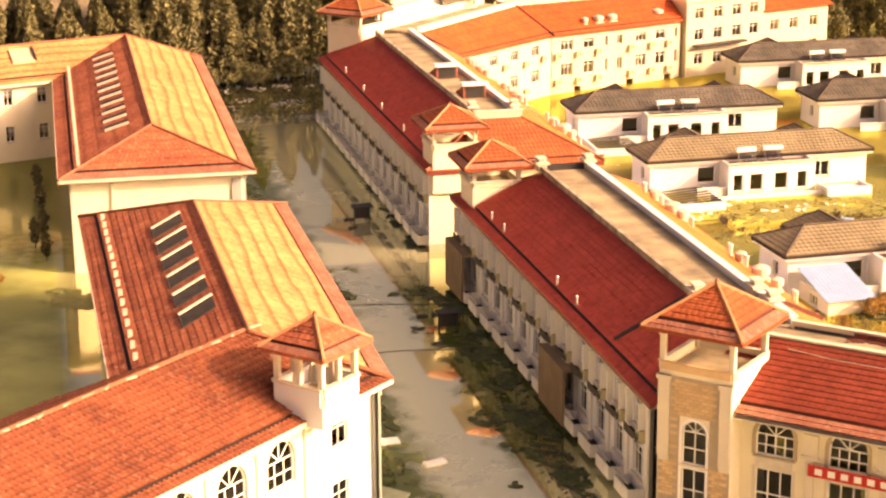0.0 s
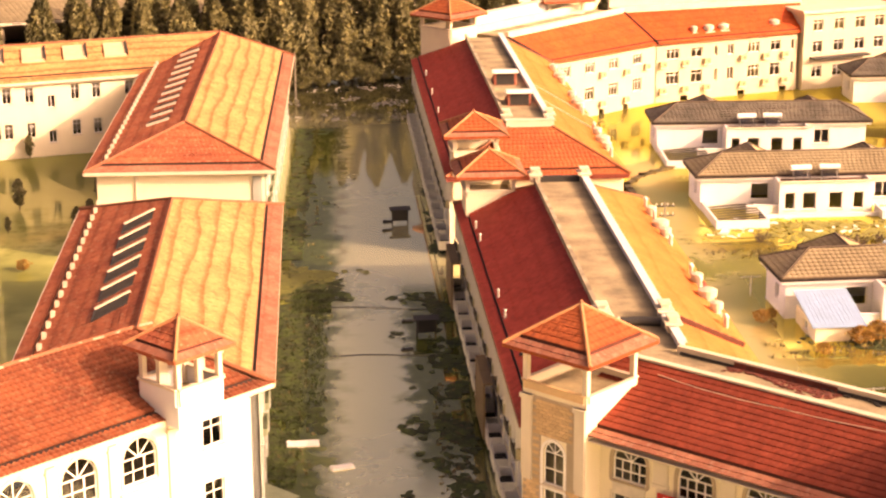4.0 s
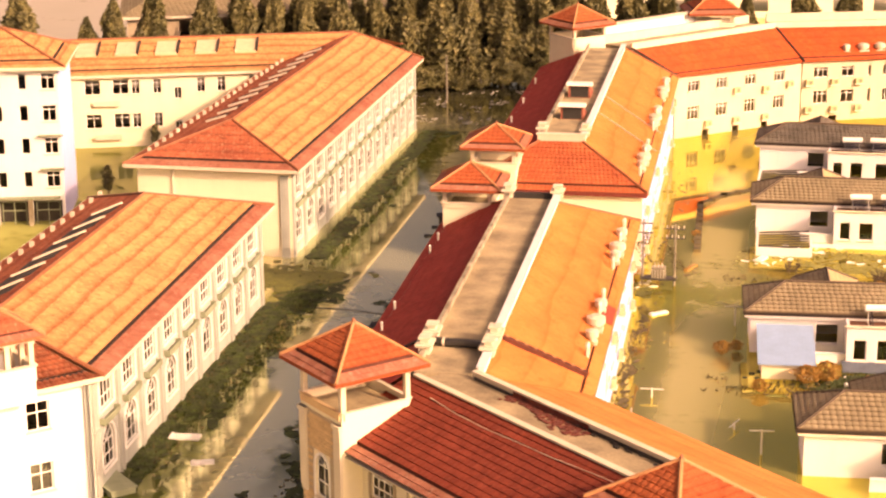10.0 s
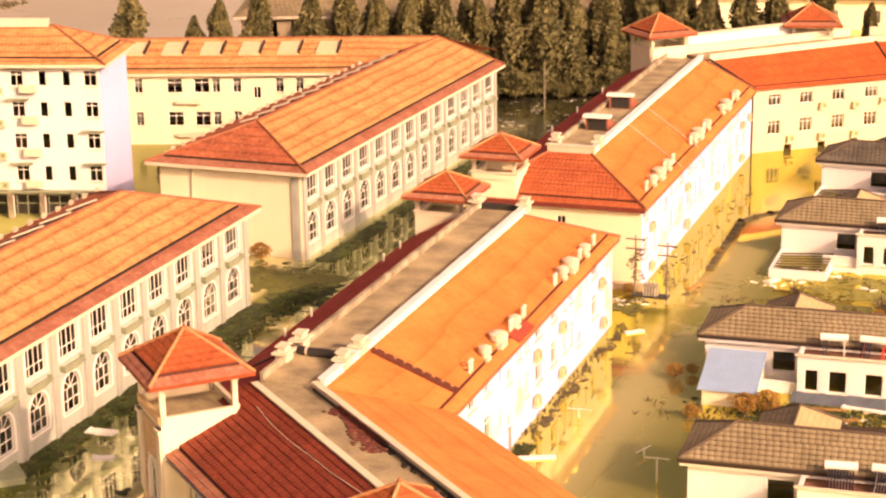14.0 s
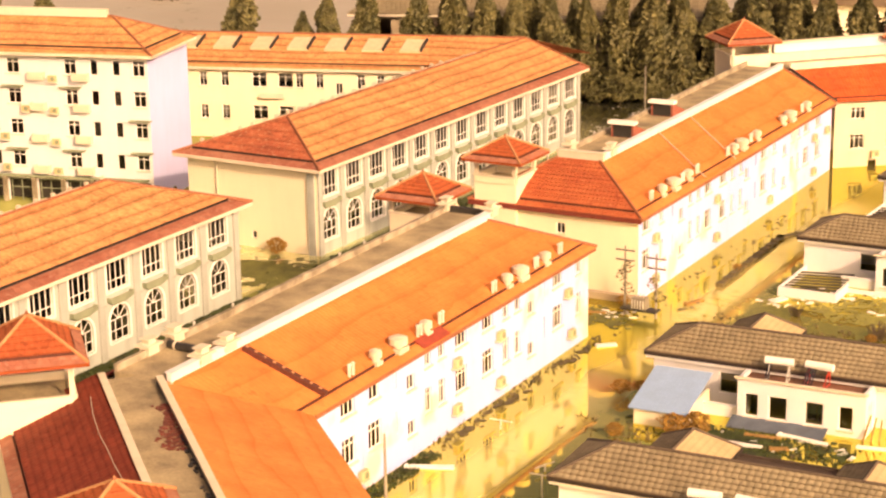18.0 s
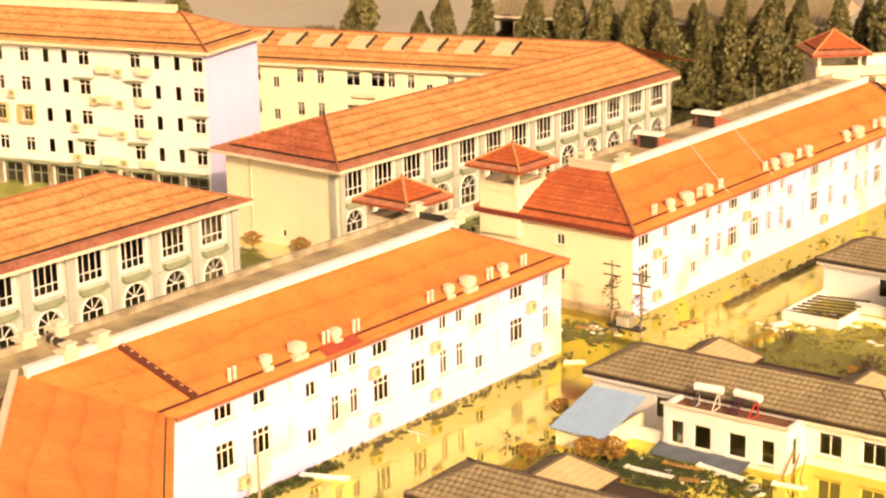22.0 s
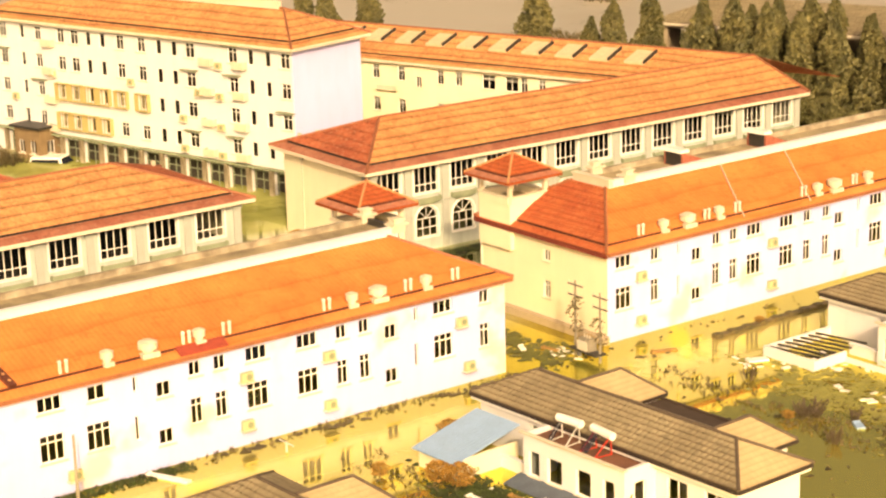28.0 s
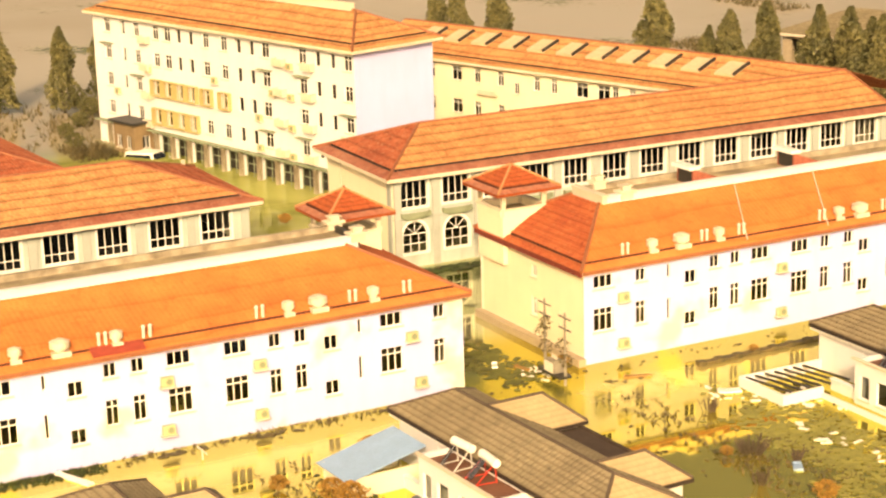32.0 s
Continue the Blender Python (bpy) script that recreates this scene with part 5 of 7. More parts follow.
mg = Matrix.Translation((i1[0], i1[1], 0)) @ Matrix.Rotation(math.atan2(i2[1] - i1[1], i2[0] - i1[0]), 4, "Z")
for s, z in ((8.2, 4.3), (12.2, 4.1), (12.2, 0.9), (15.6, 4.3), (8.2, 1.0), (4.4, 1.0)):
    air_unit(far, mg @ Matrix.Translation((s, 0, z)))
vd = Vector((P3[0] - P2[0], P3[1] - P2[1], 0)).normalized()
vn = Vector((-vd.y, vd.x, 0))
for s, big in ((5.5, 0), (7.5, 1), (9.5, 1), (16.5, 1)):
    p = Vector((*P2, BE + 0.55)) + vd * s + vn * 1.5
    part("cowl", shared("twin_cowl" if big else "cowl", None), FRAME, far, m=Matrix.Translation(p) @ Matrix.Rotation(math.atan2(vd.y, vd.x) - math.pi / 2, 4, "Z"))
# the taller flat-roofed link and the last tiled stretch
link = thing("flat_roofed_link", "cream flat-roofed stair block with white cornice", "building", Matrix.Translation((59.8, 70.2, 0)) @ Matrix.Rotation(math.atan2(vd.y, vd.x), 4, "Z"), "dormitory blocks")
facade(link, (0, -0.6), (12.5, -0.6), -2, 9.2, [(s, 1.4, z, 1.4, W2) for s in (2.0, 5.0, 8.0, 10.8) for z in (1.4, 4.4, 7.0)], CREAM_F)
facade(link, (0, 8), (0, -0.6), -2, 9.2, [], CREAM_F)
facade(link, (12.5, -0.6), (12.5, 8), -2, 9.2, [], CREAM_F)
facade(link, (12.5, 8), (0, 8), -2, 9.2, [], CREAM_F)
part("roof_slab", Geo().box(-0.4, -1.0, 9.2, 12.9, 8, 9.6), TRIM, link)
part("canopy", Geo().box(1.0, -1.6, 3.7, 9, -0.6, 3.95), DARK, link)
last = thing("tiled_end_block", "cream end block with orange tile roof", "building", Matrix.Translation((71.6, 74.4, 0)) @ Matrix.Rotation(math.atan2(vd.y, vd.x), 4, "Z"), "dormitory blocks")
facade(last, (0, 0), (11, 0), -2, 6.8, [(s, 1.4, z, 1.4, W2) for s in (2.0, 5.2, 8.6) for z in (1.4, 4.4)], CREAM_F)
facade(last, (11, 0), (11, 8), -2, 6.8, [], CREAM_F)
facade(last, (11, 8), (11, 12), -2, 6.8, [], CREAM_F)
facade(last, (11, 12), (0, 12), -2, 6.8, [], CREAM_F)
facade(last, (0, 12), (0, 0), -2, 6.8, [], CREAM_F)
slope(last, (11.5, 12.5, 7), (-0.3, 12.5, 7), (-0.3, 6, 9.6), (11.5, 6, 9.6), TILE_R, **slopes)
slope(last, (-0.3, -0.5, 7), (11.5, -0.5, 7), (11.5, 6, 9.6), (-0.3, 6, 9.6), TILE_R, **slopes)


# ---- ward wing closing the court, and the tall block ----
court = thing("court_wing", "cream two-storey wing with orange tiles and pale roof lights", "building", rot(-7.9, 53, 18.4), "ward buildings")
CL = 62.0
eaved_slope(court, (-CL, -6.6, EZ), (-4.0, -6.6, EZ), (0.0, 0, RZ), (-CL, 0, RZ), TILE_L, **slopes)
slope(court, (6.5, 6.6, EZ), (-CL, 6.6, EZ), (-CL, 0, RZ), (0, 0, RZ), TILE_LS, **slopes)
caps(court, [((-CL, 0, RZ), (0, 0, RZ))])
fascia(court, [(-CL, -6.55), (-5, -6.55)], EZ, closed=False)
soffit(court, [(-CL, -6.5), (-5, -6.5), (-5, 6), (-CL, 6)], EZ)
holes = []
for s, w in ((-44.3, 1.0), (-40.7, 1.0), (-35.3, 0.9), (-32.8, 0.9), (-28.8, 1.7), (-25.8, 1.7), (-24.2, 0.9), (-21.9, 0.9), (-17.2, 0.9), (-15.0, 0.9), (-47.5, 1.6), (-51.5, 1.0), (-11.5, 1.0)):
    holes += [(CL + s, w, 5.75, 1.6, W2), (CL + s, w, 2.05, 1.6, W2)]
for s in (-19.7, -38.3):
    holes += [(CL + s, 0.8, 5.1, 1.3, W2s), (CL + s, 0.8, 1.4, 1.3, W2s)]
mc = facade(court, (-CL, -6.0), (-5.5, -6.0), -1.5, 7.75, holes, CREAM)
facade(court, (-2.0, 6.0), (-CL, 6.0), -1.5, 7.75, [(6 + 4.4 * k, 1.2, 5.6, 1.6, W2) for k in range(13)], CREAM, name="rear_wall")
facade(court, (-CL, 6.0), (-CL, -6.0), -1.5, 7.75, [], CREAM, name="end_wall")
for s in (-27.3, -42.5):
    for z in (4.6, 0.9):
        part("planter_ledge", Geo().box(-1.4, -0.5, z, 1.4, 0, z + 0.1).box(-1.4, -0.5, z + 0.1, 1.4, -0.42, z + 0.55), TRIM, court, m=mc @ Matrix.Translation((CL + s, 0, 0)))
floor_slabs(court, [(-CL, -5.5), (-6, -5.5), (-6, 5), (-CL, 5)], (4.3, 7.7))
ROOFLIGHT = material("yellowed_roof_light", (0.56, 0.46, 0.30), 0.6, 0.15, 1.5, 9, 0.0)
for k in range(11):
    x = -11.0 - 4.3 * k
    a, b = Vector((x, -3.3, EZ + (RZ - EZ) * 0.50)), Vector((x + 0.3, -1.0, EZ + (RZ - EZ) * 0.85))
    up = Vector((0, 0, 0.16))
    g = Geo().prism([(a.x - 2.4, a.y), (a.x, a.y), (b.x, b.y), (b.x - 2.4, b.y)], [a.z, a.z, b.z, b.z], [a.z + .3, a.z + .3, b.z + .22, b.z + .22])
    ob = part("skylight", g, ROOFLIGHT, court, "pale yellowed plastic roof light")
    part("kerb", Geo().beam(a + up, b + up, 0.2, 0.3), DARK, ob)

tall = thing("apartment_block", "tall white five-storey block with orange hipped roof", "building", rot(-24.7, 8.2, 15.5))
AL, AD, AE = 46.0, 10.0, 14.9
rz = 17.6
eaved_slope(tall, (-AL - .8, -.8, AE), (.8, -.8, AE), (-5.5, AD / 2, rz), (-AL + 5.5, AD / 2, rz), TILE_L, skirt=0.2, **slopes)
eaved_slope(tall, (.8, -.8, AE), (.8, AD + .8, AE), (-5.5, AD / 2, rz), (-5.5, AD / 2, rz), TILE_L, skirt=0.2, **slopes)
slope(tall, (.8, AD + .8, AE), (-AL - .8, AD + .8, AE), (-AL + 5.5, AD / 2, rz), (-5.5, AD / 2, rz), TILE_L, **slopes)
slope(tall, (-AL - .8, AD + .8, AE), (-AL - .8, -.8, AE), (-AL + 5.5, AD / 2, rz), (-AL + 5.5, AD / 2, rz), TILE_L, **slopes)
caps(tall, [((.8, -.8, AE), (-5.5, AD / 2, rz)), ((-5.5, AD / 2, rz), (-AL + 5.5, AD / 2, rz)), ((.8, AD + .8, AE), (-5.5, AD / 2, rz))])
part("ridge_parapet", Geo().box(-AL + 5, AD / 2 - .25, rz - .1, -6, AD / 2 + .25, rz + 0.7), TRIM, tall)
fascia(tall, [(-AL - .75, -.75), (.75, -.75), (.75, AD + .75), (-AL - .75, AD + .75)], AE)
soffit(tall, [(-AL - .7, -.7), (.7, -.7), (.7, AD + .7), (-AL - .7, AD + .7)], AE)
cols = [(-0.95, 1.25, W2), (-3.25, 0.78, W1s), (-5.55, 0.78, W1s), (-8.0, 1.25, W2), (-14.0, 1.35, W2), (-16.3, 0.85, W1s), (-18.5, 0.85, W1s), (-21.1, 1.2, W2), (-24.3, 1.2, W2), (-27.0, 0.85, W1s), (-29.2, 0.85, W1s), (-31.4, 1.3, W2), (-33.6, 1.2, W2), (-37.3, 1.1, W2), (-39.9, 0.7, W1s), (-43.1, 1.2, W2)]
holes = [(AL + s, w, z, 1.5, o) for s, w, o in cols for z in (12.7, 9.75, 6.7, 3.55)]
mt = facade(tall, (-AL, 0), (0, 0), -1.5, AE - .3, holes + [(AL - 1.6 - 3.1 * k, 2.7, -0.5, 2.8, dict(void=True)) for k in range(14)], WHITE)
facade(tall, (0, 0), (0, AD), -1.5, AE - .3, [], LILAC_P)
facade(tall, (0, AD), (-AL, AD), -1.5, AE - .3, [], WHITE)
facade(tall, (-AL, AD), (-AL, 0), -1.5, AE - .3, [], WHITE)
floor_slabs(tall, [(-AL + .4, .4), (-.4, .4), (-.4, AD - .4), (-AL + .4, AD - .4)], (2.9, 6.0, 9.1, 12.1, 14.6))
for s in (-6.8, -11.4, -35.4):
    for z in (3.0, 6.1, 9.2, 12.2):
        g = Geo().box(-.8, -0.65, z, .8, 0, z + .12).box(-.8, -0.65, z + .12, .8, -.58, z + .75).box(-.8, -.58, z + .12, -.73, 0, z + .75).box(.73, -.58, z + .12, .8, 0, z + .75)
        part("balcony", g, TRIM, tall, m=mt @ Matrix.Translation((AL + s, 0, 0)))
for s, z in ((-9.8, 12.0), (-9.8, 8.9), (-9.8, 5.8), (-22.7, 9.2), (-15.2, 6.2), (-15.2, 3.1), (-35.0, 9.0), (-41.4, 6.0), (-12.8, 9.0), (-9.8, 2.9)):
    air_unit(tall, mt @ Matrix.Translation((AL + s, 0, z)))
AMBER = material("amber_paint", (0.50, 0.40, 0.18), 0.5, 0.15, 1, 8, 0.0)


def cage():
    g = ring(Geo(), [(-0.95, -0.15), (0.95, -0.15), (0.95, 1.7), (-0.95, 1.7)], [(-0.88, -0.08), (0.88, -0.08), (0.88, 1.63), (-0.88, 1.63)], 0.5)
    return g.mesh("window_cage", AMBER)


for s in (-21.1, -24.3, -27.0, -29.2, -31.4, -33.6):
    for z in (6.7, 3.55):
        if not (s > -25 and z < 5):
            ob = part("window_cage", shared("cage", cage), AMBER, tall, "amber-painted window cage", m=mt @ Matrix.Translation((AL + s, -0.5, z)))
            for k in range(3):
                part("bar", shared("cage_bar", lambda: Geo().box(-0.035, 0, -0.1, 0.035, 0.06, 1.64).mesh("bar", AMBER)), AMBER, ob, m=Matrix.Translation((-0.45 + k * 0.45, 0.004, 0)))
for s, z in ((-8.0, 12.7), (-8.0, 9.75), (-8.0, 3.55), (-0.95, 6.7), (-0.95, 3.55), (-14.0, 9.75), (-14.0, 3.55), (-37.3, 6.7), (-43.1, 9.75)):
    part("canopy", shared("tall_canopy", lambda: Geo().box(-1.1, -0.5, 1.7, 1.1, 0, 1.8).mesh("canopy", LEDGE)), LEDGE, tall, m=mt @ Matrix.Translation((AL + s, 0, z)))
for s in range(14):
    part("column", shared("arcade_column", lambda: Geo().box(-0.2, -0.5, -1.2, 0.2, -0.1, 2.5).mesh("column", TRIM_D)), TRIM_D, tall, m=mt @ Matrix.Translation((AL - 3.15 - 3.1 * s, 0, 0)))
# Dark panel added to imitate the arcade's inner shade.
part("arcade_wall", Geo().box(0.4, 1.3, -1, AL - 0.4, 1.5, 2.7), ROOM, tall, "added dark panel for the shade inside the flooded arcade", m=mt)
for k in range(14):
    part("arcade_grille", shared("arcade_grille", lambda: ring(Geo(), [(-1.1, -0.4), (1.1, -0.4), (1.1, 2.2), (-1.1, 2.2)], [(-1.03, -0.33), (1.03, -0.33), (1.03, 2.13), (-1.03, 2.13)], 0.08).box(-0.04, 0, -0.4, 0.04, 0.06, 2.2).box(-1.1, 0, 1.3, 1.1, 0.06, 1.38).mesh("arcade_grille", LEDGE)), LEDGE, tall, m=mt @ Matrix.Translation((AL - 1.6 - 3.1 * k, 0.15, 0)))
part("arcade_ledge", Geo().box(0, -0.6, 2.55, AL - 0.4, 0, 2.7), LEDGE, tall, m=mt)

# far terrace wall and end turret behind the bent wing
wallt = thing("terrace_wall", "long white terrace wall behind the far roof", "wall", rot(0, 0, 0))
part("wall_face", Geo().beam((19.6, 56.5, 8.5), (29.0, 67.5, 8.5), 0.5, 3.0), WHITE, wallt)
part("coping", Geo().beam((19.6, 56.5, 11.5), (29.0, 67.5, 11.5), 0.8, 0.2), TRIM, wallt)
tower("roof_turret", "far turret with red tiled pyramid cap", rot(30.8, 69.3, 14), 2.2, 9.8, 11.6, 3.2, 13.6, TILE_T, group="roof turrets", cut=0.4)

hall = thing("low_hall", "low hall with dull red tile roof behind the ward", "building", rot(-34, -17, 5))
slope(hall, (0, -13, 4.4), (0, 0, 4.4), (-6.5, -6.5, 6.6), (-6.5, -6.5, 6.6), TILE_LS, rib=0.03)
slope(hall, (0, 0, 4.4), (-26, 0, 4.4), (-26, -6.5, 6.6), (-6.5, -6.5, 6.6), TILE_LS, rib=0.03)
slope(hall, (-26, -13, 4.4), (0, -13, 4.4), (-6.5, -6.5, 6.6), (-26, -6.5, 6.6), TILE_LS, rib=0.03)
caps(hall, [((0, 0, 4.4), (-6.5, -6.5, 6.6)), ((0, -13, 4.4), (-6.5, -6.5, 6.6)), ((-6.5, -6.5, 6.6), (-26, -6.5, 6.6))])
facade(hall, (-0.6, -12.4), (-0.6, -0.6), -1.5, 4.3, [(3 + 3 * k, 1.4, 1.2, 1.5, W2) for k in range(3)], CREAM)
facade(hall, (-0.6, -0.6), (-26, -0.6), -1.5, 4.3, [(3 + 3.5 * k, 1.4, 1.2, 1.5, W2) for k in range(7)], CREAM)

facade(hall, (-26, -12.4), (-0.6, -12.4), -1.5, 4.3, [], CREAM)
facade(hall, (-26, -0.6), (-26, -12.4), -1.5, 4.3, [], CREAM)

# ---- walled houses in the flooded court ----
BLUE = material("blue_sheet_roof", (0.27, 0.42, 0.62), 0.45, 0.12, 0.8, 5, 0.05)
TERR = material("terrace_paint", (0.20, 0.085, 0.05), 0.85, 0.35, 0.6, 8, 0.15)
RED = material("red_paint", (0.55, 0.05, 0.03), 0.5, 0.15, 2, 10, 0.0)
TUBE = material("vacuum_tubes", (0.02, 0.025, 0.04), 0.15, 0.3, 3, 10, 0.0)


def solar_heater(m, red, tubes=9):
    t = thing("solar_water_heater", "solar water heater with white tank on a %s frame" % ("red" if red else "pale"), "water heater", m, "solar water heaters")
    part("tank", Geo().tube((-0.95, 0, 1.25), (0.95, 0, 1.25), 0.26, n=14), FRAME, t)
    mat = RED if red else STEEL
    for x in (-0.7, 0.7):
        part("leg", Geo().beam((x, 0.05, 0), (x, 0.0, 1.0), 0.07, 0.07).beam((x, -1.2, 0), (x, -0.1, 1.05), 0.07, 0.07).beam((x, 0.1, 0.05), (x, -1.2, 0.05), 0.06, 0.06), mat, t)
    for k in range(tubes):
        x = -0.7 + k * 0.175
        part("tube", shared("solar_tube", lambda: Geo().tube((0, -1.12, 0.14), (0, -0.12, 1.12), 0.045, n=6).mesh("tube", TUBE)), TUBE, t, m=Matrix.Translation((x, 0, 0)))
    return t


def house(x, y, turn, label, blue=False, yard=True, near=False, tiles=None):
    m = rot(x, y, turn)
    h = thing("courtyard_house", label, "house", m, "courtyard houses")
    L, D, e, r = 22.7, 6.2, 3.3, 4.75
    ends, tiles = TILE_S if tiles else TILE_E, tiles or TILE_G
    kw = dict(pitch=0.42, course=0.42, rib=0.035, step=0.05, single=near)
    ek = dict(kw, rib=0.012, step=0.015)
    slope(h, (0, 0, e), (L, 0, e), (L - 3.0, D / 2, r), (3.0, D / 2, r), tiles, **kw)
    slope(h, (L, D, e), (0, D, e), (3.0, D / 2, r), (L - 3.0, D / 2, r), tiles, **kw)
    slope(h, (0, D, e), (0, 0, e), (3.0, D / 2, r), (3.0, D / 2, r), tiles, **kw)
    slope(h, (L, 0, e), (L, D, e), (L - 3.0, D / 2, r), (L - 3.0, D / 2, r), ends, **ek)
    caps(h, [((3, D / 2, r), (L - 3, D / 2, r)), ((0, 0, e), (3, D / 2, r)), ((0, D, e), (3, D / 2, r)), ((L, 0, e), (L - 3, D / 2, r)), ((L, D, e), (L - 3, D / 2, r))], CAP_G, 0.11)
    for gx, gw, gd in ((6.3, 5.0, 2.6), (17.4, 4.6, 2.2)):
        a, b = gx - gw / 2, gx + gw / 2
        y1, gr = D + gd, e + 0.26 * gw + 0.05
        back = D - 1.6
        slope(h, (a, back, e), (a, y1, e), (gx, y1 - 1.6, gr), (gx, D / 2 + 0.2, gr), tiles, name="bay_roof", **kw)
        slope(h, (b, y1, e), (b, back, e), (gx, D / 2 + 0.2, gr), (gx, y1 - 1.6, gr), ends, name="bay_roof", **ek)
        slope(h, (b, y1, e), (a, y1, e), (gx, y1 - 1.6, gr), (gx, y1 - 1.6, gr), tiles, name="bay_roof", **kw)
        caps(h, [((gx, D / 2 + 0.3, gr), (gx, y1 - 1.6, gr)), ((a, y1, e), (gx, y1 - 1.6, gr)), ((b, y1, e), (gx, y1 - 1.6, gr))], CAP_G, 0.1)
        facade(h, (b - .4, D - .5), (b - .4, y1 - .4), -1.2, 3.15, [], WHITE)
        facade(h, (b - .4, y1 - .4), (a + .4, y1 - .4), -1.2, 3.15, [(gw / 2 - .4, 1.6, 0.7, 1.4, W2s)], WHITE)
        facade(h, (a + .4, y1 - .4), (a + .4, D - .5), -1.2, 3.15, [], WHITE)
        fascia(h, [(b, back), (b, y1), (a, y1), (a, back)], e, 0.2, 0.2, EAVE, closed=False)
    fascia(h, [(0.03, 0.03), (L - .03, 0.03), (L - .03, D - .03), (0.03, D - .03)], e, 0.22, 0.22, EAVE)
    part("rear_flat", Geo().box(8.7, D - 0.3, 2.75, 15.2, D + 2.2, 2.95).box(8.7, D + 2.05, 2.95, 15.2, D + 2.2, 3.12), TAR, h, "dark flat roof between the rear bays")
    part("soffit", Geo().box(0.06, 0.06, e - 0.46, L - .06, D - .06, e - 0.245), FRAME, h, "white boxed eave under the tiles")
    facade(h, (0.5, 0.5), (7.3, 0.5), -1.2, 3.0, [(5.55, 1.7, 0.85, 1.5, W1s)], WHITE)
    facade(h, (15.9, 0.5), (L - .5, 0.5), -1.2, 3.0, [(1.7, 1.6, 0.8, 1.5, W2s)] + ([(4.6, 1.6, 0.8, 1.5, W2s)] if near else []), WHITE)
    facade(h, (L - .5, 0.5), (L - .5, D - .5), -1.2, 3.0, [], WHITE)
    facade(h, (L - .5, D - .5), (0.5, D - .5), -1.2, 3.0, [(2, 1.2, 0.9, 1.3, W2s), (11.5, 1.5, 0.9, 1.3, W2s), (20.4, 1.2, 0.9, 1.3, W2s)], WHITE)
    facade(h, (0.5, D - .5), (0.5, 0.5), -1.2, 3.0, [(3.0, 0.9, 1.0, 1.2, W1s)], WHITE)
    # the terrace room in front, with its dark floor inside a white parapet
    facade(h, (7.3, -2.0), (15.9, -2.0), -1.2, 3.05, [(0.95, 0.95, 0.45, 1.6, dict(lites=1)), (2.75, 1.25, 0.45, 1.6, dict(lites=1)), (5.2, 1.25, 0.45, 1.6, dict(lites=1)), (7.3, 0.95, 0.45, 1.6, dict(lites=1))], WHITE, name="terrace_room_wall", th=0.22)
    facade(h, (15.9, -2.0), (15.9, 0.5), -1.2, 3.05, [(1.3, 0.9, 0.2, 1.9, dict(lites=1))], WHITE, name="terrace_room_wall", th=0.22)
    facade(h, (7.3, 0.5), (7.3, -2.0), -1.2, 3.05, [], WHITE, name="terrace_room_wall", th=0.22)
    part("terrace_floor", Geo().box(7.5, -1.8, 2.5, 15.7, 0.9, 2.72), TERR, h, "dark red-brown terrace floor")
    part("terrace_step", Geo().box(7.3, 0.5, 2.4, 15.9, 1.2, 3.25), DARK, h)
    part("ledge", Geo().box(7.1, -2.2, 3.05, 16.1, -1.9, 3.14), TRIM, h)
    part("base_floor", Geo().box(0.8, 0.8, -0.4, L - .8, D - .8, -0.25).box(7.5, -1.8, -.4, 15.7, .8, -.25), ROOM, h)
    part("porch_parapet", Geo().box(4.4, -1.6, -1.0, 7.3, -1.42, 0.75).box(4.4, -1.7, 0.75, 7.3, -1.32, 0.85), WHITE, h)
    solar_heater(m @ pose(9.6, -0.3, 2.72, 0, 0, 4), not blue and near, 2 if blue else 9)
    solar_heater(m @ pose(12.3, -0.2, 2.72, 0, 0, -6), blue, 4 if blue else 9)
    if blue:
        sheet = part("canopy", Geo().prism([(0.9, -5.5), (5.0, -5.5), (5.0, -0.2), (0.9, -0.2)], [1.15, 1.15, 2.40, 2.40], [1.22, 1.22, 2.47, 2.47]), BLUE, h, "sloping pale blue sheet-metal canopy")
        for k in range(13):
            xx = 1.05 + k * 0.32
            part("seam", Geo().beam((xx, -5.5, 1.22), (xx, -0.2, 2.47), 0.04, 0.02), BLUE, sheet)
        facade(h, (1.2, -5.2), (4.8, -5.2), -1.2, 1.15, [], CREAM, name="annex_wall", th=0.2)
        facade(h, (4.8, -5.2), (4.8, -0.2), -1.2, 1.3, [], CREAM, name="annex_wall", th=0.2)
        facade(h, (1.2, -0.2), (1.2, -5.2), -1.2, 1.3, [(2.5, 1.2, 0.1, 0.8, W2s)], CREAM, name="annex_wall", th=0.2)
        part("lower_awning", Geo().prism([(7.0, -3.4), (13.5, -3.4), (13.5, -2.0), (7.0, -2.0)], [0.02, 0.02, 0.36, 0.36], [0.08, 0.08, 0.42, 0.42]), material("slate_blue_sheet", (0.10, 0.13, 0.17), 0.5, 0.3, 1, 8, 0.0), h)
    if yard:
        part("planter_wall", Geo().box(16.2, -4.4, -1, 20.6, -4.2, 0.8).box(16.2, -4.2, -1, 16.4, -1.6, 0.8).box(20.4, -4.2, -1, 20.6, -1.6, 0.8).box(16.4, -4.2, -1, 20.4, -1.6, 0.45), WHITE, h, "white walled planter bed")
        part("yard_wall", Geo().box(0.6, -6.4, -1, 5.4, -6.2, 0.75).box(0.6, -6.2, -1, 0.8, 0.5, 0.75).box(5.2, -6.2, -1, 5.4, -3.0, 0.75).box(5.4, -3.2, -1, 16.5, -3.0, 0.35), WHITE, h, "low white yard wall standing in the water")
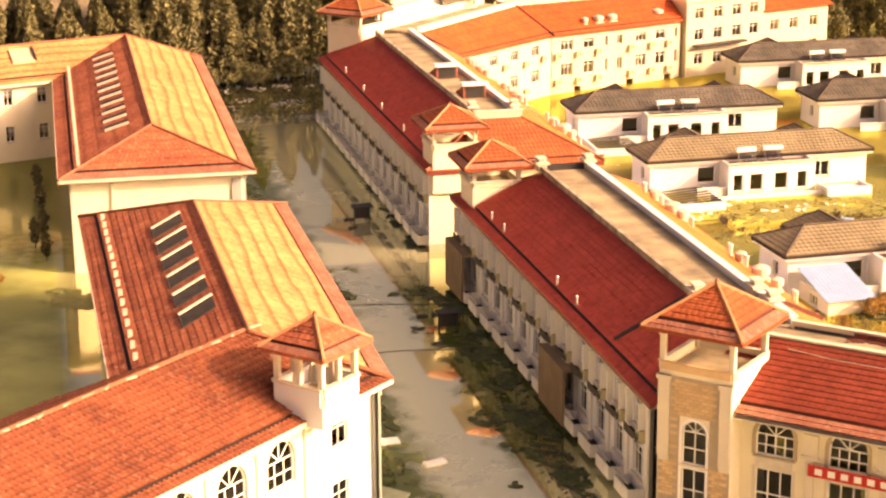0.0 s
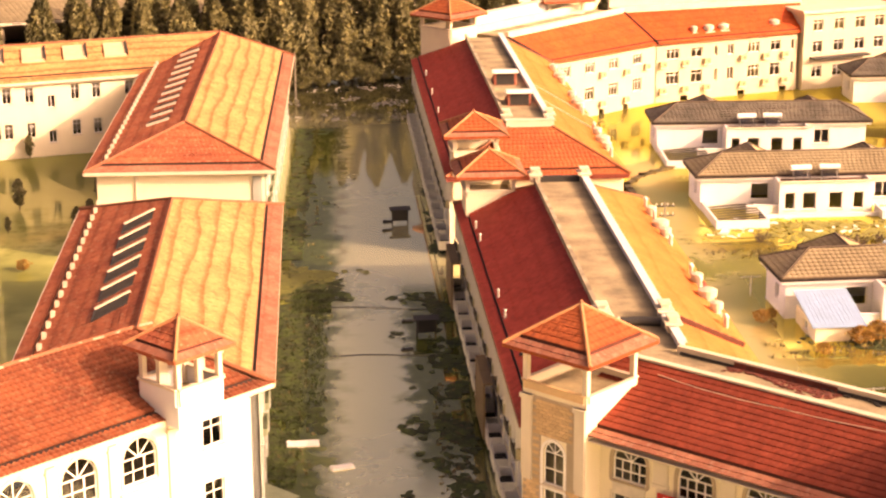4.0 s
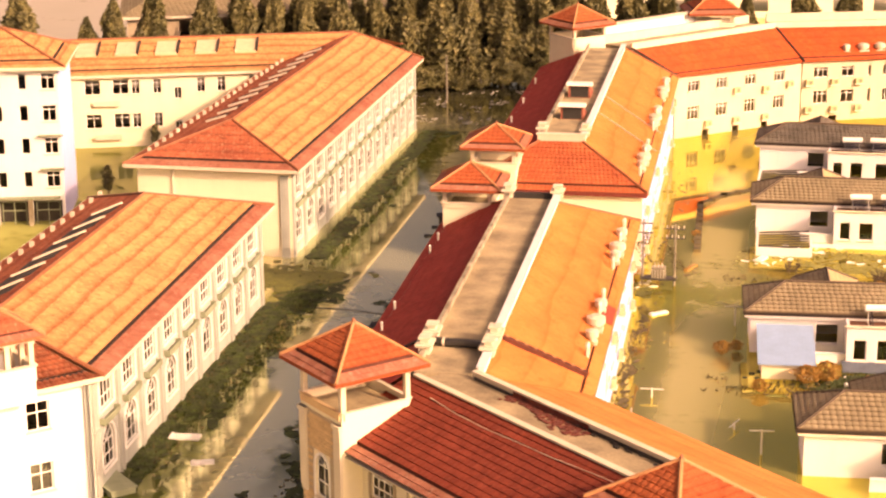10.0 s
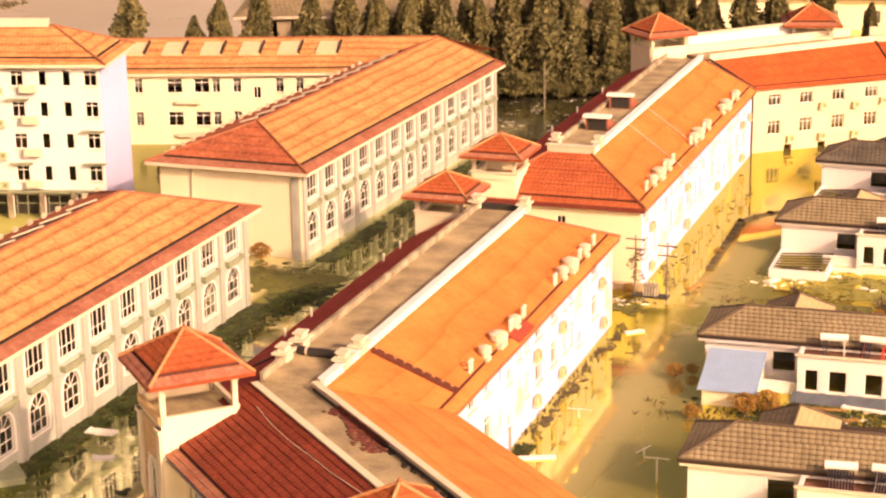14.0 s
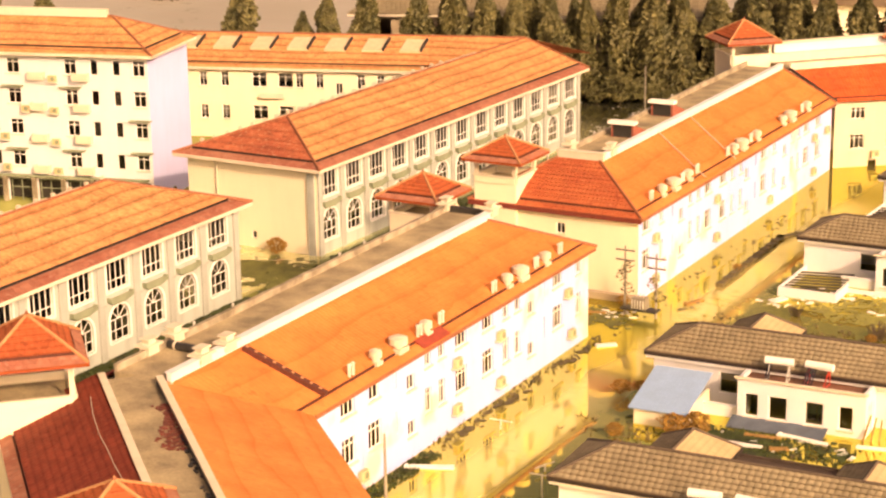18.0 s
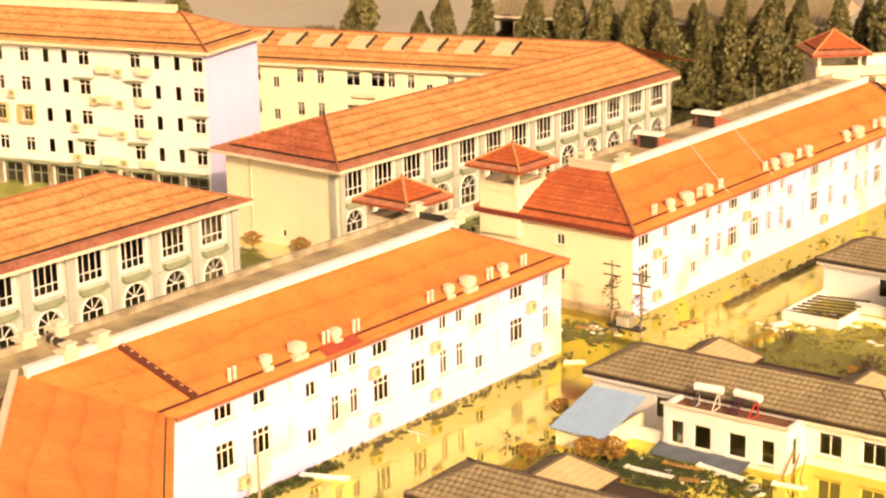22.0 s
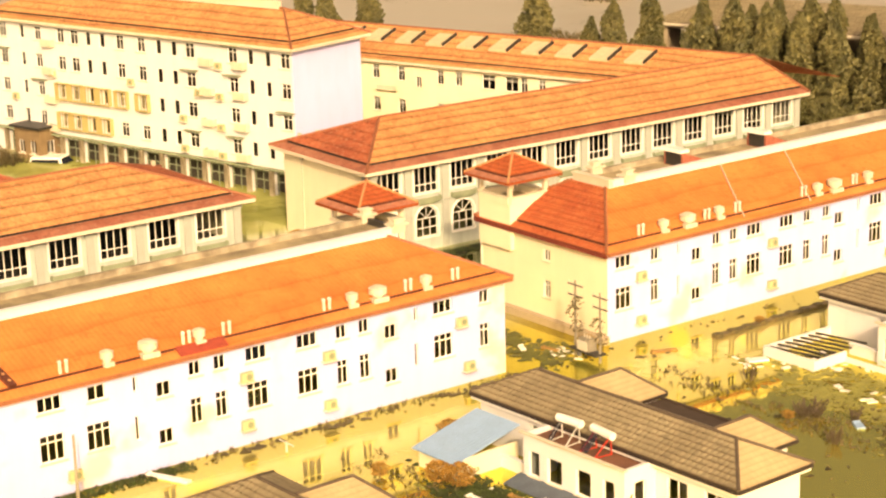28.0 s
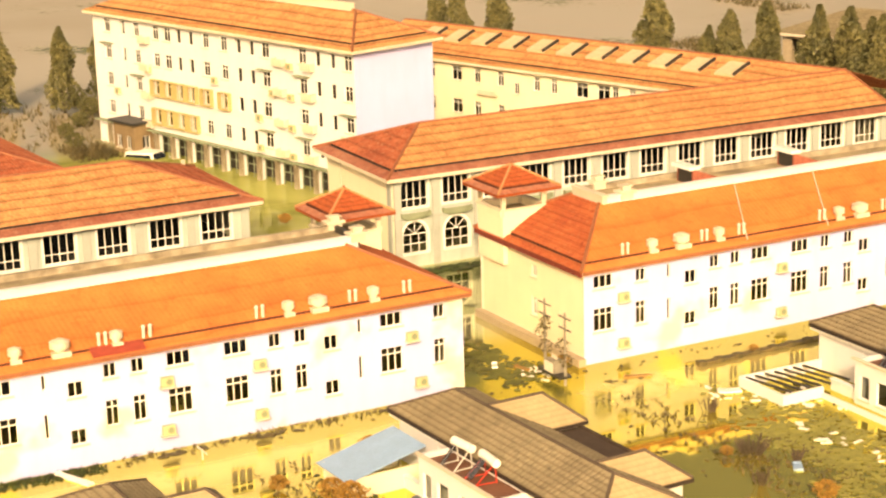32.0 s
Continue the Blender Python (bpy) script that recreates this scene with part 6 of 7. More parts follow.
        for k in range(7):
            part("pergola_bar", shared("pergola_bar", lambda: Geo().beam((0.8, 0, 0.55), (5.2, 0.4, 0.72), 0.16, 0.12).mesh("pergola_bar", DARK)), DARK, h, m=Matrix.Translation((0, -5.9 + k * 0.8, 0)))
    return h


house(38.5, -18.0, 3.6, "white house with brown tiles and blue metal canopy", blue=True, yard=False, near=True)
house(37.7, 14.5, 1.5, "white house with brown tiles and roof terrace by the yard wall")
house(37.2, 37.6, -1.0, "white house with slate-grey tiles in the flooded court", tiles=TILE_S)
house(42.7, -41.0, 3.6, "white house with brown hipped tiles beside the splayed wing", yard=False, near=True)
house(63.8, 61.5, 0, "white house with dark tiles below the far wing", yard=False, tiles=TILE_S)
house(64.0, 37.8, 0, "white house with dark tiles in the second row", yard=False, tiles=TILE_S)
house(65.0, 14.0, 0, "white house with brown tiles at the end of its row", yard=False)

# ---- far shore: sheds, trees, reeds ----
shed = thing("warehouse_hall", "long two-storey hall with dull tan roof behind the trees", "hall", rot(-40.7, 69.6, 19.7))
slope(shed, (-0.8, -0.8, 9.1), (45, -0.8, 9.1), (45, 7, 11.4), (5.0, 7, 11.4), TILE_G, pitch=0.6, course=0.7)
slope(shed, (-0.8, 14.8, 9.1), (-0.8, -0.8, 9.1), (5.0, 7, 11.4), (5.0, 7, 11.4), TILE_G, pitch=0.6, course=0.7)
slope(shed, (45, 14.8, 9.1), (-0.8, 14.8, 9.1), (5.0, 7, 11.4), (45, 7, 11.4), TILE_G, pitch=0.6, course=0.7)
part("fascia", Geo().box(-0.8, -0.8, 8.75, 45, -0.6, 9.08), TRIM, shed)
facade(shed, (0, 0), (44, 0), -1, 9.0, [(2.9 + 5.2 * k, 3.4, 5.7, 2.6, dict(void=True)) for k in range(8)] + [(2.9 + 5.2 * k, 3.4, 1.0, 2.6, dict(void=True)) for k in range(8)], MORTAR)
facade(shed, (0, 14), (0, 0), -1, 9.0, [(7, 3.2, 5.7, 2.6, dict(void=True))], MORTAR)
facade(shed, (44, 0), (44, 14), -1, 9.0, [], MORTAR)
facade(shed, (44, 14), (0, 14), -1, 9.0, [], MORTAR)
part("gable", Geo().face((45, -0.6, 9.08), (45, 14.6, 9.08), (45, 7, 11.35)), MORTAR, shed)
floor_slabs(shed, [(0.4, 0.4), (43.6, 0.4), (43.6, 13.6), (0.4, 13.6)], (4.6, 9.0))
shed2 = thing("warehouse_shed", "pale far shed beyond the tree row", "shed", rot(-5, 128, 10))
part("roof", Geo().prism([(-1, -1), (70, -1), (70, 8), (-1, 8)], [4.4, 4.4, 6.0, 6.0], [4.6, 4.6, 6.2, 6.2]), TILE_G, shed2)
facade(shed2, (0, 0), (69, 0), -1, 4.3, [(4 + 6 * k, 2.4, 1.0, 1.8, dict(void=True)) for k in range(11)], CREAM)

LEAF = material("conifer_leaves", (0.165, 0.145, 0.051), 0.7, 0.3, 0.6, 4, 0.0, second=(0.063, 0.065, 0.024), island=True, object_random=0.35)
DEAD = material("rusty_leaves", (0.36, 0.19, 0.04), 0.8, 0.3, 0.6, 4, 0.0, island=True, object_random=0.35)
BARK = material("bark", (0.10, 0.07, 0.045), 0.9, 0.3, 2, 12, 0.3)
WEED = material("water_weed", (0.31, 0.295, 0.075), 0.7, 0.25, 0.5, 6, 0.1, second=(0.23, 0.22, 0.058), island=True, object_random=0.16)
WEED_D = material("dull_water_weed", (0.17, 0.175, 0.04), 0.7, 0.3, 0.5, 6, 0.1, second=(0.09, 0.095, 0.025), island=True, object_random=0.16)
DRY = material("dry_weed", (0.15, 0.11, 0.045), 0.85, 0.35, 0.8, 6, 0.2, second=(0.05, 0.045, 0.02), island=True)
ROT = material("rotting_green", (0.05, 0.082, 0.013), 0.8, 0.4, 0.9, 5, 0.2, second=(0.02, 0.026, 0.007), island=True, object_random=0.45)
PALE = material("sky_gap_flecks", (0.62, 0.58, 0.48), 0.8, 0.2, 2, 9, 0.0)
rng = random.Random(7)


def crown(height, radius, count, size, shape, seed):
    """Leaf clumps: small bent blades set through the crown's volume, denser to the outside, with gaps."""
    r = random.Random(seed)
    g = Geo()
    for _ in range(count):
        t = r.random() ** 0.85
        if shape == "cone":
            rad = radius * (1 - t ** 1.9) ** 0.85 * (0.9 + 0.16 * math.sin(11 * t + seed)) + 0.12
            z = height * (0.06 + 0.94 * t)
        else:
            rad = radius * math.sqrt(max(0.05, 1 - (2 * t - 1) ** 2))
            z = height * (0.15 + 0.85 * t)
        a = r.random() * 2 * math.pi
        lump = 0.72 + 0.35 * math.sin(3 * a + seed + 5 * t) * math.cos(2 * a - 7 * t)
        q = rad * lump * (0.45 + 0.55 * math.sqrt(r.random()))
        c = Vector((q * math.cos(a), q * math.sin(a), z))
        n = Vector((r.uniform(-1, 1), r.uniform(-1, 1), r.uniform(-0.3, 1))).normalized()
        u = n.orthogonal().normalized() * size * r.uniform(0.6, 1.3)
        v = n.cross(u).normalized() * size * r.uniform(0.5, 1.0)
        g.face(c - u, c - v * 0.6 + n * size * 0.2, c + u, c + v)
    return g


def trunk(height, base, limbs, seed):
    r = random.Random(seed)
    g = Geo().tube((0, 0, -0.6), (0, 0, height * 0.55), base, base * 0.55, 8).tube((0, 0, height * 0.55), (0.05, 0, height * 0.97), base * 0.55, 0.03, 6)
    for k in range(limbs):
        z = height * (0.15 + 0.7 * k / limbs)
        a = k * 2.4 + r.random()
        l = (height - z) * 0.28
        g.tube((0, 0, z), (l * math.cos(a), l * math.sin(a), z + l * 0.55), base * 0.3, 0.02, 5, False)
    return g


def plant_kind(name, label, height, radius, count, size, shape, leaf, category="tree", group="", variants=3, base=0.16, limbs=14):
    made = []
    for k in range(variants):
        t = thing(name, label, category, None, group)
        part("trunk", trunk(height, base, limbs, k + 3), BARK, t)
        part("crown", crown(height, radius, count, size, shape, k * 5 + 1), leaf, t)
        made.append(t)
    return made


def plant(kinds, spots):
    for i, (x, y, s) in enumerate(spots):
        m = pose(x, y, 0, 0, 0, rng.uniform(0, 360)) @ Matrix.Diagonal((s * rng.uniform(0.9, 1.1), s * rng.uniform(0.9, 1.1), s, 1))
        k = kinds[i % len(kinds)]
        if not k.get("used"):
            k["used"] = 1
            k.matrix_basis = m
        else:
            c = copy_thing(k, Matrix())
            c.matrix_basis = m


spots = [(-50, 58, 1.2), (-42.4, 60.5, 0.85), (-39.2, 61.2, 1.02), (-35.1, 63.2, 1.12), (-29.2, 66, 1.12), (-74.4, 50, 1.05), (-84, 46, 1.0), (-80.5, 47.5, 1.08), (-46.5, 59.5, 0.5)]
row = lambda x, back: (x - 0.36 * back, 58 + 0.385 * (x + 50) + 0.93 * back)
for k in range(14):
    spots.append((*row(-25.2 + 3.75 * k + rng.uniform(-0.5, 0.5), rng.uniform(-0.5, 0.5)), rng.uniform(1.0, 1.2)))
for k in range(15):
    spots.append((*row(-25.6 + 3.6 * k + rng.uniform(-0.9, 0.9), 3.4 + rng.uniform(-0.7, 0.7)), rng.uniform(0.95, 1.15)))
for x, y in ((27, 98), (34, 94), (41, 99), (47, 93), (62, 96), (70, 99), (78, 95), (86, 86), (90, 88.5), (94, 86), (97.5, 91), (101, 88), (93, 94), (105, 92), (-84, 6), (-88, -3), (-80, 14), (-92, -10), (-94, 4), (-79, 23)):
    spots.append((x, y, rng.uniform(0.8, 1.1)))
conifers = plant_kind("conifer_tree", "tall olive cypress tree with a ragged pointed crown", 12.2, 3.1, 4600, 0.28, "cone", LEAF, group="shore trees", variants=4)
plant(conifers, spots)
left = [(-17.1, 5.4), (-17.3, 13.3), (-17.5, 21.3), (-17.8, 30), (-18.0, 9.5)]
plant(plant_kind("court_tree", "dark drowned tree in the green court", 5.0, 1.2, 600, 0.24, "round", LEAF, group="court trees", variants=2, base=0.1, limbs=8), [(x, y, rng.uniform(0.42, 0.55)) for x, y in left] + [(-27.0, 39.6, 0.5), (-24.6, 18.9, 0.6), (-24.3, 10.9, 0.3)])
plant(plant_kind("shore_bush", "low olive bush in the lake shallows", 1.8, 1.5, 900, 0.13, "round", LEAF, "bush", "shore bushes", 2, 0.05, 6), [(-84, -1, 1.3), (-78, -4, 1.0), (-73, -7, 0.9), (-66, -8, 1.0), (-70, -3, 0.7)] + [(*row(-27 + 2.6 * k, -2.6 + 0.9 * math.sin(k * 2.3)), 1.5 + 0.5 * math.sin(k * 1.7)) for k in range(16)])
bushes = plant_kind("bush", "low rusty-leaved bush standing in water", 1.6, 1.3, 900, 0.10, "round", DEAD, "bush", "bushes", 2, 0.05, 6)
plant(bushes, [(57.5, 0.9, 0.75), (48.8, 0.0, 0.42), (37.0, -18.6, 0.7), (38.0, -17.4, 0.5), (43.2, -23.9, 0.9), (33.0, 13.2, 0.4), (-21.0, -1.0, 0.6), (28.6, 0.0, 0.55), (44.6, -23.3, 1.0), (-10.0, -0.9, 0.85), (-4.6, -0.3, 0.95), (40, -26, 0.6)])


def leaf_pads(g, r, spots, size):
    """Small ragged five-sided pads lying almost flat on the water."""
    for x, y in spots:
        a0, q = r.uniform(0, 6.3), size * r.uniform(0.45, 1.25)
        z, tx, ty = 0.012 + r.uniform(0, 0.03), r.uniform(-0.06, 0.06), r.uniform(-0.06, 0.06)
        pts = []
        for i in range(5):
            a, d = a0 + i * 1.2566, q * r.uniform(0.55, 1.1)
            pts.append((x + d * math.cos(a), y + d * math.sin(a), z + abs(tx * math.cos(a) + ty * math.sin(a)) * q))
        g.face(*pts)


def mat_of(name, label, mat, blots, size=0.42, cover=2.2):
    g, r = Geo(), random.Random(len(blots))
    for i, (cx, cy, rx, ry) in enumerate(blots):
        spots = []
        for _ in range(int(math.pi * rx * ry * cover / (size * size))):
            a, d = r.uniform(0, 6.3), math.sqrt(r.random()) * (1.0 + 0.25 * r.gauss(0, 1))
            x, y = cx + rx * d * math.cos(a), cy + ry * d * math.sin(a)
            if noise.noise(Vector((x * 0.33, y * 0.33, i))) + 0.5 * noise.noise(Vector((x * 1.3, y * 1.3, 4))) > 0.75 * d - 0.62:
                spots.append((x, y))
        leaf_pads(g, r, spots, size)
    tagged(part(name, g, mat), label, "weed", kind="stuff")


def carpet(name, label, mat, areas, count, size, seed):
    """Weed and leaf trash spread over a stretch of water, thinning in patches; too many pieces to count."""
    r = random.Random(seed)
    g, spots = Geo(), []
    whole = sum((x1 - x0) * (y1 - y0) for x0, x1, y0, y1, _ in areas)
    for x0, x1, y0, y1, full in areas:
        for _ in range(int(count * (x1 - x0) * (y1 - y0) / whole)):
            x, y = r.uniform(x0, x1), r.uniform(y0, y1)
            edge = min(x - x0, x1 - x) / (x1 - x0)
            if noise.noise(Vector((x * 0.4, y * 0.22, seed))) + 0.6 * noise.noise(Vector((x * 1.5, y * 0.9, seed))) < full + min(0.0, 2.5 * (edge - 0.12)):
                spots.append((x, y))
    leaf_pads(g, r, spots, size)
    return tagged(part(name, g, mat), label, "weed", kind="stuff")


mat_of("duckweed", "bright green duckweed drifting on the flood", WEED,
       [(46, 5.5, 8, 2.6), (53, 6.2, 7, 2.8), (50, 8.6, 11, 2.2), (60, 4, 6, 4), (66, 5, 7, 5), (53, 28, 12, 3)], 0.26, 0.8)
mat_of("corner_weed", "dull green weed between the two wards", WEED_D, [(3, -3.5, 3.6, 2.2), (0.5, -6, 3, 3.4), (-4, -5.2, 7, 4), (-11, -6, 6, 4.2)])
mat_of("rotting_weed", "dark green rotting weed along the walls", ROT,
       [(48, -22.6, 8, 1.6), (3.0, -9, 3, 4.0), (47, -24.5, 4, 0.9)], 0.3, 2.4)
mat_of("gap_weed", "brown-green scum in the gap between the dormitories", WEED_D, [(22, -4.6, 5.5, 2.6), (28, -3.6, 3.4, 2.6), (24.5, -2.8, 4, 1.4)], 0.3, 1.0)
# Weed at the walls; the sparse outer areas imitate the fronts' dark reflections.
carpet("ward_weed", "dark rotting weed below the wards, also standing in for their dark reflection", ROT, [(0.3, 2.6, -50, -12, 0.4), (2.2, 4.6, -50, -13, -0.4), (0.2, 1.9, 1, 52, 0.3), (1.6, 4.0, 1, 52, -0.4)], 13000, 0.32, 41)
carpet("street_weed", "dark leaf trash and weed, also standing in for the dormitory front's reflection", ROT, [(11.6, 14.2, -56, -9, 0.0), (9.0, 12.0, -56, -9, -0.35), (12.8, 14.2, 2, 50, -0.1)], 9000, 0.26, 43)
carpet("court_trash", "brown leaf trash on the olive court water", DRY, [(30.5, 34, -3, 4, -0.5), (40, 60, -6, 4, -0.65), (30.2, 31.2, -46, -10, -0.2)], 4500, 0.22, 47)
# Pale flecks added to imitate sky glinting between the reflected trees.
carpet("pale_scum", "pale flecks standing in for sky reflected between the shore trees", PALE, [(-6, 20, 56, 77, -0.30)], 5200, 0.18, 53)


def scatter(name, label, mat, areas, count, size, tall, seed, flat=False):
    """Loose stems and scraps lying on the water or standing out of it, too many to count."""
    r = random.Random(seed)
    g = Geo()
    for _ in range(count):
        x0, x1, y0, y1 = areas[r.randrange(len(areas))]
        x, y = r.uniform(x0, x1), r.uniform(y0, y1)
        a = r.uniform(0, math.pi)
        l = size * r.uniform(0.4, 1.5)
        if flat:
            g.beam((x, y, -0.02), (x + l * math.cos(a), y + l * math.sin(a), 0.02), l * r.uniform(0.2, 0.7), 0.05)
        else:
            for _k in range(5):
                b = r.uniform(0, 2 * math.pi)
                tip = Vector((x + 0.5 * l * math.cos(b), y + 0.5 * l * math.sin(b), tall * r.uniform(0.3, 1)))
                w = Vector((-math.sin(b), math.cos(b), 0)) * 0.07
                g.face((x - w.x, y - w.y, -0.05), (x + w.x, y + w.y, -0.05), tip)
    return tagged(part(name, g, mat), label, "debris", kind="stuff")


scatter("weed_tufts", "tufts of dark weed above the water", DRY, [(0.3, 3.6, -50, -12), (0.2, 3.0, 2, 50), (36, 52, -1, 2), (36, 52, -26.5, -23.5), (48, 56, -1, 5)], 560, 0.6, 0.3, 3)
scatter("green_clumps", "leafy green clumps choking the water by the walls", ROT, [(0.4, 2.8, -48, -30), (0.4, 4.4, -38, -14), (30.2, 31.6, -46, -34), (42, 55, -24.3, -21), (1.5, 4.6, -14, -8)], 3300, 0.36, 0.2, 13)
scatter("dead_scrub", "brown scrub tops along the dormitory foot", DRY, [(29.8, 30.8, -33, -8)], 100, 0.5, 0.3, 29)
scatter("reeds", "yellowed reeds and rushes in the shallows", DRY, [(-95, -66, -14, 2), (-66, -58, -10, -5), (-90, -78, 84, 92), (-128, -106, 116, 123)], 900, 1.3, 1.1, 17)
scatter("leaf_litter", "flecks of leaf and stem on the water", DRY, [(0.3, 5, -50, 50), (40, 60, -8, 12), (29.6, 31.5, -45, 40), (11.5, 13.8, -52, -30)], 460, 0.24, 0.1, 5, True)
scatter("pale_flotsam", "scraps of white foam and board afloat", FRAME, [(37, 42, 5, 8.2), (44, 56, -24.0, -21.0), (46, 56, 6.2, 8), (27, 31, -3.5, -1), (41, 46, 9.5, 11.5)], 72, 0.5, 0.1, 8, True)


def bare_shrub(x, y, spread, count, seed):
    """A leafless shrub: thin grey-brown stems fanning out of the water."""
    r = random.Random(seed)
    t = thing("drowned_shrub", "bare brown shrub standing in the flooded court", "shrub", pose(x, y, 0), "drowned shrubs")
    for _ in range(count):
        a, d = r.uniform(0, 6.3), spread * math.sqrt(r.random())
        p = Vector((0.45 * d * math.cos(a), 0.45 * d * math.sin(a), -0.1))
        q = Vector((d * math.cos(a), d * math.sin(a), r.uniform(0.35, 1.0)))
        fork = Vector(lerp(p, q, 0.6))
        part("stem", Geo().beam(p, q, 0.05, 0.05).beam(fork, fork + Vector((r.uniform(-0.3, 0.3), r.uniform(-0.3, 0.3), 0.3)), 0.03, 0.03), BARK, t)


bare_shrub(49.1, 1.7, 1.3, 46, 1)
bare_shrub(51.6, 3.2, 0.5, 16, 2)
bare_shrub(53.6, -0.9, 0.6, 18, 3)
bare_shrub(41.6, 3.6, 0.9, 20, 4)

# low boundary wall, awash, round the foot of the far dormitory and wing
sunk = thing("sunken_wall", "brown garden wall just awash in the flood", "wall", pose(0, 0, 0))
for p, q in (((33.4, 8.5), (32.7, 24.3)), ((32.7, 24.3), (34.7, 28.0)), ((34.7, 28.0), (38.5, 31.5))):
    body = part("wall_run", Geo().beam((*p, -1.0), (*q, -1.0), 0.3, 1.12), DRY, sunk)
    part("coping", Geo().beam((*p, 0.12), (*q, 0.12), 0.62, 0.12), DRY, body)
    n = int(math.dist(p, q) / 1.5)
    for k in range(n + 1):
        part("pier", Geo().box(-0.3, -0.3, -1.0, 0.3, 0.3, 0.34), DRY, sunk, m=Matrix.Translation((p[0] + (q[0] - p[0]) * k / n, p[1] + (q[1] - p[1]) * k / n, 0)))


# ---- street furniture and flotsam ----
def plank(x, y, turn, l, w, label, mat):
    t = thing("floating_board", label, "board", pose(x, y, 0.0, 2, 0, turn), "floating boards")
    part("board", Geo().box(-l / 2, -w / 2, -0.05, l / 2, w / 2, 0.13, 0.02), mat, t)
    part("batten", Geo().box(-l / 2 + 0.1, -w / 2 + 0.05, 0.13, -l / 2 + 0.25, w / 2 - 0.05, 0.2), mat, t)


plank(5.6, -45.0, 20, 1.5, 0.6, "pale board adrift in the flooded street", FRAME)
plank(3.1, -41.0, 5, 2.1, 0.9, "broken white panel against the weed", FRAME)
plank(31.9, -36.2, 25, 3.2, 0.5, "long white board beside the dormitory wall", FRAME)
plank(52.5, 2.6, -30, 1.2, 0.6, "bluish board adrift in the court", BLUE)
plank(39.0, 7.0, 70, 1.6, 0.7, "white panel by the yard wall", FRAME)
plank(47.5, -23.6, 4, 3.4, 0.5, "white board washed against the weeds", FRAME)


def kiosk(x, y, turn):
    t = thing("notice_board", "dark flooded notice board with small roof", "notice board", pose(x, y, 0, 0, 0, turn), "notice boards")
    for dx in (-0.7, 0.7):
        part("post", Geo().tube((dx, 0, -1), (dx, 0, 1.3), 0.07), DARK, t)
    part("panel", Geo().box(-0.62, -0.05, 0.25, 0.62, 0.05, 1.2), DARK, t)
    part("roof", Geo().prism([(-0.95, -0.35), (0.95, -0.35), (0.95, 0.35), (-0.95, 0.35)], [1.25] * 4, [1.32, 1.32, 1.5, 1.5]), DARK, t)


for x, y, a in ((9.4, 12.6, 10), (10.6, 14.4, 0), (9.3, 9.6, 20), (10.4, -16.4, 5), (11.6, -16.2, 0), (10.2, -23.0, 18)):
    plank(x, y, a, 0.9, 0.3, "dark plank adrift near a notice board", DARK)
kiosk(10.5, 12.0, 8)
kiosk(11.7, -19.8, 5)


def pole(x, y, h, label, arms=True):
    t = thing("utility_pole", label, "pole", pose(x, y, 0), "utility poles")
    part("mast", Geo().tube((0, 0, -1), (0, 0, h), 0.12, 0.07, 10), POLE, t)
    if arms:
        for z in (h - 0.4, h - 1.2):
            part("cross_arm", Geo().box(-0.8, -0.05, z, 0.8, 0.05, z + 0.1), DARK, t)
            for dx in (-0.7, -0.25, 0.25, 0.7):
                part("insulator", shared("insulator", lambda: Geo().tube((0, 0, 0), (0, 0, 0.22), 0.06, 0.04, 6).mesh("insulator", TRIM)), TRIM, t, m=Matrix.Translation((dx, 0, z + 0.1)))
    return t


for t, zs in ((pole(29.6, -1.9, 5.6, "concrete utility pole in the gap between the blocks"), (1.6, 2.6, 3.3)), (pole(32.2, -1.8, 5.2, "concrete utility pole beside the transformer"), (1.2, 2.2))):
    for k, z in enumerate(zs):
        part("creeper", crown(1.1, 0.75 - 0.12 * k, 90, 0.1, "round", k + 4), DRY, t, "withered creeper on the pole", m=Matrix.Translation((0.25 * (-1) ** k, -0.1, z)))
pole(-0.5, 69.0, 5.5, "thin pale pole in the far water", False)
pole(32.6, -42.5, 4.6, "thin street lamp post by the dormitory", False)
box = thing("transformer_box", "grey transformer box between two poles above water", "transformer", pose(30.9, -1.9, 0))
part("platform", Geo().box(-1.5, -0.5, 0.55, 1.5, 0.5, 0.7), DARK, box)
part("tank", Geo().box(-0.6, -0.4, 0.7, 0.6, 0.4, 1.6, 0.04), POLE, box)
for k in range(5):
    part("fin", Geo().box(-0.5 + k * 0.23, -0.55, 0.75, -0.44 + k * 0.23, -0.4, 1.45), STEEL, box)
for dx in (-0.3, 0, 0.3):
    part("bushing", Geo().tube((dx, 0, 1.6), (dx, 0, 1.9), 0.06, 0.04, 6), TRIM, box)


def rope(x0, y0, x1, y1):
    t = thing("floating_rope", "thin dark rope lying across the flooded street", "rope", pose(0, 0, 0), "floating ropes")
    g = Geo().pipe([(x0 + (x1 - x0) * k / 9, y0 + (y1 - y0) * k / 9 + 0.25 * math.sin(0.6 * k), 0.01) for k in range(10)], 0.05, 5)
    part("strand", g, DARK, t)


rope(3.6, -12.6, 13.4, -13.4)
rope(4.6, -24.2, 12.6, -24.0)

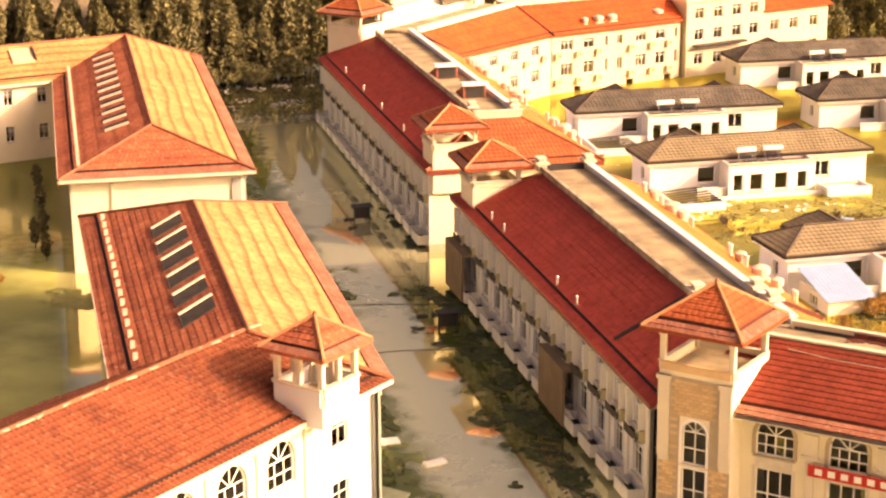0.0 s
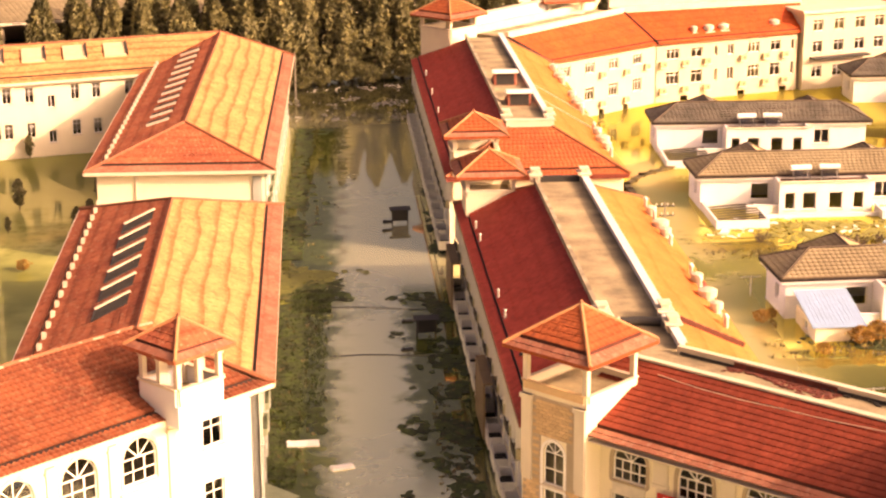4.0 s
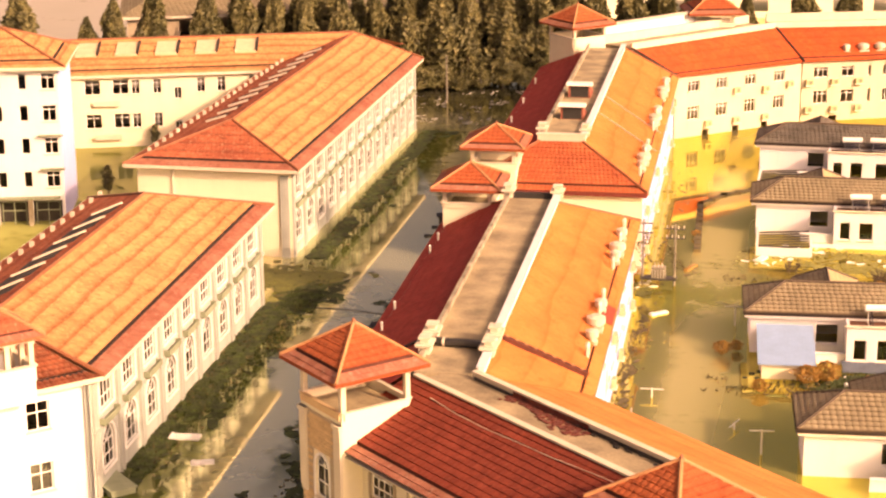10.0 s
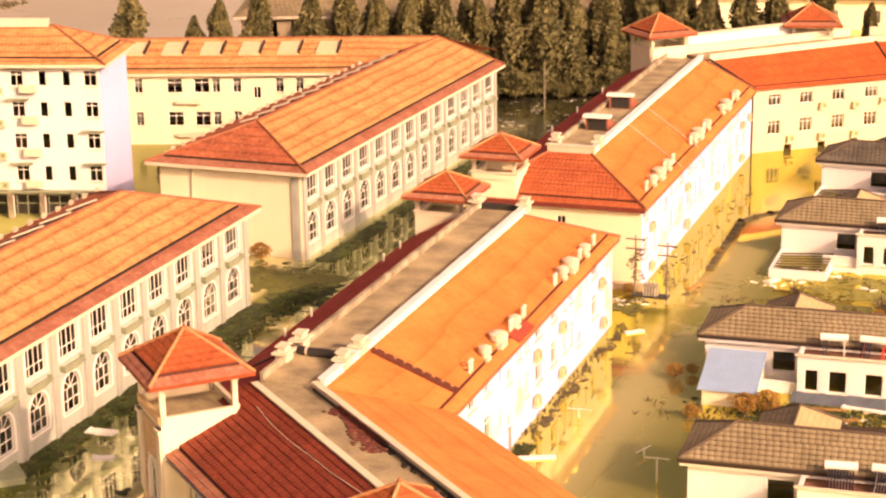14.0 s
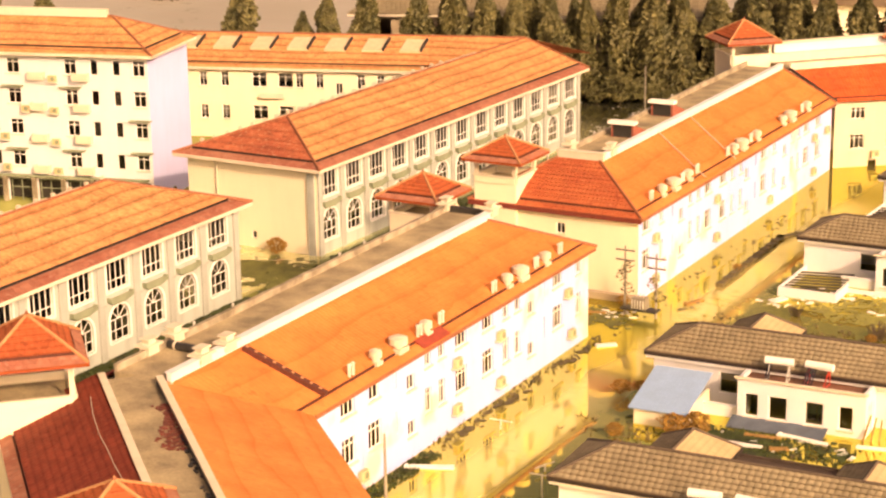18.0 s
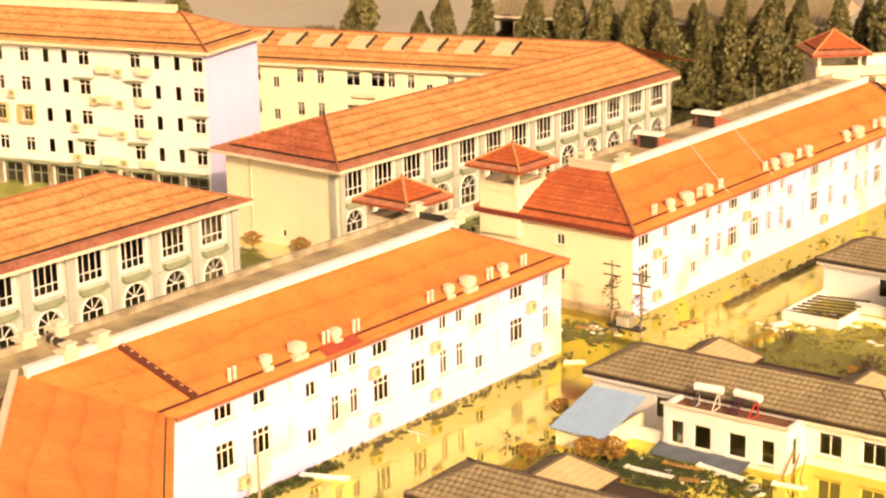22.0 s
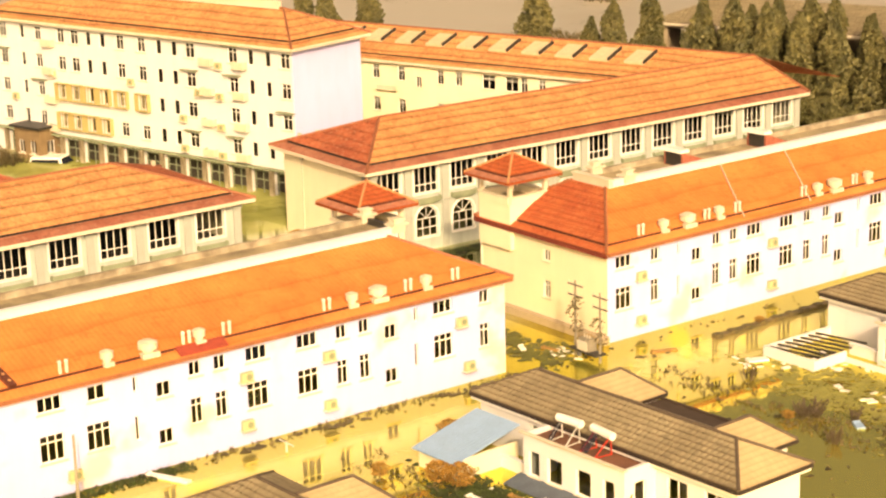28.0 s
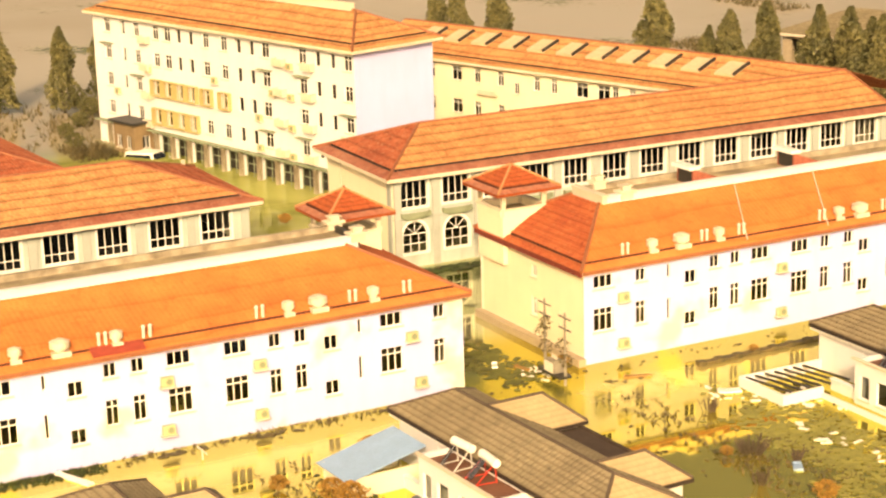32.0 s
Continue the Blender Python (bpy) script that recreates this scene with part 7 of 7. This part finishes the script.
# ---- drowned vans, hut and odd boards ----
def van(x, y, turn, label):
    """The upper half of a van above the water: cab, cargo roof with rails, dark side glass."""
    t = thing("flooded_van", label, "van", pose(x, y, -0.65, 1.5, -2, turn), "flooded vans")
    part("body", Geo().box(-2.6, -1.0, -0.8, 2.6, 1.0, 0.55, 0.06).box(-2.5, -0.94, 0.55, 1.5, 0.94, 1.25, 0.16), FRAME, t)
    part("windscreen", Geo().prism([(1.34, -0.8), (1.95, -0.8), (1.95, 0.8), (1.34, 0.8)], 0.5, [1.15, 0.6, 0.6, 1.15]), TUBE, t)
    for sy in (-1, 1):
        part("side_glass", Geo().box(-2.2, sy * 0.93 - 0.03, 0.66, 1.1, sy * 0.93 + 0.03, 1.02), TUBE, t)
        part("roof_rail", Geo().beam((-2.2, sy * 0.7, 1.26), (1.1, sy * 0.7, 1.26), 0.06, 0.06), STEEL, t)


van(-40.6, 6.2, 15, "white van sunk to its windows beside the block")
van(-57.4, -2.4, 35, "pale van sunk near the drowned hut")
hut = thing("guard_hut", "dark two-window hut standing in the flood by reeds", "hut", rot(-62.5, -4.5, 15))
facade(hut, (0, 0), (4.2, 0), -1.5, 3.4, [(1.1, 1.0, 0.6, 1.4, W2s), (3.0, 1.0, 0.6, 1.4, W2s)], SCREEN)
facade(hut, (4.2, 0), (4.2, 3), -1.5, 3.4, [(1.5, 1.0, 0.6, 1.4, W2s)], SCREEN)
facade(hut, (4.2, 3), (0, 3), -1.5, 3.4, [], SCREEN)
facade(hut, (0, 3), (0, 0), -1.5, 3.4, [], SCREEN)
part("roof", Geo().box(-0.4, -0.4, 3.4, 4.6, 3.4, 3.65), DARK, hut)
slab = thing("entrance_slab", "mossy concrete landing slab at the wing corner", "slab", rot(1.3, -49.6, 45))
part("top", Geo().box(-0.8, -1.6, -0.6, 0.8, 1.6, 0.35).box(-0.9, -1.7, 0.35, 0.9, 1.7, 0.45), LEDGE, slab)
TIMBER = material("amber_timber", (0.36, 0.20, 0.06), 0.7, 0.25, 2, 10, 0.1)
for k in range(3):
    t = thing("leaning_board", "amber board leaning against the terrace room", "board", rot(38.5, -18.0, 3.6) @ pose(16.15 + 0.32 * k, -1.7 + 0.25 * k, -0.3, 0, 0, 12 * k - 20), "leaning boards")
    part("plank", Geo().beam((0, -0.9, 0), (0, 0.1, 1.9 - 0.2 * (k % 3)), 0.12, 0.05), TIMBER, t)
for k, (x, y, a, l) in enumerate(((48.5, -21.6, 8, 2.4), (51.0, -20.9, -6, 3.6), (50.2, -23.2, 30, 1.3), (55.5, -20.3, 12, 2.2), (33.2, 3.4, 70, 2.0), (31.6, -9.5, 40, 1.6), (27.5, -2.6, 15, 1.5), (26.0, -4.0, -25, 1.1))):
    plank(x, y, a, l, 0.35 + 0.08 * (k % 3), "muddy white board afloat among the weeds", FRAME if k % 2 else TIMBER)


def line_post(x, y, turn, h):
    t = thing("washing_line_post", "pale T-shaped washing line post in the water", "post", pose(x, y, 0, 0, 0, turn), "washing line posts")
    part("mast", Geo().tube((0, 0, -0.8), (0, 0, h), 0.06, n=8), STEEL, t)
    part("cross_bar", Geo().tube((-0.8, 0, h - 0.08), (0.8, 0, h - 0.08), 0.045, n=6), STEEL, t)


line_post(40.5, -37.4, 5, 1.7)
line_post(37.6, -11.4, 3, 1.6)
line_post(32.7, -28.2, 3, 0.7)
line_post(38.6, -33.3, 70, 0.5)
